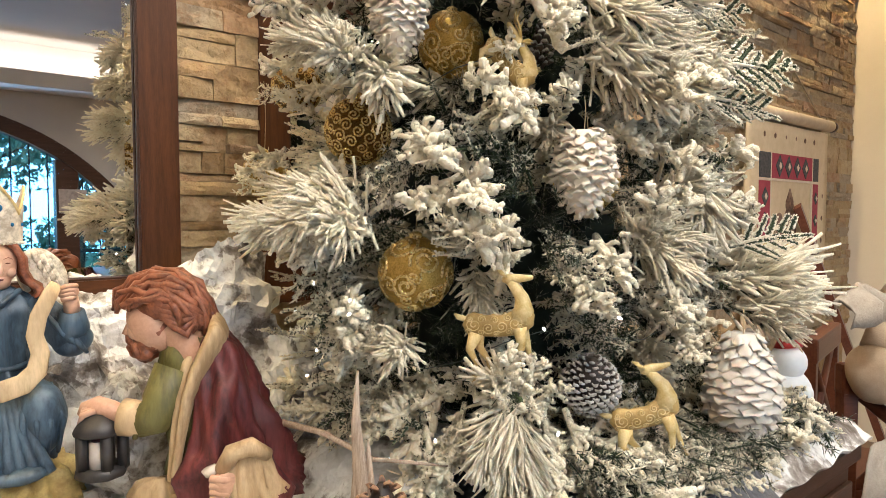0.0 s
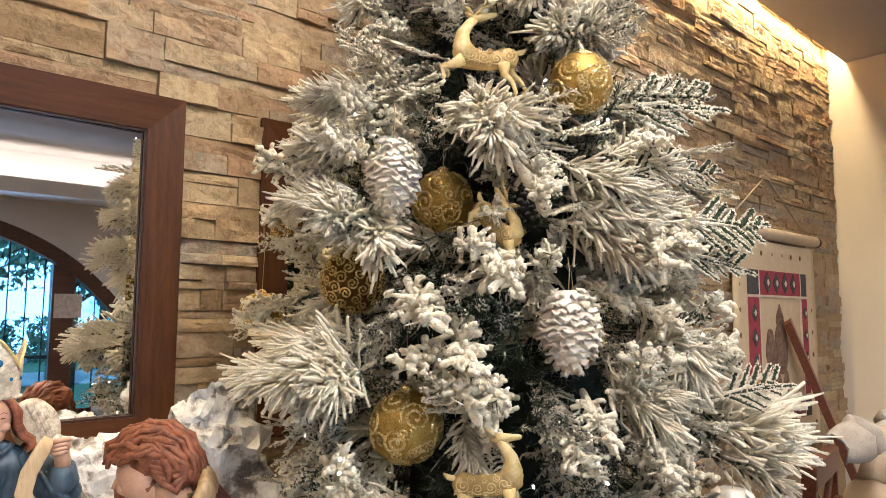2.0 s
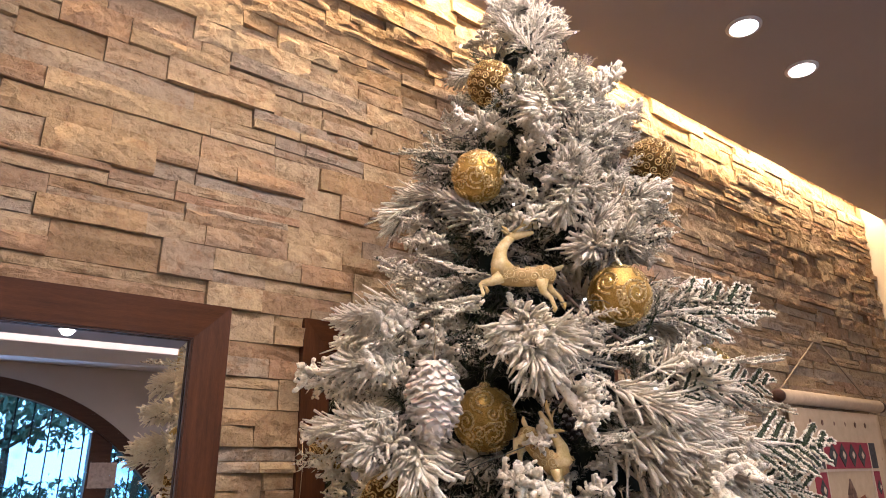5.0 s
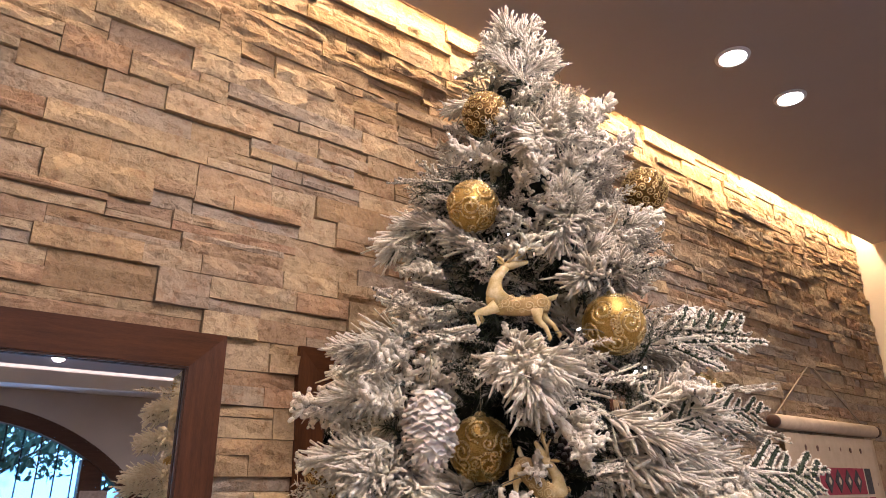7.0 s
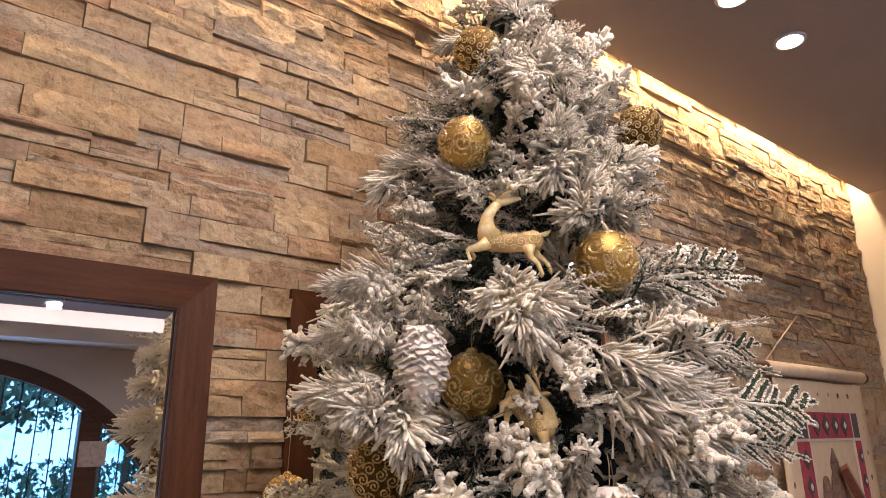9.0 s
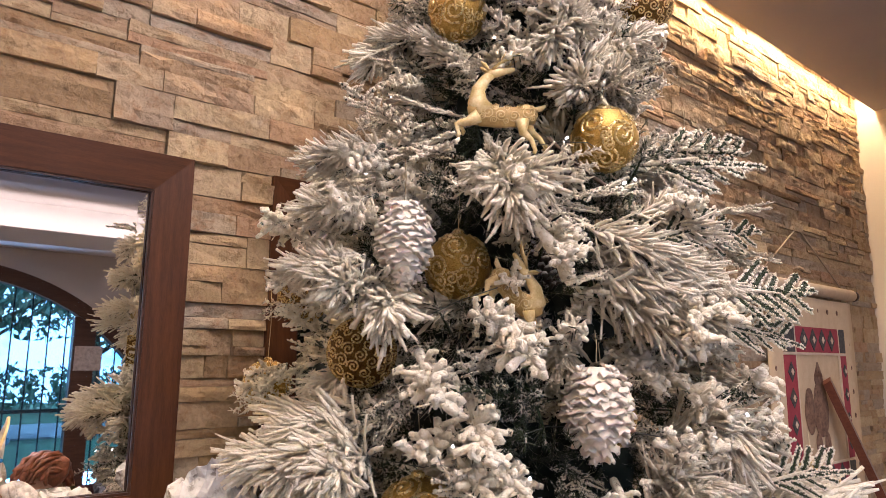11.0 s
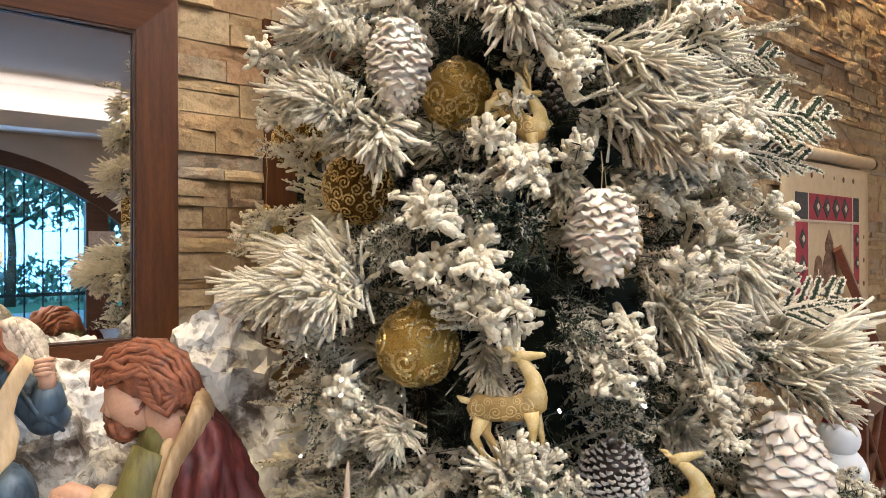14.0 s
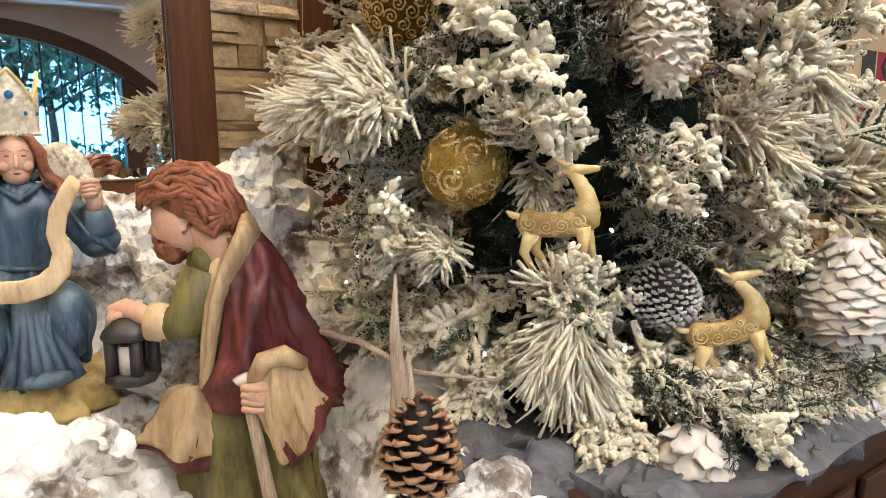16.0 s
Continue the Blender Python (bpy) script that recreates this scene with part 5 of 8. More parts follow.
# separate boughs on the side that the mirror shows
for tz, tx, bx in ((1.335, 0.385, 0.540), (1.605, 0.450, 0.580), (1.700, 0.470, 0.590), (1.785, 0.480, 0.600)):
    for k in range(3):
        ty = 0.86 + 0.040 * k
        tuft("needle_tuft", (bx, ty + 0.01, tz + 0.03 - 0.008 * k), (tx + 0.018 * abs(k - 1), ty + 0.02 * (k - 1), tz + 0.012 * (k - 1)), None, -0.03)
# clump in front of the standing deer, the long needles hanging under it and the flock over the paper
for k, (kind, a, c) in enumerate((
        ("flocked_clump", (0.672, 0.640, 1.085), (0.640, 0.600, 1.168)), ("flocked_clump", (0.690, 0.625, 1.080), (0.680, 0.590, 1.160)), ("flocked_clump", (0.700, 0.620, 1.085), (0.705, 0.560, 1.120)),
        ("flocked_clump", (0.670, 0.640, 1.080), (0.615, 0.610, 1.120)), ("flocked_clump", (0.690, 0.630, 1.070), (0.650, 0.570, 1.100)),
        ("needle_tuft", (0.655, 0.610, 1.085), (0.612, 0.600, 0.955)), ("needle_tuft", (0.660, 0.600, 1.080), (0.650, 0.575, 0.945)), ("needle_tuft", (0.650, 0.620, 1.090), (0.588, 0.628, 0.990)),
        ("flocked_clump", (0.720, 0.610, 1.060), (0.700, 0.570, 0.985)), ("flocked_clump", (0.750, 0.590, 1.060), (0.735, 0.540, 0.985)), ("flocked_clump", (0.700, 0.600, 1.020), (0.690, 0.540, 0.955)),
        ("flocked_clump", (0.680, 0.600, 1.010), (0.640, 0.540, 0.950)), ("flocked_clump", (0.670, 0.590, 0.985), (0.640, 0.515, 0.925)), ("flocked_clump", (0.700, 0.590, 0.990), (0.680, 0.505, 0.940)),
        ("flocked_clump", (0.665, 0.720, 1.060), (0.622, 0.700, 1.000)), ("flocked_clump", (0.650, 0.715, 1.040), (0.600, 0.690, 0.985)), ("flocked_clump", (0.615, 0.725, 0.965), (0.590, 0.680, 0.905)), ("flocked_clump", (0.600, 0.730, 0.975), (0.550, 0.725, 0.930)), ("flocked_clump", (0.700, 0.575, 0.975), (0.665, 0.500, 0.915)), ("flocked_clump", (0.650, 0.590, 0.985), (0.615, 0.530, 0.930)), ("frosted_sprig", (0.930, 0.545, 1.000), (0.960, 0.410, 0.955)), ("frosted_sprig", (1.000, 0.545, 1.000), (1.040, 0.405, 0.955)), ("fir_sprig", (1.080, 0.535, 0.995), (1.130, 0.400, 0.965)), ("flocked_clump", (0.640, 0.730, 1.020), (0.592, 0.700, 0.960)), ("flocked_clump", (0.610, 0.735, 0.990), (0.570, 0.715, 0.915)), ("flocked_clump", (0.630, 0.725, 1.000), (0.610, 0.685, 0.935)),
        ("frosted_sprig", (0.780, 0.570, 1.010), (0.760, 0.455, 0.960)), ("frosted_sprig", (0.800, 0.560, 1.010), (0.815, 0.425, 0.950)), ("frosted_sprig", (0.770, 0.560, 1.000), (0.780, 0.430, 0.915)),
        ("fir_sprig", (0.830, 0.545, 1.005), (0.850, 0.405, 0.965)), ("frosted_sprig", (0.860, 0.555, 1.010), (0.890, 0.420, 0.960)), ("fir_sprig", (0.880, 0.545, 1.000), (0.930, 0.400, 0.958)),
        ("frosted_sprig", (0.730, 0.570, 1.010), (0.715, 0.470, 0.985)), ("flocked_clump", (0.830, 0.530, 1.000), (0.805, 0.450, 0.950)), ("flocked_clump", (0.900, 0.530, 1.000), (0.900, 0.440, 0.965)))):
    tuft(kind, a, c, None, -1.0)
# flock beside and below the hanging cone
for kind, a, c in (
        ("flocked_clump", (0.878, 0.562, 1.302), (0.826, 0.495, 1.387)),
        ("flocked_clump", (0.893, 0.562, 1.302), (0.877, 0.480, 1.372)),
        ("needle_tuft", (0.864, 0.577, 1.291), (0.885, 0.472, 1.317)),
        ("needle_tuft", (0.873, 0.564, 1.302), (0.839, 0.490, 1.376)),
        ("flocked_clump", (0.763, 0.609, 1.271), (0.727, 0.524, 1.234)),
        ("flocked_clump", (0.825, 0.574, 1.203), (0.769, 0.512, 1.155)),
        ("flocked_clump", (0.735, 0.627, 1.239), (0.689, 0.549, 1.190)),
        ("flocked_clump", (0.943, 0.552, 1.194), (0.895, 0.478, 1.142)),
        ("flocked_clump", (0.810, 0.585, 1.312), (0.754, 0.512, 1.263)),
        ("flocked_clump", (0.902, 0.558, 1.267), (0.841, 0.475, 1.213)),
        ("frosted_sprig", (0.802, 0.605, 1.164), (0.756, 0.508, 1.218)),
        ("frosted_sprig", (0.876, 0.589, 1.227), (0.835, 0.481, 1.260)),
        ("frosted_sprig", (0.761, 0.644, 1.309), (0.716, 0.534, 1.286))):
    tuft(kind, a, c, None, -0.015)
# long combed needles and fir tips on the window side
for kind, a, c in (
        ("needle_tuft", (0.823, 0.622, 1.674), (0.841, 0.488, 1.607)),
        ("needle_tuft", (0.848, 0.603, 1.650), (0.900, 0.475, 1.597)),
        ("needle_tuft", (0.825, 0.606, 1.615), (0.857, 0.476, 1.549)),
        ("needle_tuft", (0.922, 0.604, 1.703), (0.942, 0.478, 1.649)),
        ("needle_tuft", (0.930, 0.583, 1.632), (0.976, 0.468, 1.566)),
        ("fir_sprig", (1.088, 0.608, 1.684), (1.114, 0.470, 1.638)),
        ("fir_sprig", (1.084, 0.594, 1.728), (1.075, 0.465, 1.717)),
        ("fir_sprig", (1.111, 0.575, 1.607), (1.117, 0.467, 1.561)),
        ("flocked_clump", (0.929, 0.561, 1.550), (0.845, 0.472, 1.506)),
        ("flocked_clump", (0.995, 0.553, 1.582), (0.909, 0.466, 1.538)),
        ("needle_tuft", (0.930, 0.577, 1.573), (0.927, 0.462, 1.509)),
        ("flocked_clump", (1.109, 0.558, 1.654), (1.117, 0.506, 1.608)),
        ("flocked_clump", (0.972, 0.604, 1.721), (0.891, 0.505, 1.701))):
    tuft(kind, a, c, None, -0.02)



def scatter(kind, count, z0, z1, k0, k1, droop, length, seed):
    """Spread tufts of a kind evenly over the cone of the tree."""
    rng = random.Random(seed)
    zs = []
    while len(zs) < count:
        z = rng.uniform(z0, z1)
        if rng.random() < (reach(z) + 0.04) / 0.55:
            zs.append(z)
    zs.sort()
    for i, z in enumerate(zs):
        a = i * 2.39996 + rng.uniform(-0.5, 0.5)
        out = Vector((math.cos(a), math.sin(a), 0))
        lift = droop + rng.gauss(0, 0.28) + 0.55 * max(0.0, (z - 1.9))
        side = Vector((-out.y, out.x, 0)) * rng.gauss(0, 0.35)
        d = (out + UP * lift + side).normalized()
        ln = length * rng.uniform(0.8, 1.2) * (1.0 if z < 2.3 else 0.72)
        tip = Vector((TREE.x, TREE.y, z)) + out * reach(z) * rng.uniform(k0, k1)
        if tip.y > 1.40:
            tip.y = 1.40
        if out.dot(AWAY) > 0.45 and out.x > 0.1 and i % 3:
            continue
        for back in (0.0, 0.06, 0.12):
            if tuft(kind, tip - d * ln - out * back, tip - out * back, rng.uniform(-38, 38), 0.030):
                break


scatter("green_sprig", 240, 1.0, 2.50, 0.45, 0.80, -0.05, 0.15, 21)
scatter("frosted_sprig", 160, 1.0, 2.25, 0.76, 0.94, -0.08, 0.15, 25)
scatter("fir_sprig", 125, 1.0, 2.6, 0.76, 0.99, -0.05, 0.16, 22)
scatter("flocked_clump", 145, 1.0, 2.63, 0.72, 0.94, -0.18, 0.110, 23)
scatter("flocked_clump", 64, 1.95, 2.62, 0.78, 1.0, -0.10, 0.10, 29)
scatter("needle_tuft", 18, 1.95, 2.62, 0.80, 1.02, 0.0, 0.12, 30)
scatter("fir_sprig", 60, 1.9, 2.62, 0.80, 1.02, 0.05, 0.12, 33)
scatter("needle_tuft", 56, 1.05, 2.6, 0.76, 0.98, -0.10, 0.14, 24)
scatter("frosted_sprig", 30, 0.97, 1.06, 0.80, 1.02, -0.10, 0.15, 26)
scatter("flocked_clump", 36, 0.965, 1.05, 0.80, 1.02, -0.22, 0.11, 27)
srng = random.Random(28)
for k in range(96):
    # lowest branches lying over the paper and its front edge
    x = 0.76 + 0.54 * (k + srng.random()) / 96
    y = 0.400 + 0.10 * srng.random()
    tip = Vector((x, y, 0.955 + 0.035 * srng.random()))
    tuft(("frosted_sprig", "green_sprig", "fir_sprig", "flocked_clump")[k % 4], tip + Vector((srng.uniform(-0.05, 0.05), 0.11, 0.05)), tip, None, -1.0)
for k in range(7):
    a = k * 2.4
    tuft("needle_tuft", (TREE.x, TREE.y, 2.53 + 0.01 * k), (TREE.x + 0.055 * math.cos(a), TREE.y + 0.055 * math.sin(a), 2.645 + 0.008 * k))


def limb(points, r, u, name, label):
    """A bare or flocked branch showing between the tufts."""
    b = Build()
    rng = random.Random(len(name))
    pts = []
    for a, c in zip(points, points[1:]):
        for k in range(5):
            pts.append(Vector(a).lerp(Vector(c), k / 5))
    pts.append(Vector(points[-1]))
    b.tube([q + Vector((rng.gauss(0, 1), rng.gauss(0, 1), rng.gauss(0, 1))) * r * 0.18 for q in pts], [r * rng.uniform(0.75, 1.25) for _ in pts], 7, u)
    part(name, b.mesh(name, [FLOCK if u > 0.3 else BARK]), tree, label, inv_tree)


limb([(0.800, 0.685, 1.828), (0.830, 0.645, 1.775), (0.876, 0.622, 1.740)], 0.0030, 0.1, "branch", "bare grey-brown branch")
limb([(0.752, 0.690, 1.700), (0.758, 0.650, 1.650), (0.775, 0.622, 1.590)], 0.0095, 0.85, "thick_branch", "thickly flocked branch")


# ---- baubles, cones and deer ----
def spiral(b, centre, normal, radius, turns, r, ball, lift=0.0):
    """A raised spiral line lying on a ball."""
    n = Vector(normal).normalized()
    x = n.orthogonal().normalized()
    y = n.cross(x)
    pts = []
    steps = int(11 * turns)
    for k in range(steps + 1):
        s = k / steps
        a = 2 * math.pi * turns * s
        q = (x * math.cos(a) + y * math.sin(a)) * radius * (0.12 + 0.88 * s)
        p = (n * ball + q).normalized() * (ball + lift)
        pts.append(Vector(centre) + p)
    b.tube(pts, [r] * len(pts), 5)


def bauble(at, r, dense=False, label="", thread=0.07, seed=0):
    rng = random.Random(seed)
    ob = thing("bauble", label, "bauble", "gold baubles on the tree", at=at)
    s = Build()
    s.blob((0, 0, 0), (r, r, r), 0, 40, 24)
    part("ball", s.mesh("ball", [ANTIQUE if dense else GOLD]), ob)
    w = Build()
    count = 88 if dense else 15
    for k in range(count):
        z = 1 - 2 * (k + 0.5) / count
        a = k * 2.39996 + seed
        n = Vector((math.cos(a) * math.sqrt(1 - z * z), math.sin(a) * math.sqrt(1 - z * z), z))
        size = r * (0.205 if dense else 0.48) * rng.uniform(0.85, 1.1)
        spiral(w, (0, 0, 0), n, size, 1.6 if dense else 1.9, r * (0.032 if dense else 0.050), r * 1.008)
        if not dense:
            t = n.orthogonal().normalized()
            spiral(w, (0, 0, 0), (n + t * 0.62).normalized(), r * 0.22, 1.5, r * 0.038, r * 1.008)
    tagged(part("swirl_relief", w.mesh("swirl_relief", [GOLD_LINE]), ob, "raised gold swirls"), kind="stuff")
    c = Build()
    c.tube([(0, 0, r * 0.96), (0, 0, r * 1.10), (0, 0, r * 1.16)], [r * 0.20, r * 0.18, r * 0.10], 12)
    part("cap", c.mesh("cap", [GOLD_LINE]), ob, "gold cap")
    h = Build()
    h.tube([(0, 0, r * 1.1), (0.003, 0, r * 1.1 + thread * 0.5), (0, 0, r * 1.1 + thread)], [0.0007] * 3, 5)
    part("thread", h.mesh("thread", [THREAD]), ob, "gold thread")
    return ob


SATIN, RICH = "round gold glitter bauble with raised swirls hanging on the tree", "antique gold bauble covered with dense small swirls"
bauble((0.640, 0.800, 1.262), 0.056, False, SATIN, 0.08, 1)
bauble((0.640, 0.955, 1.494), 0.056, True, RICH, 0.07, 2)
bauble((0.745, 0.835, 1.633), 0.054, False, SATIN, 0.10, 3)
bauble((0.905, 0.655, 1.838), 0.053, False, SATIN, 0.05, 4)
bauble((0.755, 0.850, 2.093), 0.050, False, SATIN, 0.05, 5)
bauble((1.150, 0.720, 2.190), 0.050, True, RICH, 0.06, 6)
bauble((0.830, 0.885, 2.345), 0.050, True, RICH, 0.04, 7)
bauble((1.165, 0.660, 1.725), 0.048, False, SATIN, 0.05, 8)
bauble((0.650, 1.185, 1.600), 0.048, True, RICH, 0.05, 9)
bauble((0.625, 1.275, 1.435), 0.045, False, SATIN, 0.14, 10)
bauble((0.832, 0.625, 1.405), 0.048, False, SATIN, 0.05, 11)
bauble((1.325, 0.550, 1.255), 0.050, True, RICH, 0.05, 12)


def scale_mesh(name, mat, seed=0, frill=0.10, lip=0.5, square=0.28):
    """One cone scale: a cupped plate with a rounded, frilled lip; its root is at 0 and it grows along +x, its upper side is +z. lip is the end's thickness against the root's."""
    b = Build()
    nu, nv = 6, 4
    for side in (0, 1):
        for k in range(nv + 1):
            for i in range(nu + 1):
                s, w = k / nv, (i / nu - 0.5) * 2
                width = 0.22 + 0.34 * math.sin(s * math.pi * 0.66)
                edge = 1.0 - square * w * w * s + frill * noise.noise(Vector((w * 2.6, seed * 3.1, 0.5))) * s
                wave = 1.3 * frill * s * noise.noise(Vector((w * 2.6, seed * 5.3, s * 2)))
                thick = 0.10 * ((1 - s) + 2 * lip * s) * (1 - 0.45 * w * w)
                b.v.append(Vector((s * edge - (0.06 * s if side else 0), w * width * (1 - 0.12 * s), 0.12 * s * s - 0.26 * w * w * s + wave + (-thick if side else 0.35 * thick))))
                b.uv.append((0.5, s))
    m = (nu + 1) * (nv + 1)
    for k in range(nv):
        for i in range(nu):
            a = k * (nu + 1) + i
            b.f.append((a, a + 1, a + nu + 2, a + nu + 1))
            b.f.append((m + a, m + a + nu + 1, m + a + nu + 2, m + a + 1))
            b.m += [0, 0]
    rim = [k * (nu + 1) for k in range(nv + 1)] + [nv * (nu + 1) + i for i in range(1, nu + 1)] + [k * (nu + 1) + nu for k in range(nv - 1, -1, -1)]
    for q, r in zip(rim, rim[1:]):
        b.f.append((q, r, m + r, m + q))
        b.m.append(0)
    return b.mesh(name, [mat])


SCALES = {k: [scale_mesh("scale", m, q, f, l, sq) for q in range(5)] for k, m, f, l, sq in (("white", GLITTER_WHITE, 0.46, 0.8, 0.20), ("pearl", PEARL, 0.30, 0.8, 0.34), ("brown", BROWN_CONE, 0.10, 1.2, 0.40), ("grey", GREY_CONE, 0.16, 1.7, 0.30))}
CORES = {"white": GLITTER_WHITE, "pearl": PEARL, "brown": BROWN_CONE, "grey": GREY_CONE}


def cone(at, height, width, tone, label, rows=11, per=9, matrix=None, open_up=20, thread=0.0, belly=1.0, category="cone ornament", group="white cone ornaments"):
    """A cone of overlapping scales that hang tip down (the widest rows a third from the top) unless turned by matrix."""
    ob = thing("cone_ornament" if "cone orn" in category else "pine_cone", label, category, group, at=at)
    if matrix is not None:
        ob.matrix_basis = Matrix.Translation(at) @ matrix
    c = Build()
    rings = 10
    for k in range(rings + 1):
        s = k / rings
        r = width * 0.5 * (0.78 if tone in ("white", "pearl") else 0.62) * math.sin(math.pi * min(max(0.10 + 0.87 * s ** belly, 0), 1)) ** 0.7
        a0 = len(c.v)
        for i in range(14):
            a = 2 * math.pi * i / 14
            c.v.append(Vector((r * math.cos(a), r * math.sin(a), height * (0.5 - s))))
            c.uv.append((0, 0))
        if k:
            c.ring_faces(a0 - 14, a0, 14, 0)
    c.f.append(tuple(range(13, -1, -1)))
    c.f.append(tuple(range(len(c.v) - 14, len(c.v))))
    c.m += [0, 0]
    part("core", c.mesh("core", [CORES[tone]]), ob)
    rng = random.Random(int(at[0] * 1000))
    total = int(rows * per * 0.80)
    shares = [math.sin(math.pi * (0.14 + 0.80 * (j / 200) ** belly)) ** 0.75 + 0.12 + 0.3 * max(0.0, j / 200 - 0.85) for j in range(200)]
    run = np.cumsum(shares) / sum(shares)
    for j in range(total):
        s = float(np.interp((j + 0.5) / total, run, np.linspace(0, 1, 200)))
        prof = math.sin(math.pi * (0.12 + 0.85 * s ** belly)) ** 0.75
        r = width * 0.5 * prof
        length = height / rows * 2.0 * (0.75 + 0.25 * prof)
        a = j * 2.39996
        tilt = radians(-74 + open_up + 16 * (1 - s) - 22 * max(0.0, s - 0.75) * 4 + rng.uniform(-9, 9) * (1.8 if tone in ("white", "pearl") else 1.0))
        wide = max(2 * math.pi * r / per, width * 0.12) * rng.uniform(1.05, 1.25) * {"grey": 0.66, "brown": 0.82, "white": 0.84, "pearl": 0.92}[tone]
        m = Matrix.Rotation(a, 4, "Z") @ Matrix.Translation((r * 0.80 - 0.3 * length * abs(math.cos(tilt)), 0, height * (0.5 - s) + 0.35 * length)) @ Matrix.Rotation(-tilt, 4, "Y") @ Matrix.Diagonal((length, wide, length * 0.9, 1))
        part("scale", rng.choice(SCALES[tone]), ob, "", m)
    if thread:
        h = Build()
        h.tube([(0, 0, height * 0.48), (0.003, 0, height * 0.5 + thread * 0.6), (0, 0, height * 0.5 + thread)], [0.0008] * 3, 5)
        part("thread", h.mesh("thread", [THREAD]), ob, "pale thread")
    return ob


HANG = "white glittered cone-shaped ornament hanging on the tree"
cone((0.625, 0.822, 1.655), 0.128, 0.088, "white", HANG, 14, 10, None, 26, 0.07)
cone((0.786, 0.595, 1.412), 0.122, 0.096, "white", HANG, 13, 10, None, 27, 0.05)
cone((1.015, 0.465, 1.090), 0.160, 0.128, "pearl", "large pearly white cone ornament standing by the tree foot", 15, 11, None, 11, 0.04, 1.45)
cone((0.722, 0.487, 0.925), 0.11, 0.095, "pearl", "pearly white cone ornament lying by the tree foot", 8, 8, None, 14, 0)
cone((1.16, 0.66, 1.845), 0.125, 0.085, "white", HANG, 15, 11, None, 14, 0.05)
FLIP = Matrix.Rotation(math.pi, 4, "X")
cone((0.445, 0.62, 0.985), 0.112, 0.078, "brown", "brown open pine cone standing on the paper landscape", 11, 10, FLIP, 44, 0, 1.0, "pine cone", "pine cones")
TILTED = Matrix.Rotation(radians(22), 4, RIGHT) @ FLIP
cone((0.800, 0.590, 1.105), 0.085, 0.098, "grey", "frosted grey pine cone among the branches", 14, 20, TILTED, 36, 0, 1.0, "pine cone", "pine cones")
cone((0.875, 0.760, 1.650), 0.105, 0.070, "grey", "dark frosted pine cone deep in the tree", 12, 13, FLIP, 26, 0, 1.0, "pine cone", "pine cones")


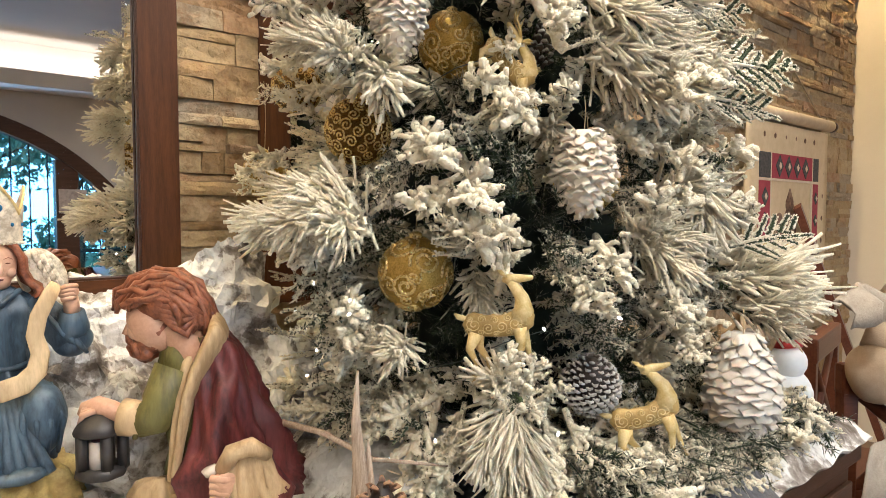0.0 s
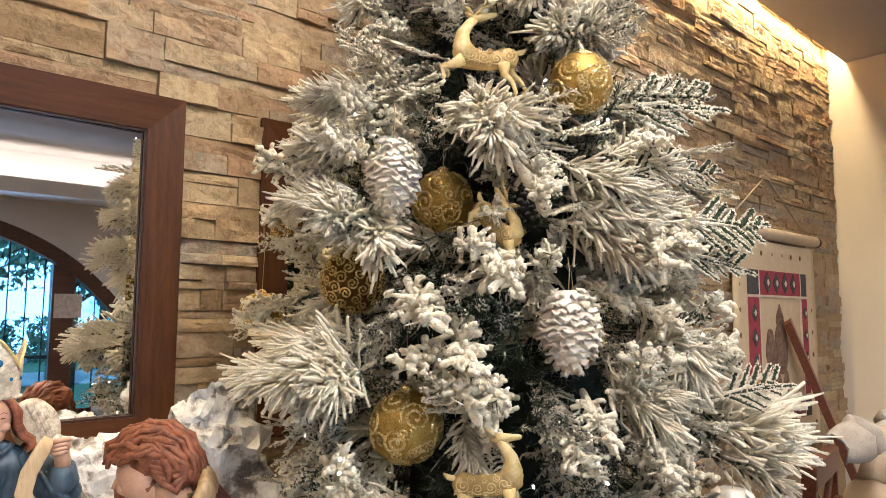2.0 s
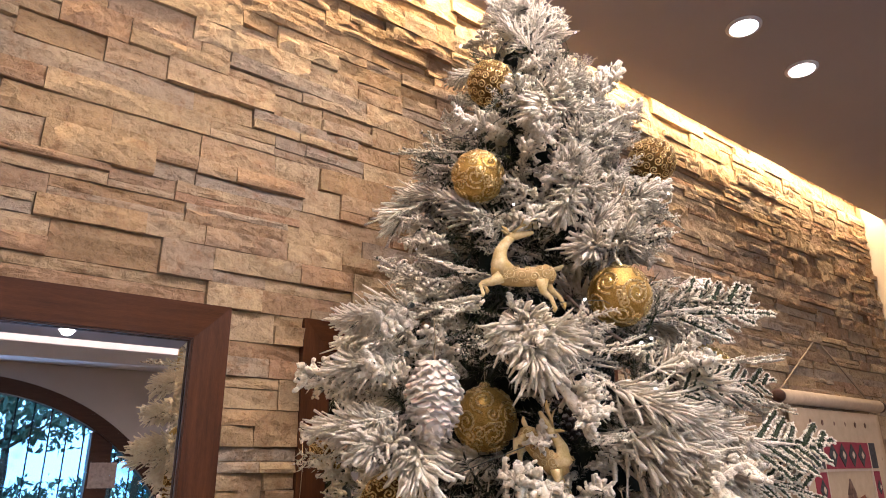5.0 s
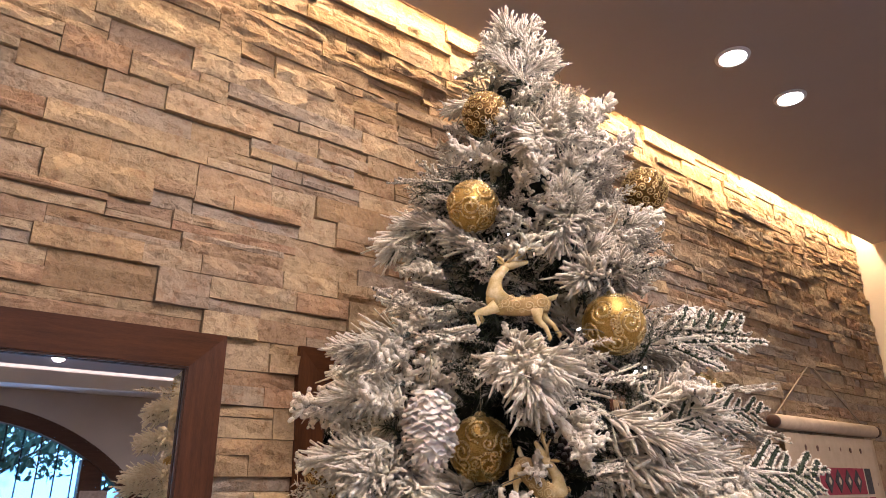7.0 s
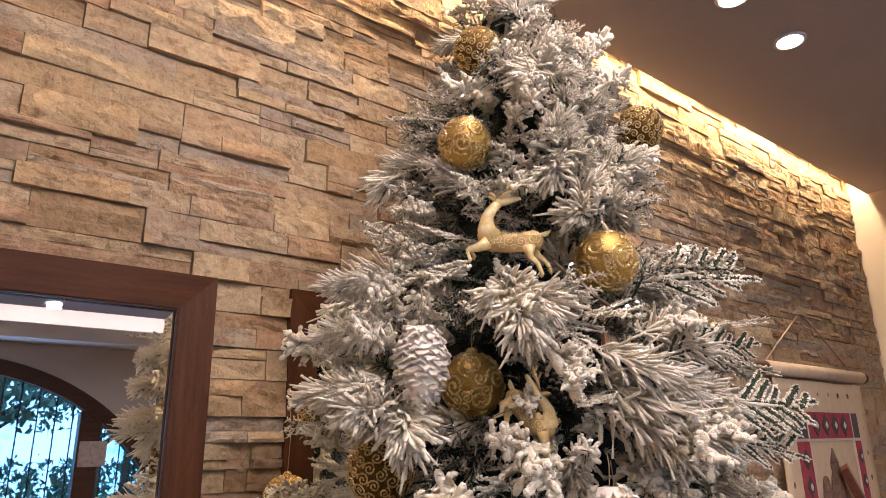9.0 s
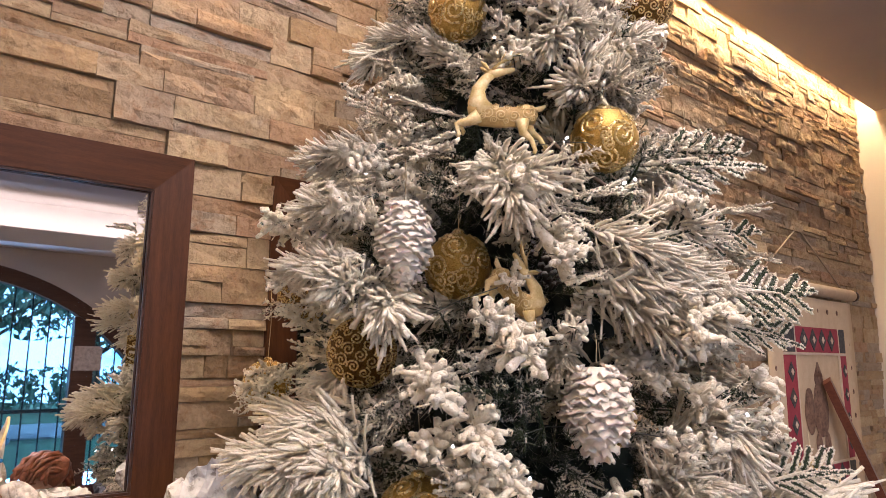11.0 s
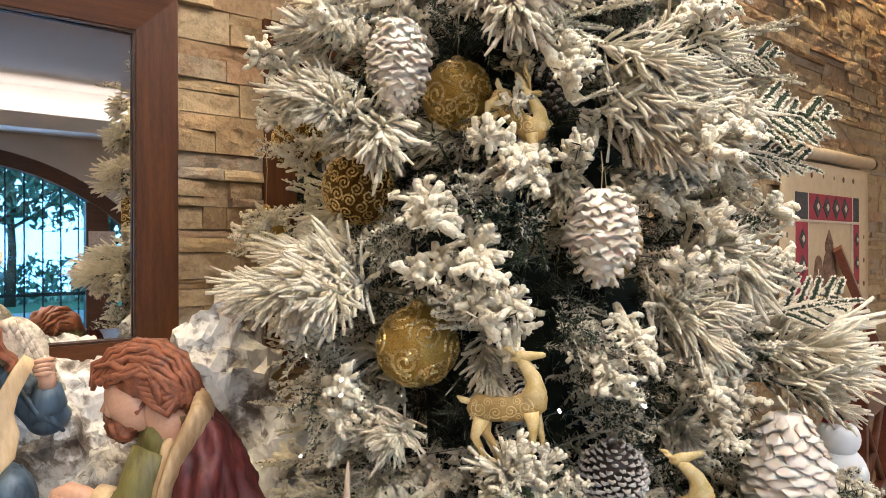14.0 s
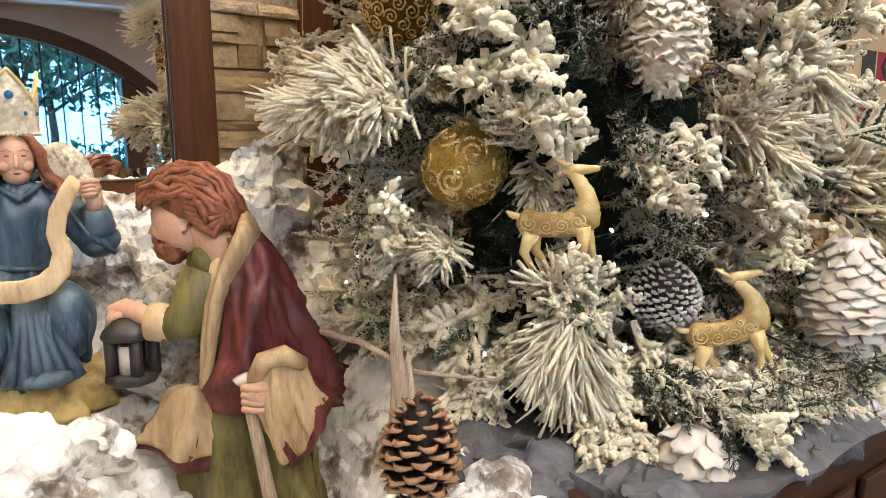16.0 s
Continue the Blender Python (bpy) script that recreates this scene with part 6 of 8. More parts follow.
def deer(at, flip, size, pitch, label, legs="stand", head="up", antlers=False, roll=0):
    """A slender deer figure with openwork scrolls over a darker body; x is forward, z up; about 0.15 high."""
    b = Build()
    b.tube([(-0.058, 0, 0.012), (-0.049, 0, 0.007), (-0.026, 0, 0.001), (0.008, 0, -0.001), (0.032, 0, 0.004), (0.046, 0, 0.012), (0.054, 0, 0.022)], [0.009, 0.0200, 0.0185, 0.0185, 0.0225, 0.0200, 0.010], 18, slot=1, flat=0.62, side=(0, 1, 0))
    neck = {"up": [(0.034, 0, 0.006), (0.044, 0, 0.026), (0.041, 0, 0.046), (0.030, 0, 0.064), (0.022, 0, 0.078)],
            "lying": [(0.034, 0, 0.006), (0.038, 0, 0.026), (0.020, 0, 0.038), (-0.004, 0, 0.043), (-0.020, 0, 0.046)],
            "back": [(0.032, 0, 0.006), (0.045, 0, 0.028), (0.043, 0, 0.050), (0.032, 0, 0.068), (0.020, 0, 0.080)]}[head]
    b.tube(neck, [0.0220, 0.0175, 0.0122, 0.0094, 0.0086], 14, flat=0.68, side=(0, 1, 0))
    e = Vector(neck[-1])
    f = Vector((-1, 0, 0.22)) if head in ("back", "lying") else Vector((1, 0, 0.02))
    b.tube([e - f * 0.013, e - f * 0.004, e + f * 0.010, e + f * 0.024, e + f * 0.036, e + f * 0.040], [0.004, 0.0090, 0.0086, 0.0062, 0.0046, 0.0026], 12, flat=0.72, side=(0, 1, 0))
    for s in (1, -1):
        b.tube([e + Vector((-0.006 * f.x, s * 0.005, 0.004)), e + Vector((-0.014 * f.x, s * 0.010, 0.012)), e + Vector((-0.021 * f.x, s * 0.012, 0.017))], [0.002, 0.0042, 0.001], 6)
        if antlers:
            b.tube([e + Vector((0, s * 0.004, 0.006)), e + Vector((0.014 * f.x, s * 0.011, 0.016)), e + Vector((0.032 * f.x, s * 0.015, 0.022)), e + Vector((0.046 * f.x, s * 0.014, 0.033))], [0.0026, 0.0024, 0.0020, 0.0012], 6)
            for q in (0.014, 0.030):
                b.tube([e + Vector((q * f.x, s * 0.012, 0.012 + 0.3 * q)), e + Vector(((q + 0.008) * f.x, s * 0.016, 0.030 + 0.2 * q))], [0.0018, 0.0010], 5)
    b.tube([(-0.056, 0, 0.014), (-0.068, 0, 0.018), (-0.075, 0, 0.024)], [0.005, 0.0052, 0.0016], 8)
    if legs == "stand":
        limbs = (((-0.040, -0.010), (-0.052, -0.038), (-0.042, -0.060), (-0.048, -0.092)), ((-0.036, -0.010), (-0.034, -0.038), (-0.020, -0.060), (-0.018, -0.096)),
                 ((0.034, -0.004), (0.036, -0.034), (0.032, -0.058), (0.030, -0.088)), ((0.038, -0.002), (0.046, -0.028), (0.050, -0.052), (0.054, -0.084)))
    elif legs == "folded":
        limbs = (((-0.040, -0.004), (-0.050, -0.022), (-0.038, -0.036), (-0.044, -0.050)), ((-0.034, -0.008), (-0.030, -0.028), (-0.018, -0.040), (-0.016, -0.056)),
                 ((0.040, 0.0), (0.058, -0.012), (0.078, -0.024), (0.098, -0.036)), ((0.042, -0.002), (0.060, -0.006), (0.084, -0.010), (0.108, -0.016)))
    else:
        limbs = (((-0.040, -0.004), (-0.052, -0.024), (-0.066, -0.034), (-0.078, -0.052)), ((-0.034, -0.008), (-0.036, -0.030), (-0.050, -0.042), (-0.058, -0.062)),
                 ((0.040, 0.0), (0.060, -0.006), (0.076, -0.008), (0.066, -0.026)), ((0.042, -0.002), (0.062, -0.014), (0.080, -0.018), (0.074, -0.036)))
    for k, l in enumerate(limbs):
        y = 0.008 if k % 2 else -0.008
        b.tube([(p[0], y, p[1]) for p in l] + [(l[-1][0] + 0.004, y, l[-1][1] - 0.004)], [0.0130, 0.0074, 0.0046, 0.0036, 0.0044], 10)
    for s in (1, -1):
        for k, (cx, cz, rr) in enumerate(((-0.040, 0.002, 0.0125), (-0.018, -0.004, 0.0100), (0.003, -0.003, 0.0100), (0.024, 0.001, 0.0120), (-0.028, 0.010, 0.0065), (-0.007, 0.008, 0.0065), (0.013, 0.010, 0.0065), (0.041, 0.022, 0.008), (-0.030, -0.010, 0.006), (-0.006, -0.012, 0.005), (0.014, -0.011, 0.006), (-0.048, -0.008, 0.006), (0.033, -0.006, 0.006), (0.033, 0.014, 0.006), (-0.046, 0.011, 0.005), (0.044, 0.032, 0.005))):
            pts = []
            for i in range(19):
                t = i / 18
                a = 2 * math.pi * 1.7 * t * (1 if k % 2 else -1) + k
                q = rr * (0.15 + 0.85 * t)
                px, pz = cx + q * math.cos(a), cz + q * math.sin(a) * 0.9
                inside = max(0.0, 1 - (pz / 0.0205) ** 2)
                pts.append((1.08 * px, s * (0.0128 * math.sqrt(inside) + 0.0014), 1.12 * pz + 0.003))
            b.tube(pts, [0.0010] * 19, 5)
    ob = tagged(new("deer_figurine", b.mesh("deer_figurine", [CREAM_GOLD, DEER_RECESS])), label, "deer figurine", "deer figurines on the tree")
    x = -RIGHT if flip else RIGHT
    m = Matrix((x, UP.cross(x), UP)).transposed().to_4x4()
    m.translation = at
    ob.matrix_world = m @ Matrix.Rotation(radians(-pitch), 4, "Y") @ Matrix.Rotation(radians(roll), 4, "Z") @ Matrix.Scale(size, 4)
    return ob


# torso colour: shade in the gaps of the openwork is put into it
DEER_RECESS = plain("recess_shade_gold", (0.34, 0.21, 0.06), (0.62, 0.43, 0.16), 50, 0.5, 0.2, 0.3, 300, 0.001)
deer((0.665, 0.646, 1.198), False, 0.82, 3, "cream and gold deer figurine standing on a flocked branch")
deer((0.842, 0.524, 1.062), False, 0.84, 14, "cream and gold deer figurine with raised head by the tree foot", "stand", "up")
deer((0.758, 0.742, 1.866), True, 0.92, 2, "cream and gold leaping deer figurine hung on the tree", "leap", "back", True)
deer((0.726, 0.690, 1.574), False, 0.76, -48, "cream and gold leaping deer figurine hung tilted on the tree", "folded", "lying", True)


# ---- string lights ----
def string_lights():
    rng = random.Random(5)
    ob = thing("string_lights", "string of small white fairy lights wound round the tree", "string lights", at=TREE)
    w = Build()
    turns, steps = 7, 260
    pts = []
    for k in range(steps + 1):
        s = k / steps
        z = 1.02 + 1.5 * s
        a = 2 * math.pi * turns * s
        r = reach(z) * (0.70 + 0.06 * math.sin(9 * a))
        pts.append(Vector((r * math.cos(a), r * math.sin(a), z + 0.02 * math.sin(5 * a))))
    w.tube(pts, [0.0008] * len(pts), 5)
    part("cable", w.mesh("cable", [WIRE]), ob, "thin clear cable")
    g = Build()
    g.blob((0, 0, 0), (0.0020, 0.0020, 0.0032), 0, 8, 6)
    bulb = g.mesh("bulb", [BULB])
    # bulbs pulled out to the tips of the branches
    for q in ((0.525, 0.908, 1.247), (0.513, 0.792, 1.212), (0.520, 0.960, 1.200), (0.654, 0.862, 1.178), (0.540, 0.960, 1.090), (0.560, 0.850, 1.010), (0.624, 0.735, 1.021), (0.811, 0.565, 1.223), (0.731, 0.494, 1.219), (0.700, 0.640, 1.330),
              (0.690, 0.700, 1.215), (0.525, 1.065, 1.049), (0.590, 0.800, 0.985), (0.860, 0.570, 1.745), (0.829, 0.550, 1.663), (0.840, 0.575, 1.737), (0.513, 0.790, 1.232), (0.690, 0.560, 1.060)):
        part("bulb", bulb, ob, "glowing bulb", Matrix.Translation(Vector(q) - TREE) @ Euler((rng.uniform(-1, 1), rng.uniform(-1, 1), 0)).to_matrix().to_4x4())
    for k in range(3, steps, 7):
        p = pts[k]
        out = Vector((p.x, p.y, 0)).normalized()
        part("bulb", bulb, ob, "glowing bulb", Matrix.Translation(p + out * rng.uniform(0.02, 0.07) + UP * rng.uniform(-0.02, 0.02)) @ Euler((rng.uniform(-1, 1), rng.uniform(-1, 1), 0)).to_matrix().to_4x4())


string_lights()


# ---- driftwood ----
def driftwood():
    b = Build()
    b.tube([(0.496, 0.75, 0.90), (0.500, 0.748, 1.00), (0.497, 0.75, 1.07), (0.498, 0.75, 1.142)], [0.014, 0.011, 0.007, 0.002], 8, flat=0.7)
    b.tube([(0.507, 0.742, 0.90), (0.512, 0.74, 0.98), (0.509, 0.745, 1.045)], [0.011, 0.008, 0.002], 8, flat=0.7)
    b.v = [p + Vector((noise.noise(p * 50), noise.noise(p * 50 + Vector((7, 0, 0))), 0)) * 0.005 for p in b.v]
    tagged(new("driftwood", b.mesh("driftwood", [DRIFT])), "pale split driftwood stick standing in the paper landscape", "driftwood")
    s = Build()
    pts = [(0.47, 0.98, 1.03), (0.52, 0.88, 1.02), (0.545, 0.78, 1.00), (0.60, 0.68, 1.005)]
    s.tube(pts, [0.006, 0.005, 0.004, 0.0015], 6)
    tagged(new("bare_twig", s.mesh("bare_twig", [DRIFT])), "thin bare twig lying across the branches", "twig")


driftwood()


# ---- nativity figures ----
def washed(name, low, high, scale, rough, metal, bump, fine, depth, stretch=None):
    """Brushed resin paint with a streaky dark wash over it."""
    m, t, b = nodes_of(name)
    n1 = noise_of(t, scale, 5, 0.65, stretch)
    n2 = noise_of(t, fine, 3, 0.6, stretch)
    n3 = noise_of(t, scale * 0.45, 3, 0.5)
    both = math_of(t, "ADD", math_of(t, "MULTIPLY", n1, 0.75), math_of(t, "MULTIPLY", n2, 0.25))
    tone = ramp(t, both, (0.38, low), (0.55, high), (0.68, tuple(min(1.0, 1.25 * c + 0.02) for c in high)))
    worn = mix_of(t, math_of(t, "MULTIPLY_ADD", n3, 2.2, -0.95, clamp=True), tone, tuple(0.65 * a + 0.35 * c for a, c in zip(low, high)))
    t.links.new(worn, b.inputs["Base Color"])
    t.links.new(math_of(t, "MULTIPLY_ADD", n2, 0.25, rough - 0.12, clamp=True), b.inputs["Roughness"])
    bump_of(t, b, both, bump, depth)
    return m


SKIN = plain("painted_skin", (0.50, 0.27, 0.17), (0.66, 0.40, 0.27), 25, 0.45, 0, 0.2, 200, 0.0008)
HAIR = washed("painted_auburn", (0.115, 0.030, 0.012), (0.30, 0.10, 0.045), 60, 0.45, 0, 0.6, 260, 0.002)
RED = washed("painted_crimson", (0.036, 0.006, 0.007), (0.17, 0.034, 0.032), 30, 0.5, 0, 0.5, 160, 0.003, (1, 1, 0.22))
OLIVE = washed("painted_olive", (0.055, 0.050, 0.012), (0.18, 0.155, 0.045), 30, 0.5, 0, 0.5, 160, 0.003, (1, 1, 0.22))
CREAM = washed("painted_cream", (0.33, 0.21, 0.10), (0.58, 0.42, 0.235), 30, 0.5, 0, 0.5, 160, 0.003, (1, 1, 0.22))
BLUE = washed("painted_blue", (0.008, 0.014, 0.024), (0.066, 0.105, 0.145), 30, 0.45, 0, 0.5, 160, 0.003, (1, 1, 0.22))
IVORY = washed("painted_ivory", (0.36, 0.29, 0.20), (0.72, 0.63, 0.49), 40, 0.5, 0, 0.4, 160, 0.002)
STRAW = washed("painted_straw", (0.30, 0.20, 0.06), (0.58, 0.44, 0.17), 30, 0.6, 0, 0.6, 180, 0.003)
LANTERN = plain("lantern_black", (0.012, 0.010, 0.010), (0.045, 0.038, 0.036), 30, 0.45, 0, 0.4, 160, 0.001)
WAX = plain("painted_candle", (0.62, 0.50, 0.40), (0.78, 0.68, 0.58), 30, 0.5, 0, 0.2, 160, 0.001)
GEM = plain("blue_gem", (0.02, 0.10, 0.22), (0.04, 0.2, 0.4), 30, 0.1, 0, 0.05, 160, 0.0005)


def at_plane(origin, u, z, w=0.0):
    """A place to the right by u, away by w and at height z, from an upright axis."""
    return Vector((origin[0], origin[1], 0)) + RIGHT * u + AWAY * w + UP * z


def sheet(b, rows, slot, thick=0.0035, crumple=0.0065):
    """A cloth through rows of points, with an inner face and hems."""
    n = len(rows[0])
    at = len(b.v)
    for side in (0, 1):
        for k, row in enumerate(rows):
            for i, q in enumerate(row):
                along = row[min(i + 1, n - 1)] - row[max(i - 1, 0)]
                down = rows[min(k + 1, len(rows) - 1)][i] - rows[max(k - 1, 0)][i]
                nor = along.cross(down)
                nor = nor.normalized() if nor.length > 1e-9 else UP
                b.v.append(q - nor * (thick * side - crumple * (0.5 - 2 * abs(noise.noise(Vector((q.x * 30, q.y * 30, q.z * 13)))) - 0.7 * abs(noise.noise(q * 48)))))
                b.uv.append((0.5, 0.5))
    m = n * len(rows)
    for k in range(len(rows) - 1):
        for i in range(n - 1):
            a = at + k * n + i
            b.f.append((a, a + 1, a + n + 1, a + n))
            b.f.append((m + a, m + a + n, m + a + n + 1, m + a + 1))
            b.m += [slot, slot]
    rim = [k * n for k in range(len(rows))] + [(len(rows) - 1) * n + i for i in range(1, n)] + [k * n + n - 1 for k in range(len(rows) - 2, -1, -1)] + list(range(n - 2, 0, -1)) + [0]
    for q, r in zip(rim, rim[1:]):
        b.f.append((at + q, at + r, at + m + r, at + m + q))
        b.m.append(slot)


def ridge(x):
    """A sharp-crested pleat wave between -1 and 1."""
    return 1 - 2 * abs(math.sin(x)) ** 0.8


def bearded_figure():
    """Painted resin figure bowing to one side: olive tunic, crimson cloak with a cream lapel, a lantern held out and a staff."""
    o = (0.362, 1.038)
    P = lambda u, z, w=0.0: at_plane(o, u, z, 0.75 * w)
    mats = [SKIN, HAIR, RED, OLIVE, CREAM, LANTERN, WAX, DRIFT]
    b = Build()
    # tunic, pleated from the belt down
    def tunic(z):
        zs = (0.715, 0.80, 0.90, 0.96, 0.993, 1.05, 1.10, 1.14, 1.165)
        return (float(np.interp(z, zs, (0.045, 0.042, 0.046, 0.040, 0.040, 0.038, 0.038, 0.036, 0.026))), float(np.interp(z, zs, (0.118, 0.102, 0.080, 0.056, 0.046, 0.060, 0.067, 0.056, 0.026))), float(np.interp(z, zs, (0.086, 0.076, 0.064, 0.050, 0.045, 0.050, 0.050, 0.042, 0.026))))
    rows = []
    for k in range(40):
        z = 1.165 - 0.45 * k / 39
        c, rx, ry = tunic(z)
        deep = 0.12 if z < 0.98 else 0.08
        row = []
        for i in range(97):
            a = 2 * math.pi * i / 96
            w = 1 + deep * ridge(3.5 * a + 0.8 * math.sin(2 * a) + 3.0 * (z - 0.9)) + 0.4 * deep * ridge(8 * a + 6 * z) + 0.03 * noise.noise(Vector((math.cos(a) * 3, math.sin(a) * 3, z * 30)))
            row.append(P(c + rx * w * math.cos(a), z, ry * w * math.sin(a)))
        rows.append(row)
    sheet(b, rows, 3)
    # rope belt
    b.tube([P(0.040 + 0.052 * math.cos(k * 0.3142), 0.992 + 0.004 * math.sin(k), 0.051 * math.sin(k * 0.3142)) for k in range(21)], [0.006] * 21, 7, slot=3)
    # cloak from the front edge round the side to the back, with pleats running down from the shoulder
    rows = []
    for k in range(36):
        s = k / 35
        z = 1.168 - 0.236 * s
        left = float(np.interp(z, (0.93, 0.962, 1.06, 1.165), (0.022, 0.016, 0.028, 0.046)))
        right = float(np.interp(z, (0.93, 0.95, 1.015, 1.087, 1.148, 1.168), (0.158, 0.168, 0.147, 0.122, 0.096, 0.072)))
        front = -0.066 - 0.010 * math.sin(math.pi * s) - 0.012 * s
        row = []
        for i in range(73):
            t = i / 72
            a = math.pi * (-0.62 + 1.24 * t)
            mid = left + 0.30 * (right - left)
            amp = (0.005 + 0.014 * s) * (1 if t < 0.85 else 0.5)
            fold = amp * ridge(9.5 * t + 3.2 * s * (1 - t) + 0.7 * noise.noise(Vector((t * 4, s * 3, 1)))) + 0.35 * amp * ridge(23 * t - 5 * s)
            r = 1 + fold / 0.06
            row.append(P(mid + (right - mid) * math.cos(a) * r, z - 0.016 * s * math.sin(math.pi * t) + 0.010 * s * noise.noise(Vector((t * 9, 0, 4))), -front * math.sin(a) * r * (0.55 + 0.45 * min(1.0, s * 3))))
        rows.append(row)
    sheet(b, rows, 2)
    # cream lapel from behind the neck over the shoulder and down the front
    b.tube([P(0.040, 1.165, 0.045), P(0.060, 1.172, 0.012), P(0.066, 1.163, -0.026), P(0.048, 1.125, -0.058), P(0.034, 1.085, -0.070), P(0.024, 1.03, -0.076), P(0.016, 0.98, -0.078), P(0.012, 0.945, -0.076)], [0.024, 0.032, 0.034, 0.024, 0.017, 0.013, 0.011, 0.010], 12, slot=4, flat=0.45, side=AWAY)
    b.tube([P(0.046, 1.168, 0.035), P(0.040, 1.160, -0.010), P(0.026, 1.130, -0.046), P(0.016, 1.08, -0.062), P(0.010, 1.02, -0.070), P(0.004, 0.96, -0.072)], [0.008, 0.009, 0.008, 0.006, 0.005, 0.004], 8, slot=4)
    # lower cream drape with a red lining, flaring to its hem
    for slot, z1, grow in ((2, 0.850, 0.93), (4, 0.866, 1.0)):
        rows = []
        for k in range(18):
            s = k / 17
            z = 0.962 - (0.962 - z1) * s
            c, rx, ry = -0.016 - 0.026 * s, (0.024 * min(1.0, 6 * s) + 0.032 * s ** 0.8) * grow, (0.018 * min(1.0, 6 * s) + 0.020 * s) * grow
            row = []
            for i in range(61):
                a = 2 * math.pi * i / 60
                w = 1 + (0.07 + 0.17 * s) * ridge(3 * a + 0.9 + 0.5 * math.sin(a) + 0.7 * s)
                row.append(P(c + rx * w * math.cos(a), z + 0.012 * s * math.sin(a * 2 + 0.6) - (0.010 if slot == 2 else 0) * s * math.cos(a), -0.050 + ry * w * math.sin(a)))
            rows.append(row)
        sheet(b, rows, slot)
    # arm with the lantern
    b.tube([P(0.004, 1.115, -0.020), P(-0.012, 1.070, -0.045), P(-0.022, 1.052, -0.055), P(-0.042, 1.048, -0.058)], [0.036, 0.032, 0.029, 0.026], 16, slot=3)
    for k in range(4):
        b.tube([P(-0.004 - 0.010 * k, 1.092 - 0.008 * k, -0.055), P(-0.008 - 0.011 * k, 1.062 - 0.006 * k, -0.080), P(-0.018 - 0.009 * k, 1.036 - 0.004 * k, -0.074)], [0.004, 0.006, 0.004], 7, slot=3)
    b.tube([P(-0.036, 1.049, -0.058), P(-0.050, 1.051, -0.060), P(-0.066, 1.053, -0.060), P(-0.069, 1.053, -0.060)], [0.024, 0.027, 0.028, 0.020], 18, slot=4)
    b.tube([P(-0.064, 1.054, -0.060), P(-0.084, 1.064, -0.062), P(-0.104, 1.071, -0.062), P(-0.122, 1.066, -0.062), P(-0.128, 1.056, -0.062)], [0.013, 0.0145, 0.014, 0.010, 0.006], 12, slot=0)
    for k in range(3):
        b.tube([P(-0.100, 1.072 - 0.003 * k, -0.068 - 0.005 * k), P(-0.118, 1.066 - 0.003 * k, -0.074 - 0.004 * k), P(-0.124, 1.050 - 0.002 * k, -0.072 - 0.003 * k)], [0.0050, 0.0052, 0.0040], 8, slot=0)
    # wide turned-back sleeve falling to a point, its red lining, and the hand on the staff
    def sleeve(slot, grow, off):
        rows = []
        for k in range(24):
            t = k / 23
            row = []
            for i in range(49):
                q = i / 48
                tu = float(np.interp(q, (0, 0.25, 0.55, 1), (0.092, 0.100, 0.126, 0.146)))
                tz = float(np.interp(q, (0, 0.25, 0.55, 1), (0.980, 1.006, 1.014, 0.990)))
                bu = float(np.interp(q, (0, 0.3, 0.7, 1), (0.106, 0.124, 0.156, 0.172))) + grow
                bz = float(np.interp(q, (0, 0.3, 0.7, 1), (0.900, 0.862, 0.892, 0.940))) - grow
                wave = 0.010 * ridge(6.5 * q + 1.4 * t) * (0.35 + 0.65 * t) + 0.004 * ridge(15 * q - 2 * t)
                w = -0.108 + 0.060 * q * q - 0.016 * math.sin(math.pi * t) + off
                row.append(P(tu + (bu - tu) * t, tz + (bz - tz) * t + 0.004 * math.sin(9 * q) * t, w - wave))
            rows.append(row)
        sheet(b, rows, slot, 0.004, 0.004)
    sleeve(4, 0.0, 0.0)
    sleeve(2, 0.007, 0.014)
    b.tube([P(0.090, 0.985, -0.104), P(0.106, 1.012, -0.110), P(0.130, 1.018, -0.098), P(0.148, 0.998, -0.066)], [0.012, 0.014, 0.014, 0.010], 12, slot=4)
    b.blob(P(0.094, 0.966, -0.104), (0.021, 0.020, 0.022), 0, 16, 12, 0.10, 60)
    for k in range(4):
        b.tube([P(0.078, 0.979 - 0.0095 * k, -0.108), P(0.080, 0.978 - 0.0095 * k, -0.124), P(0.098, 0.976 - 0.0095 * k, -0.124), P(0.108, 0.974 - 0.0095 * k, -0.112)], [0.0050, 0.0056, 0.0054, 0.0048], 8, slot=0)
    b.tube([P(0.076, 0.980, -0.108), P(0.072, 0.990, -0.110)], [0.009, 0.011], 12, slot=6)
    b.tube([P(0.084, 0.955, -0.112), P(0.090, 0.90, -0.106), P(0.102, 0.81, -0.100), P(0.112, 0.715, -0.096)], [0.009, 0.009, 0.010, 0.010], 9, slot=7)
    # neck, bowed head, beard and hair
    b.tube([P(0.034, 1.135, 0.0), P(0.012, 1.162, -0.002), P(-0.008, 1.185, -0.004)], [0.036, 0.030, 0.027], 16, slot=0)
    tip = Matrix.Rotation(radians(-34), 3, AWAY)
    b.blob(P(-0.036, 1.186, -0.004), (0.036, 0.037, 0.047), 0, 24, 18, matrix=tip)
    b.tube([P(-0.068, 1.196, -0.004), P(-0.076, 1.180, -0.004), P(-0.080, 1.172, -0.004), P(-0.072, 1.168, -0.004)], [0.0040, 0.0050, 0.0062, 0.0040], 9, slot=0)
    b.blob(P(-0.058, 1.176, -0.022), (0.013, 0.012, 0.013), 0, 14, 10)
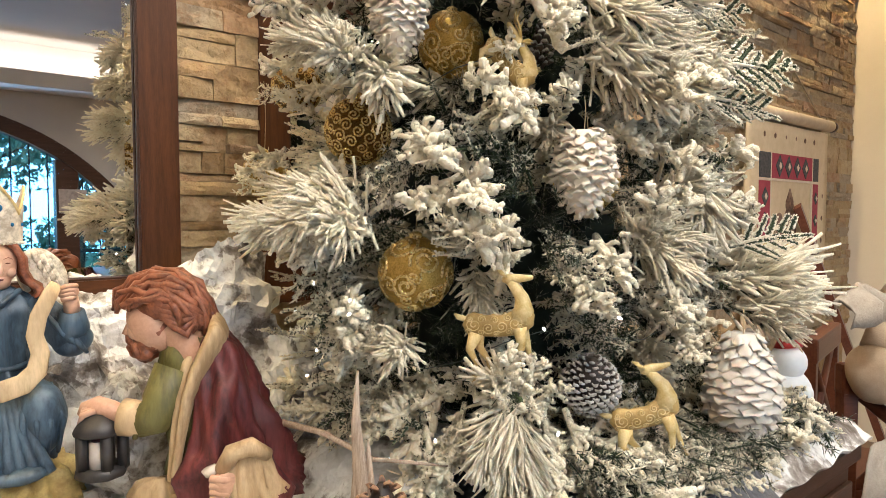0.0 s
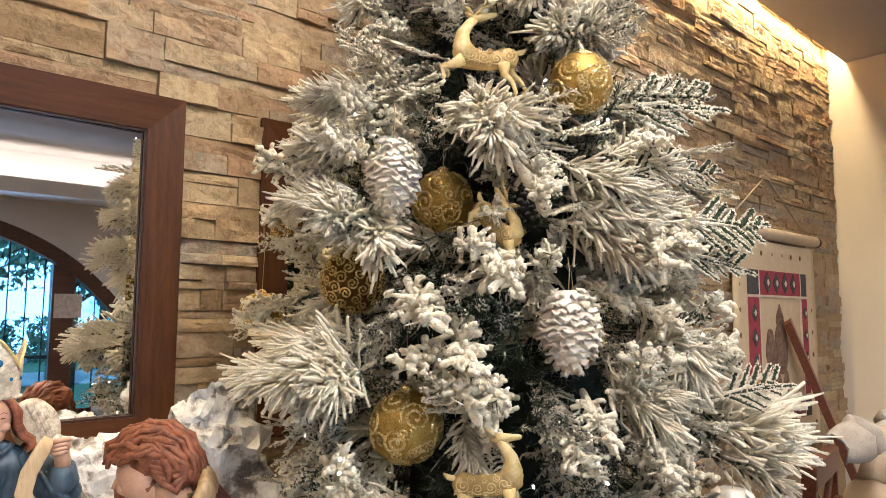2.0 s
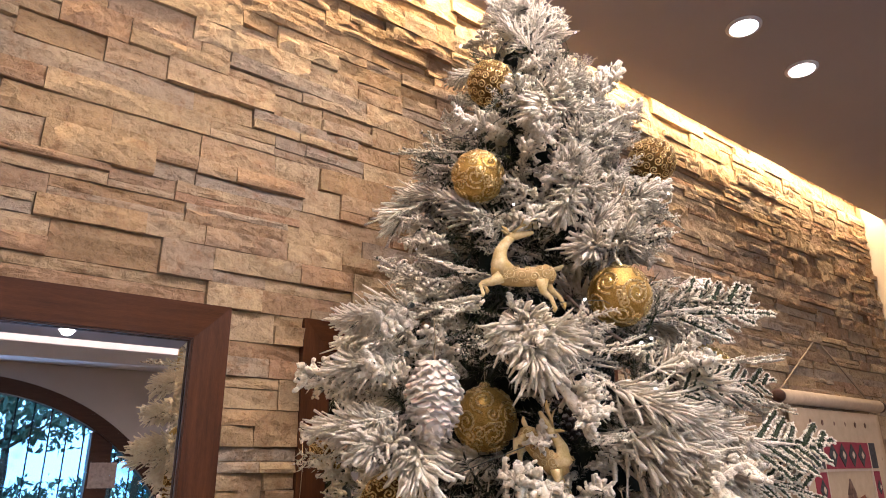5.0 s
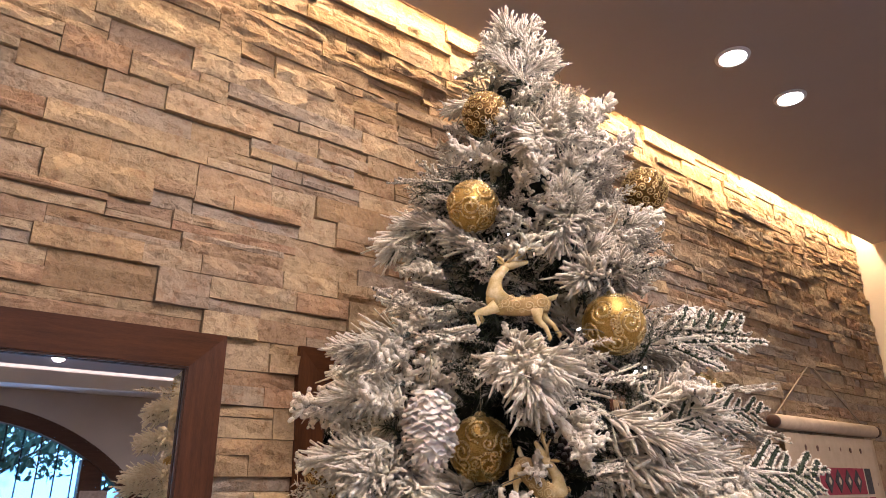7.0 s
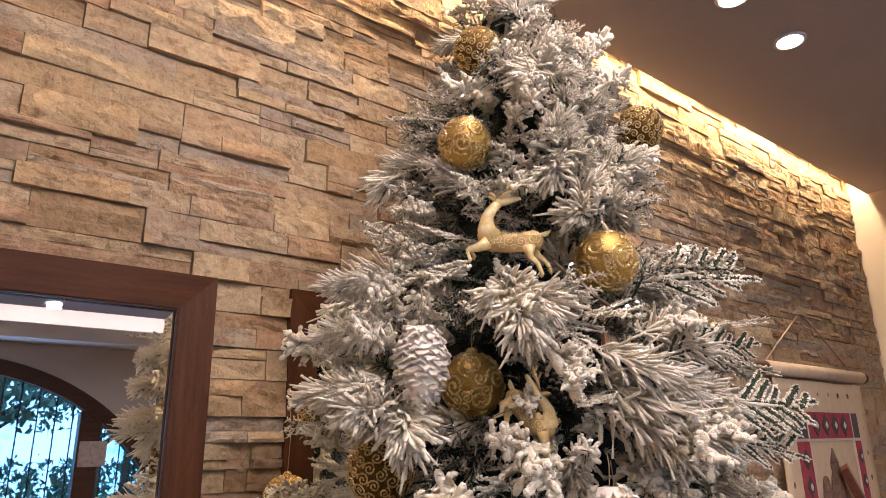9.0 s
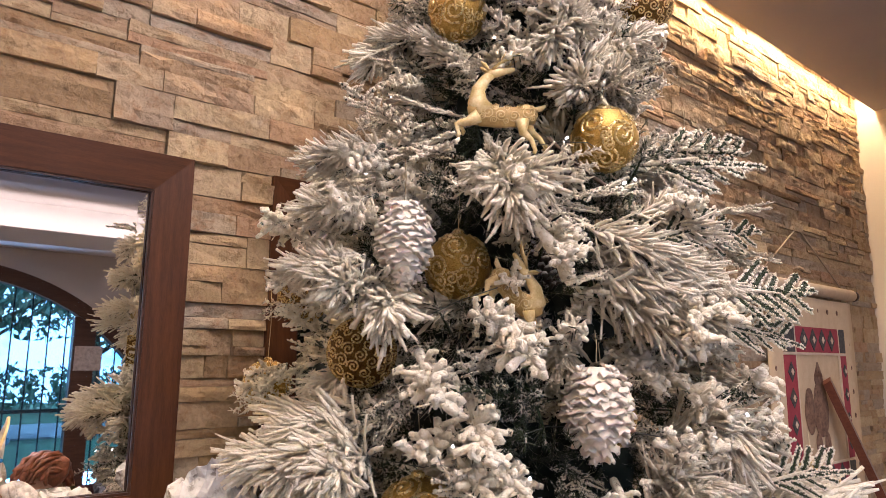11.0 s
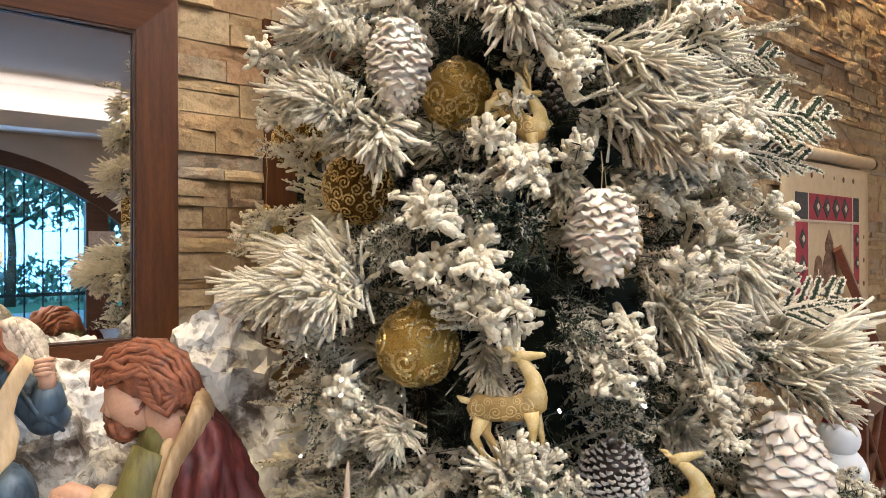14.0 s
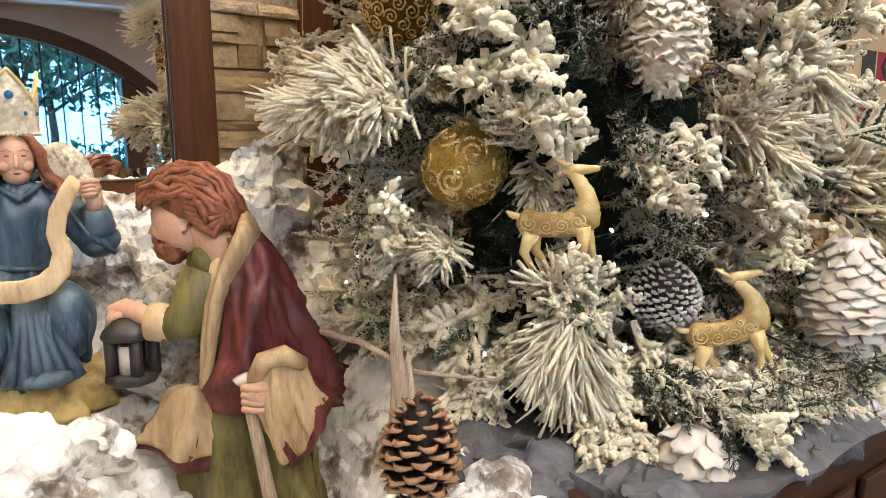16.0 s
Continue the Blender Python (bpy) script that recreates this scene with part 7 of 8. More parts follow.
    b.tube([P(-0.070, 1.203, -0.010), P(-0.062, 1.203, -0.026), P(-0.048, 1.197, -0.036)], [0.0035, 0.0048, 0.003], 8, slot=0)
    brng = random.Random(9)
    for k in range(46):
        t = brng.random()
        a = brng.uniform(-1.3, 1.3)
        u0, z0 = -0.066 + 0.062 * t, 1.158 + 0.026 * t
        q0 = P(u0 + 0.006 * abs(a), z0, -0.004 - 0.030 * math.sin(a))
        d = (P(-0.050, 1.126, -0.004 - 0.012 * math.sin(a)) - q0)
        q1 = q0 + d * 0.45 - AWAY * 0.006 * math.sin(a) + RIGHT * brng.uniform(-0.004, 0.004)
        b.tube([q0, q1, q0 + d * brng.uniform(0.7, 0.95) + RIGHT * brng.uniform(-0.005, 0.005)], [0.0045, 0.0062, 0.003], 6, slot=1)
    b.blob(P(-0.050, 1.150, -0.006), (0.022, 0.028, 0.022), 1, 26, 18, 0.35, 95)
    for w in (-1, 1):
        for k in range(7):
            # curls from the ear along the jaw to the chin
            t = k / 6
            q = P(-0.008 - 0.012 * t, 1.190 - 0.022 * t, w * (0.036 - 0.002 * k))
            b.tube([q, q + RIGHT * -0.010 - UP * 0.014 + AWAY * w * 0.003, q + RIGHT * -0.024 - UP * 0.024 - AWAY * w * 0.002, q + RIGHT * -0.034 - UP * 0.036 - AWAY * w * 0.008], [0.0040, 0.0062, 0.0066, 0.0036], 7, slot=1)
        b.tube([P(-0.078, 1.168, w * 0.004), P(-0.072, 1.160, w * 0.014), P(-0.060, 1.152, w * 0.024)], [0.003, 0.005, 0.003], 7, slot=1)
        b.tube([P(-0.074, 1.206, w * 0.010), P(-0.068, 1.208, w * 0.022), P(-0.054, 1.202, w * 0.032)], [0.0016, 0.0024, 0.0014], 6, slot=1)
        b.blob(P(-0.0665, 1.196, w * 0.0235), (0.0040, 0.0034, 0.0016), 1, 10, 6)
        b.blob(P(-0.000, 1.192, w * 0.040), (0.006, 0.004, 0.009), 0, 12, 8)
    b.blob(P(-0.012, 1.222, 0.004), (0.050, 0.042, 0.036), 1, 26, 18, 0.10, 45, tip)
    hrng = random.Random(4)
    line = ((-0.098, 1.214), (-0.090, 1.230), (-0.062, 1.251), (-0.034, 1.263), (0.002, 1.260), (0.030, 1.240), (0.046, 1.212), (0.054, 1.190), (0.046, 1.176))
    for layer in range(3):
        for k in range(15):
            w = (k - 7) / 7 * 0.050
            arc = math.sqrt(max(1 - (w / 0.058) ** 2, 0.10))
            pts = []
            for i, (u, z) in enumerate(line[min(layer, 1):]):
                g = arc * (1.0 + 0.012 * layer)
                pts.append(P(-0.020 + (u + 0.020) * g + hrng.uniform(-0.003, 0.003), 1.204 + (z - 1.204) * g + 0.0080 * math.sin(1.7 * i + k * 2.1 + layer * 1.7), w + 0.0070 * math.cos(1.5 * i + k * 1.4 + layer)))
            b.tube(pts, [0.0030] + [0.0052 + 0.0012 * math.sin(2.3 * i + k) for i in range(len(pts) - 2)] + [0.0028], 6, slot=1)
    for k in range(6):
        # waves over the near side of the head, running back to the nape
        z0 = 1.236 - 0.008 * k
        q = [P(-0.080 + 0.010 * k, z0, -0.034 - 0.001 * k), P(-0.050 + 0.008 * k, z0 + 0.006, -0.047), P(-0.020 + 0.006 * k, z0 - 0.010, -0.050), P(0.012 + 0.003 * k, z0 - 0.012 - 0.002 * k, -0.046), P(0.034, 1.212 - 0.004 * k, -0.038), P(0.050 - 0.002 * k, 1.200 - 0.004 * k, -0.026)]
        b.tube(q, [0.003, 0.0060, 0.0068, 0.0066, 0.0060, 0.0035], 7, slot=1)
    # lantern
    c = -0.100
    b.tube([P(c, 0.966, -0.062), P(c, 0.970, -0.062), P(c, 0.980, -0.062)], [0.034, 0.037, 0.035], 8, slot=5)
    b.tube([P(c, 1.030, -0.062), P(c, 1.036, -0.062), P(c, 1.044, -0.062), P(c, 1.060, -0.062)], [0.036, 0.038, 0.034, 0.016], 8, slot=5)
    for k in range(5):
        a = k * math.pi * 0.4 - math.pi / 2 + math.pi / 5
        b.tube([P(c + 0.031 * math.cos(a), 0.976, -0.062 + 0.031 * math.sin(a)), P(c + 0.031 * math.cos(a), 1.034, -0.062 + 0.031 * math.sin(a))], [0.0085, 0.0085], 6, slot=5)
    b.tube([P(c, 0.978, -0.070), P(c, 1.020, -0.070)], [0.014, 0.014], 12, slot=6)
    b.tube([P(c, 1.019, -0.070), P(c, 1.026, -0.070)], [0.012, 0.003], 10, slot=2)
    b.tube([P(c - 0.016, 1.05, -0.062), P(c - 0.008, 1.070, -0.062), P(c + 0.008, 1.070, -0.062), P(c + 0.016, 1.05, -0.062)], [0.004] * 4, 6, slot=5)
    return tagged(new("figurine", b.mesh("figurine", mats)), "painted resin bearded figurine in crimson cloak holding a black lantern", "figurine", "nativity figurines")


bearded_figure()


def crowned_figure():
    """Painted resin kneeling figure: blue robe, auburn curls, tall ivory crown, wings and a long scroll."""
    o = (0.148, 1.180)
    P = lambda u, z, w=0.0: Vector((o[0] + u, o[1] + w, z))
    mats = [SKIN, HAIR, BLUE, IVORY, STRAW, CREAM_GOLD, GEM, CREAM, RED]
    b = Build()

    def rings(profile, slot, deep, folds, steps, crumple=0.004):
        zs = [q[0] for q in profile]
        rows = []
        for k in range(steps):
            z = zs[0] + (zs[-1] - zs[0]) * k / (steps - 1)
            u, w, rx, ry = (float(np.interp(z, zs, [q[n] for q in profile])) for n in (1, 2, 3, 4))
            row = []
            for i in range(85):
                a = 2 * math.pi * i / 84
                r = 1 + deep * ridge(0.5 * folds * a + 0.8 * math.sin(2 * a) + 14 * (z - 1.1)) + 0.4 * deep * ridge(folds * a + 9 * z)
                row.append(P(u + rx * r * math.cos(a), z, w + ry * r * math.sin(a)))
            rows.append(row)
        sheet(b, rows, slot, 0.003, crumple)

    # straw mat
    rings(((0.915, -0.01, 0.0, 0.118, 0.095), (0.955, -0.01, 0.0, 0.110, 0.090), (0.978, -0.01, 0.0, 0.094, 0.078), (0.992, -0.01, 0.0, 0.02, 0.02)), 4, 0.10, 11, 14, 0.012)
    # robe: lap, waist, chest and shoulders
    rings(((0.965, -0.012, 0.0, 0.082, 0.072), (1.02, -0.012, 0.0, 0.076, 0.068), (1.07, -0.010, 0.0, 0.064, 0.058), (1.105, -0.006, 0.002, 0.050, 0.044), (1.128, -0.002, 0.004, 0.041, 0.034), (1.165, 0.0, 0.002, 0.045, 0.037), (1.20, 0.0, 0.0, 0.052, 0.038), (1.224, 0.0, 0.004, 0.051, 0.031), (1.240, 0.0, 0.004, 0.030, 0.024), (1.247, 0.0, 0.004, 0.018, 0.018)), 2, 0.085, 9, 40, 0.006)
    b.tube([P(0.042 * math.cos(k * 0.3142), 1.128 + 0.002 * math.sin(k), 0.004 - 0.036 * math.sin(k * 0.3142)) for k in range(21)], [0.004] * 21, 7, slot=2)
    # knees under the cloth and the hem falling between them
    for u, z, tall in ((0.040, 1.052, 0.056), (-0.056, 1.040, 0.050)):
        b.blob(P(u, z, -0.048), (0.036, 0.042, tall), 2, 30, 20, 0.07, 26)
        for k in range(4):
            b.tube([P(u - 0.020 + 0.012 * k, z + 0.050, -0.050), P(u - 0.026 + 0.017 * k, z, -0.090 + 0.004 * abs(k - 1.5)), P(u - 0.020 + 0.013 * k, z - 0.050, -0.074)], [0.003, 0.0045, 0.003], 7, slot=2)
    for k in range(6):
        b.tube([P(-0.014 + 0.004 * k, 1.112, -0.050), P(-0.022 + 0.008 * k, 1.05, -0.074), P(-0.034 + 0.014 * k, 1.000, -0.086), P(-0.040 + 0.017 * k, 0.982, -0.098)], [0.006, 0.008, 0.010, 0.008], 8, slot=2)
    b.blob(P(0.004, 0.984, -0.092), (0.040, 0.022, 0.012), 2, 24, 10, 0.20, 40)
    # collar and neckline
    b.tube([P(-0.026, 1.240, -0.014), P(-0.012, 1.232, -0.028), P(0.0, 1.222, -0.034), P(0.012, 1.232, -0.028), P(0.026, 1.240, -0.014)], [0.004, 0.0045, 0.005, 0.0045, 0.004], 8, slot=2)
    # arms with wide sleeves; one fist is raised with the scroll
    b.tube([P(0.040, 1.220, 0.004), P(0.066, 1.192, -0.006), P(0.086, 1.164, -0.020), P(0.092, 1.182, -0.034), P(0.090, 1.206, -0.040)], [0.024, 0.026, 0.028, 0.024, 0.017], 16, slot=2)
    b.blob(P(0.092, 1.158, -0.018), (0.030, 0.026, 0.026), 2, 24, 14, 0.16, 30)
    for k in range(3):
        b.tube([P(0.056 + 0.012 * k, 1.205 - 0.008 * k, -0.030), P(0.076 + 0.010 * k, 1.172 - 0.008 * k, -0.046), P(0.094 + 0.008 * k, 1.146 - 0.004 * k, -0.036)], [0.003, 0.005, 0.003], 7, slot=2)
    b.tube([P(0.090, 1.200, -0.040), P(0.088, 1.218, -0.044), P(0.084, 1.232, -0.048)], [0.012, 0.011, 0.012], 12, slot=0)
    b.blob(P(0.083, 1.236, -0.050), (0.015, 0.012, 0.012), 0, 16, 10, 0.08, 60)
    for k in range(4):
        b.tube([P(0.094 - 0.001 * k, 1.245 - 0.006 * k, -0.054), P(0.082, 1.246 - 0.006 * k, -0.064), P(0.072, 1.243 - 0.006 * k, -0.058)], [0.0034, 0.0040, 0.0034], 8, slot=0)
    b.tube([P(-0.040, 1.220, 0.004), P(-0.068, 1.186, -0.010), P(-0.086, 1.152, -0.030), P(-0.080, 1.128, -0.060)], [0.024, 0.026, 0.028, 0.020], 16, slot=2)
    b.blob(P(-0.078, 1.122, -0.070), (0.014, 0.013, 0.012), 0, 16, 10, 0.08, 60)
    b.tube([P(0.066, 1.250, -0.058), P(0.056, 1.236, -0.066), P(0.040, 1.206, -0.070), P(0.034, 1.178, -0.072), P(0.040, 1.152, -0.076), P(0.034, 1.128, -0.080), P(0.016, 1.112, -0.084), P(-0.010, 1.106, -0.086), P(-0.044, 1.108, -0.084), P(-0.076, 1.118, -0.078)], [0.009, 0.011, 0.012, 0.012, 0.013, 0.0145, 0.0155, 0.0155, 0.0150, 0.012], 14, slot=7, flat=0.22, side=(0, 1, 0))
    # neck, face
    b.tube([P(0, 1.232, 0.002), P(0, 1.262, 0.0)], [0.0165, 0.015], 14, slot=0)
    b.blob(P(0, 1.280, -0.004), (0.0250, 0.0275, 0.0345), 0, 28, 20)
    b.blob(P(0, 1.256, -0.012), (0.0165, 0.0170, 0.0150), 0, 20, 14)
    b.tube([P(0, 1.284, -0.030), P(0, 1.274, -0.034), P(0, 1.268, -0.0355), P(0, 1.265, -0.031)], [0.0020, 0.0026, 0.0036, 0.002], 8, slot=0)
    for s in (1, -1):
        b.blob(P(s * 0.0135, 1.268, -0.0245), (0.0075, 0.0050, 0.0070), 0, 14, 10)
        b.blob(P(s * 0.0100, 1.2815, -0.0300), (0.0034, 0.0014, 0.0011), 1, 12, 8)
        b.tube([P(s * 0.0045, 1.2875, -0.0310), P(s * 0.0105, 1.2900, -0.0300), P(s * 0.0165, 1.2870, -0.0265)], [0.0004, 0.0007, 0.0004], 6, slot=1)
    b.blob(P(0, 1.2575, -0.0288), (0.0048, 0.0016, 0.0013), 8, 14, 8)
    # hair parted in the middle, falling in curls
    b.blob(P(0, 1.286, 0.014), (0.0335, 0.028, 0.038), 1, 24, 16, 0.10, 50)
    for k in range(9):
        for s in (1, -1):
            w = -0.022 + 0.0065 * k
            out = 0.002 * (k % 3)
            b.tube([P(s * 0.004, 1.3130, w * 0.7), P(s * 0.020, 1.3060, w), P(s * (0.0290 + out), 1.286, w + 0.001), P(s * (0.030 + out), 1.268, w + 0.002), P(s * (0.037 + out), 1.252, w + 0.002), P(s * (0.048 + out), 1.244, w), P(s * (0.050 + out), 1.234, w - 0.004), P(s * (0.042 + out), 1.230, w - 0.006)], [0.004, 0.0056, 0.0058, 0.0056, 0.0060, 0.0062, 0.0054, 0.003], 8, slot=1)
    # crown with four gables
    n = 64
    a0 = len(b.v)
    for r0, z in ((0.0345, 1.309), (0.0365, 1.352), (0.0375, 0.0), (0.0350, 0.0), (0.0340, 1.352), (0.0325, 1.309)):
        for i in range(n):
            a = 2 * math.pi * i / n
            t = ((a + math.pi / 2) / (math.pi / 2) + 0.5) % 1 - 0.5
            b.v.append(P(r0 * math.cos(a), z or 1.354 + 0.042 * (1 - 2 * abs(t)) ** 0.8, 0.006 + r0 * math.sin(a)))
            b.uv.append((0, 0))
    for ring in range(5):
        b.ring_faces(a0 + ring * n, a0 + (ring + 1) * n, n, 3)
    b.tube([b.v[a0 + 2 * n + i] for i in range(n)] + [b.v[a0 + 2 * n]], [0.0024] * (n + 1), 6, slot=5)
    for k in range(44):
        a = 2 * math.pi * k / 44
        b.blob(P(0.0358 * math.cos(a), 1.3105, 0.006 + 0.0358 * math.sin(a)), (0.0024, 0.0024, 0.0026), 3, 6, 5)
    for a in (-math.pi / 2, 0.0, math.pi):
        b.blob(P(0.0368 * math.cos(a), 1.362, 0.006 + 0.0368 * math.sin(a)), (0.0055, 0.0055, 0.0058), 6, 12, 8)
        for q in (-0.5, 0.5):
            b.blob(P(0.0362 * math.cos(a + q), 1.338, 0.006 + 0.0362 * math.sin(a + q)), (0.0026, 0.0026, 0.003), 6, 8, 6)
    # wings: a rounded plate with rows of overlapping feathers
    for s in (1, -1):
        b.blob(P(s * 0.068, 1.252, 0.050), (0.034, 0.009, 0.050), 3, 30, 20, 0.05, 40, Matrix.Rotation(radians(-22 * s), 3, "Y"))
        for row in range(6):
            for k in range(6):
                t = (k - 2.5) / 2.5
                root = P(s * (0.060 + 0.024 * t + 0.006 * row), 1.292 - 0.014 * row - 0.012 * t - 0.010 * t * t, 0.043 + 0.004 * t * t)
                d = Vector((s * (0.25 + 0.25 * t), -0.04, -0.90))
                b.tube([root, root + d * 0.013, root + d * 0.021], [0.0044, 0.0054, 0.0022], 7, slot=3, flat=0.5, side=(0, 1, 0))
        for k in range(5):
            root = P(s * (0.074 + 0.006 * k), 1.232 - 0.004 * k, 0.050)
            b.tube([root, root + Vector((s * 0.010, 0, -0.022)), root + Vector((s * 0.016, 0, -0.036))], [0.005, 0.006, 0.0026], 7, slot=3, flat=0.5, side=(0, 1, 0))
    return tagged(new("figurine", b.mesh("figurine", mats)), "painted kneeling winged figurine in blue robe with ivory crown", "figurine", "nativity figurines")


crowned_figure()


def snowman():
    b = Build()
    white = plain("white_ceramic", (0.78, 0.78, 0.77), (0.86, 0.86, 0.85), 30, 0.35, 0, 0.15, 160, 0.001)
    red = plain("red_cap", (0.4, 0.02, 0.02), (0.55, 0.05, 0.04), 30, 0.6)
    b.blob((1.335, 0.525, 1.005), (0.048, 0.046, 0.055), 0, 22, 14, 0.03, 30)
    b.blob((1.33, 0.522, 1.072), (0.034, 0.034, 0.034), 0, 20, 14)
    b.tube([(1.315, 0.488, 1.018), (1.312, 0.478, 1.018)], [0.016, 0.017], 14, slot=0)
    b.tube([(1.33, 0.522, 1.100), (1.33, 0.524, 1.114), (1.328, 0.526, 1.124)], [0.026, 0.018, 0.004], 14, slot=1)
    tagged(new("snowman_figurine", b.mesh("snowman_figurine", [white, red])), "small white ceramic snowman with a red cap on the sideboard", "snowman figurine")


snowman()


# ---- chair beyond the sideboard, dressed with burlap ----
def wooden_chair(x, y, turn):
    chair = thing("dining_chair", "red-brown wooden chair with a crossed back", "chair", "wooden chairs", at=(x, y, 0))
    chair.rotation_euler = (0, 0, radians(turn))
    for px in (-0.21, 0.21):
        part("back_post", box_mesh("back_post", (px - 0.022, 0.18, 0), (px + 0.022, 0.22, 0.93), CHAIR_WOOD, 0.005), chair)
        part("front_leg", box_mesh("front_leg", (px - 0.02, -0.21, 0), (px + 0.02, -0.17, 0.44), CHAIR_WOOD, 0.005), chair)
    part("top_rail", box_mesh("top_rail", (-0.235, 0.175, 0.86), (0.235, 0.225, 0.945), CHAIR_WOOD, 0.012), chair)
    part("lower_rail", box_mesh("lower_rail", (-0.19, 0.185, 0.54), (0.19, 0.215, 0.59), CHAIR_WOOD, 0.005), chair)
    for s in (1, -1):
        b = Build()
        b.tube([(-0.18 * s, 0.20, 0.585), (0.0, 0.20, 0.725), (0.18 * s, 0.20, 0.865)], [0.020, 0.022, 0.020], 6, flat=0.6, side=(0, 1, 0))
        part("cross_slat", b.mesh("cross_slat", [CHAIR_WOOD]), chair)
    part("seat", box_mesh("seat", (-0.23, -0.22, 0.44), (0.23, 0.22, 0.48), CHAIR_WOOD, 0.01), chair)
    for z in (0.2,):
        part("stretcher", box_mesh("stretcher", (-0.19, -0.2, z), (0.19, -0.18, z + 0.03), CHAIR_WOOD, 0.004), chair)
    return chair


wooden_chair(2.62, 0.70, 10)
wooden_chair(2.10, 0.36, -35)
BURLAP = plain("burlap", (0.38, 0.26, 0.155), (0.55, 0.41, 0.27), 14, 0.9, 0, 0.7, 320, 0.003)
GAUZE = plain("grey_gauze", (0.34, 0.27, 0.20), (0.52, 0.44, 0.34), 22, 0.9, 0, 0.9, 200, 0.006)


def burlap_sack():
    sack = thing("burlap_sack", "stuffed beige burlap sack with greenery tied to the chair", "sack", at=(2.045, 0.575, 0.93))
    b = Build()
    b.blob((0, 0, 0), (0.078, 0.074, 0.080), 0, 36, 24, 0.22, 13)
    b.tube([(-0.02, 0.0, 0.07), (0.02, 0.0, 0.12), (0.08, 0.0, 0.17)], [0.036, 0.030, 0.050], 18)
    part("bag", b.mesh("bag", [BURLAP]), sack)
    rng = random.Random(3)
    g = Build()
    for _ in range(420):
        d = Vector((rng.gauss(0, 1), rng.gauss(0, 1), rng.gauss(0.2, 1))).normalized()
        p = RIGHT * 0.055 - AWAY * 0.075 + UP * 0.055 + d * 0.012
        g.spike(p, p + d * rng.uniform(0.02, 0.05), 0.0014, 0.05)
    part("greenery", g.mesh("greenery", [plain("sprig_green", (0.03, 0.09, 0.02), (0.09, 0.2, 0.05), 60, 0.7)]), sack, "green sprig")
    bead = Build()
    bead.blob((0, 0, 0), (0.008, 0.008, 0.008), 0, 10, 8)
    bm_ = bead.mesh("bead", [WHITE_PAINT])
    for u, z in ((0.03, 0.07), (0.07, 0.065), (0.05, 0.03)):
        part("bead", bm_, sack, "white bead", Matrix.Translation(RIGHT * u - AWAY * 0.115 + UP * z))
    c = Build()
    c.tube([(-0.03, -0.085, 0.08), (-0.01, -0.10, 0.0), (0.0, -0.10, -0.08)], [0.003] * 3, 6)
    part("cord", c.mesh("cord", [THREAD]), sack)


def draped_cloth():
    b = Build()
    for k in range(25):
        for i in range(29):
            s, w = k / 24, i / 28
            x = 1.84 + 0.55 * w
            fall = max(0.0, s - 0.25)
            p = Vector((x, 0.62 - 0.10 * math.sin(s * 2.2) + 0.018 * math.sin(w * 26 + 2 * s), 1.10 + 0.05 * math.sin(min(s, 0.25) / 0.25 * math.pi) - 0.85 * fall + 0.02 * math.sin(w * 9)))
            p += Vector((noise.noise(p * 14), noise.noise(p * 14 + Vector((3, 0, 0))), noise.noise(p * 14 + Vector((0, 3, 0))))) * 0.025
            b.v.append(p)
            b.uv.append((0, 0))
    for k in range(24):
        for i in range(28):
            a = k * 29 + i
            if 0.25 < k / 24 < 0.62 and i < 12:
                continue
            b.f.append((a, a + 1, a + 30, a + 29))
            b.m.append(0)
    ob = tagged(new("draped_cloth", b.mesh("draped_cloth", [GAUZE])), "crumpled beige gauze cloth draped over the chair back", "cloth")
    ob.modifiers.new("thickness", "SOLIDIFY").thickness = 0.004


burlap_sack()
draped_cloth()


# ---- split-stone cladding, last ----
def courses():
    """Rows of stone between the top and foot of the wall, so that joints fall on the mirrors' edges."""
    rng = random.Random(31)
    rows = []
    for lo, hi in ((0.70, 1.148), (1.148, 1.905), (1.905, 3.20)):
        z = lo
        hs = []
        while z < hi - 0.02:
            h = rng.choice((0.048, 0.056, 0.064, 0.072, 0.082))
            hs.append(h)
            z += h
        k = (hi - lo) / sum(hs)
        z = lo
        for h in hs:
            rows.append((z, h * k))
            z += h * k
    return rows


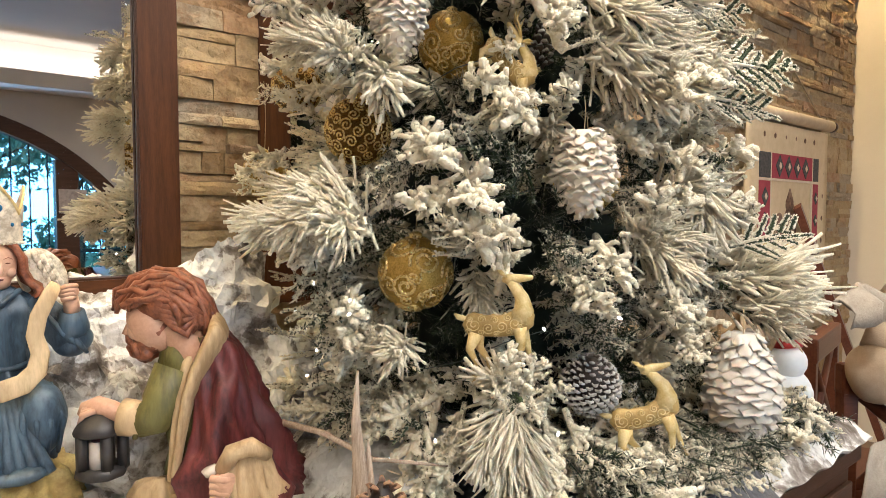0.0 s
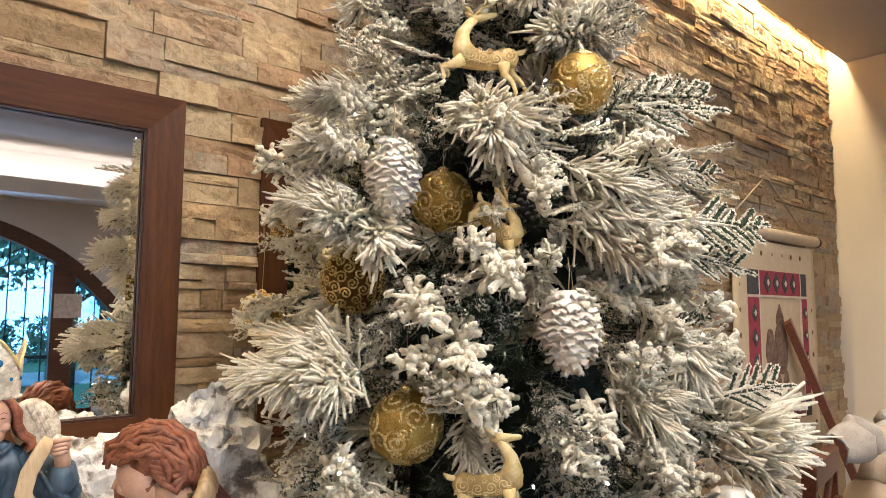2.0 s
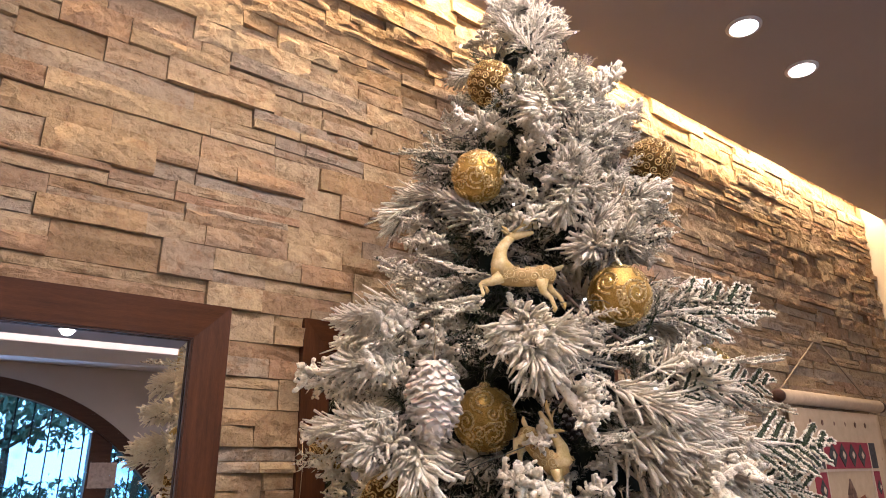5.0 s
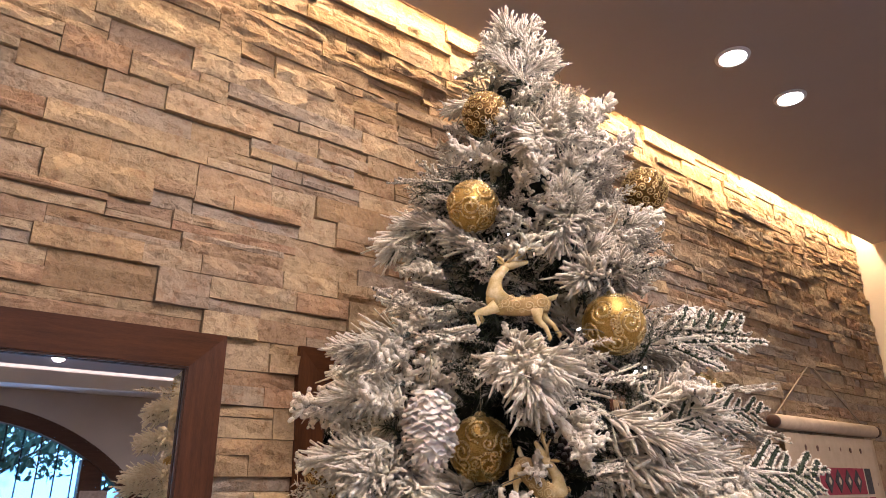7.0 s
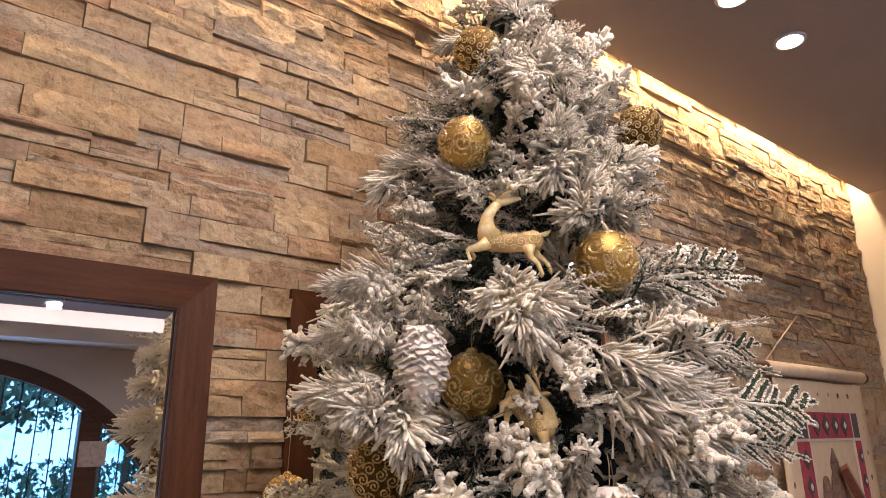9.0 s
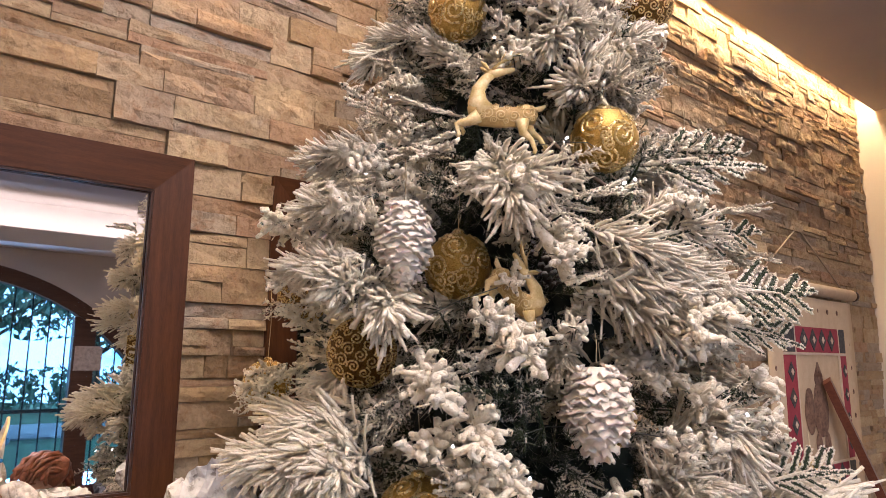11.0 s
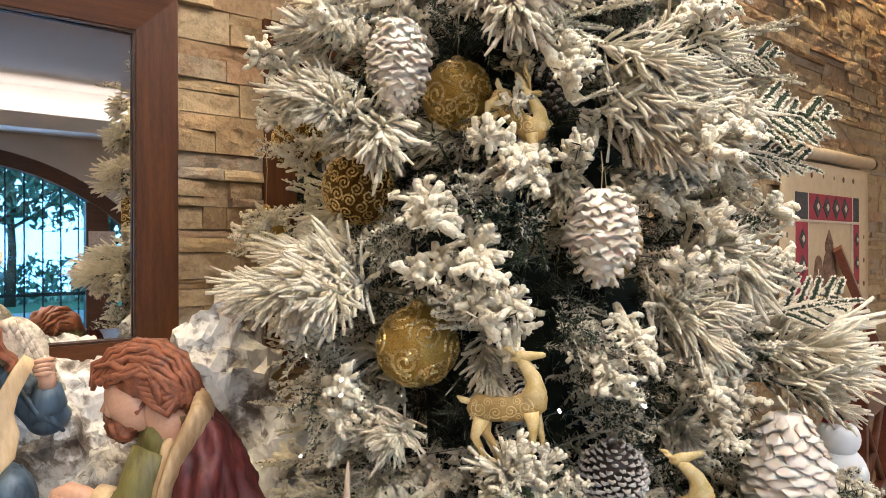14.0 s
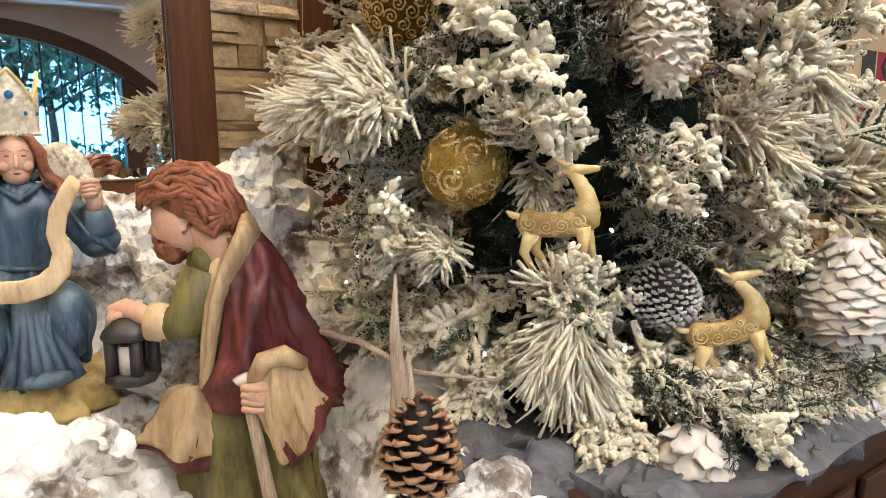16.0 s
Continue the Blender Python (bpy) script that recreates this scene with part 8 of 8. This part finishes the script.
def stone_piece(b, rng, x0, x1, z0, z1):
    """One split stone: a box with a chiselled, uneven face."""
    nx = max(3, min(7, int((x1 - x0) / 0.028)))
    nz = 3
    proud = rng.uniform(0.006, 0.024)
    tilt, lean = rng.gauss(0, 0.0020), rng.gauss(0, 0.0013)
    j = 0.0008
    at = len(b.v)
    seed = rng.uniform(0, 50)
    for k in range(nz + 1):
        for i in range(nx + 1):
            u, v = i / nx, k / nz
            x, z = x0 + j + (x1 - x0 - 2 * j) * u, z0 + j + (z1 - z0 - 2 * j) * v
            edge = 1.0 if (0 < i < nx and 0 < k < nz) else 0.6
            d = proud + tilt * (2 * u - 1) + lean * (2 * v - 1) + edge * (0.009 * noise.noise(Vector((x * 24, seed, z * 30))) + 0.004 * noise.noise(Vector((x * 60, seed, z * 70)))) + 0.004 * edge
            b.v.append(Vector((x, 1.452 - max(d, 0.003), z)))
            b.uv.append((0, 0))
    for k in range(nz):
        for i in range(nx):
            a = at + k * (nx + 1) + i
            if rng.random() < 0.5:
                b.f += [(a, a + 1, a + nx + 2), (a, a + nx + 2, a + nx + 1)]
            else:
                b.f += [(a, a + 1, a + nx + 1), (a + 1, a + nx + 2, a + nx + 1)]
            b.m += [0, 0]
    back = len(b.v)
    ring = [at + i for i in range(nx + 1)] + [at + k * (nx + 1) + nx for k in range(1, nz + 1)] + [at + nz * (nx + 1) + i for i in range(nx - 1, -1, -1)] + [at + k * (nx + 1) for k in range(nz - 1, 0, -1)]
    for q in ring:
        p = b.v[q]
        b.v.append(Vector((p.x, 1.4565, p.z)))
        b.uv.append((0, 0))
    n = len(ring)
    for i in range(n):
        b.f.append((ring[i], back + i, back + (i + 1) % n, ring[(i + 1) % n]))
        b.m.append(0)


def cladding():
    rng = random.Random(77)
    holes = ((-0.695, 0.505), (0.689, 1.889))
    clad = thing("stone_cladding", "split-face beige and brown ledge stone cladding", "stone cladding", kind="structure", at=(0, WALL_Y, 0))
    inv = Matrix.Translation((0, -WALL_Y, 0))
    rest = Build()
    single = 0
    for z, h in courses():
        spans = [(-0.9, END_X)]
        if 1.148 - 0.001 <= z < 1.905 - 0.01:
            spans = [(-0.9, -0.695), (0.505, 0.689), (1.889, END_X)]
        for lo, hi in spans:
            x = lo
            while x < hi - 1e-6:
                w = rng.choice((0.10, 0.15, 0.20, 0.26, 0.33, 0.42) if hi - lo > 0.3 else (0.05, 0.07, 0.12, 0.2)) * rng.uniform(0.9, 1.12)
                if x + w > hi - 0.03:
                    w = hi - x
                cuts = [z, z + h]
                if h > 0.045 and rng.random() < 0.48:
                    cuts.insert(1, z + h * rng.choice((0.36, 0.45, 0.55, 0.64)))
                for za, zb in zip(cuts, cuts[1:]):
                    mid = x + w * rng.uniform(0.3, 0.7) if w > 0.17 and rng.random() < 0.4 else None
                    for xa, xb in ((x, mid), (mid, x + w)) if mid else ((x, x + w),):
                        if -0.35 < x < 1.35 and 1.2 < z < 2.45 and single < 300:
                            s = Build()
                            stone_piece(s, rng, xa, xb, za, zb)
                            part("stone", s.mesh("stone", [STONE], False), clad, "", inv)
                            single += 1
                        else:
                            stone_piece(rest, rng, xa, xb, za, zb)
                x += w
    tagged(part("more_stones", rest.mesh("more_stones", [STONE], False), clad, "", inv), kind="stuff")


cladding()
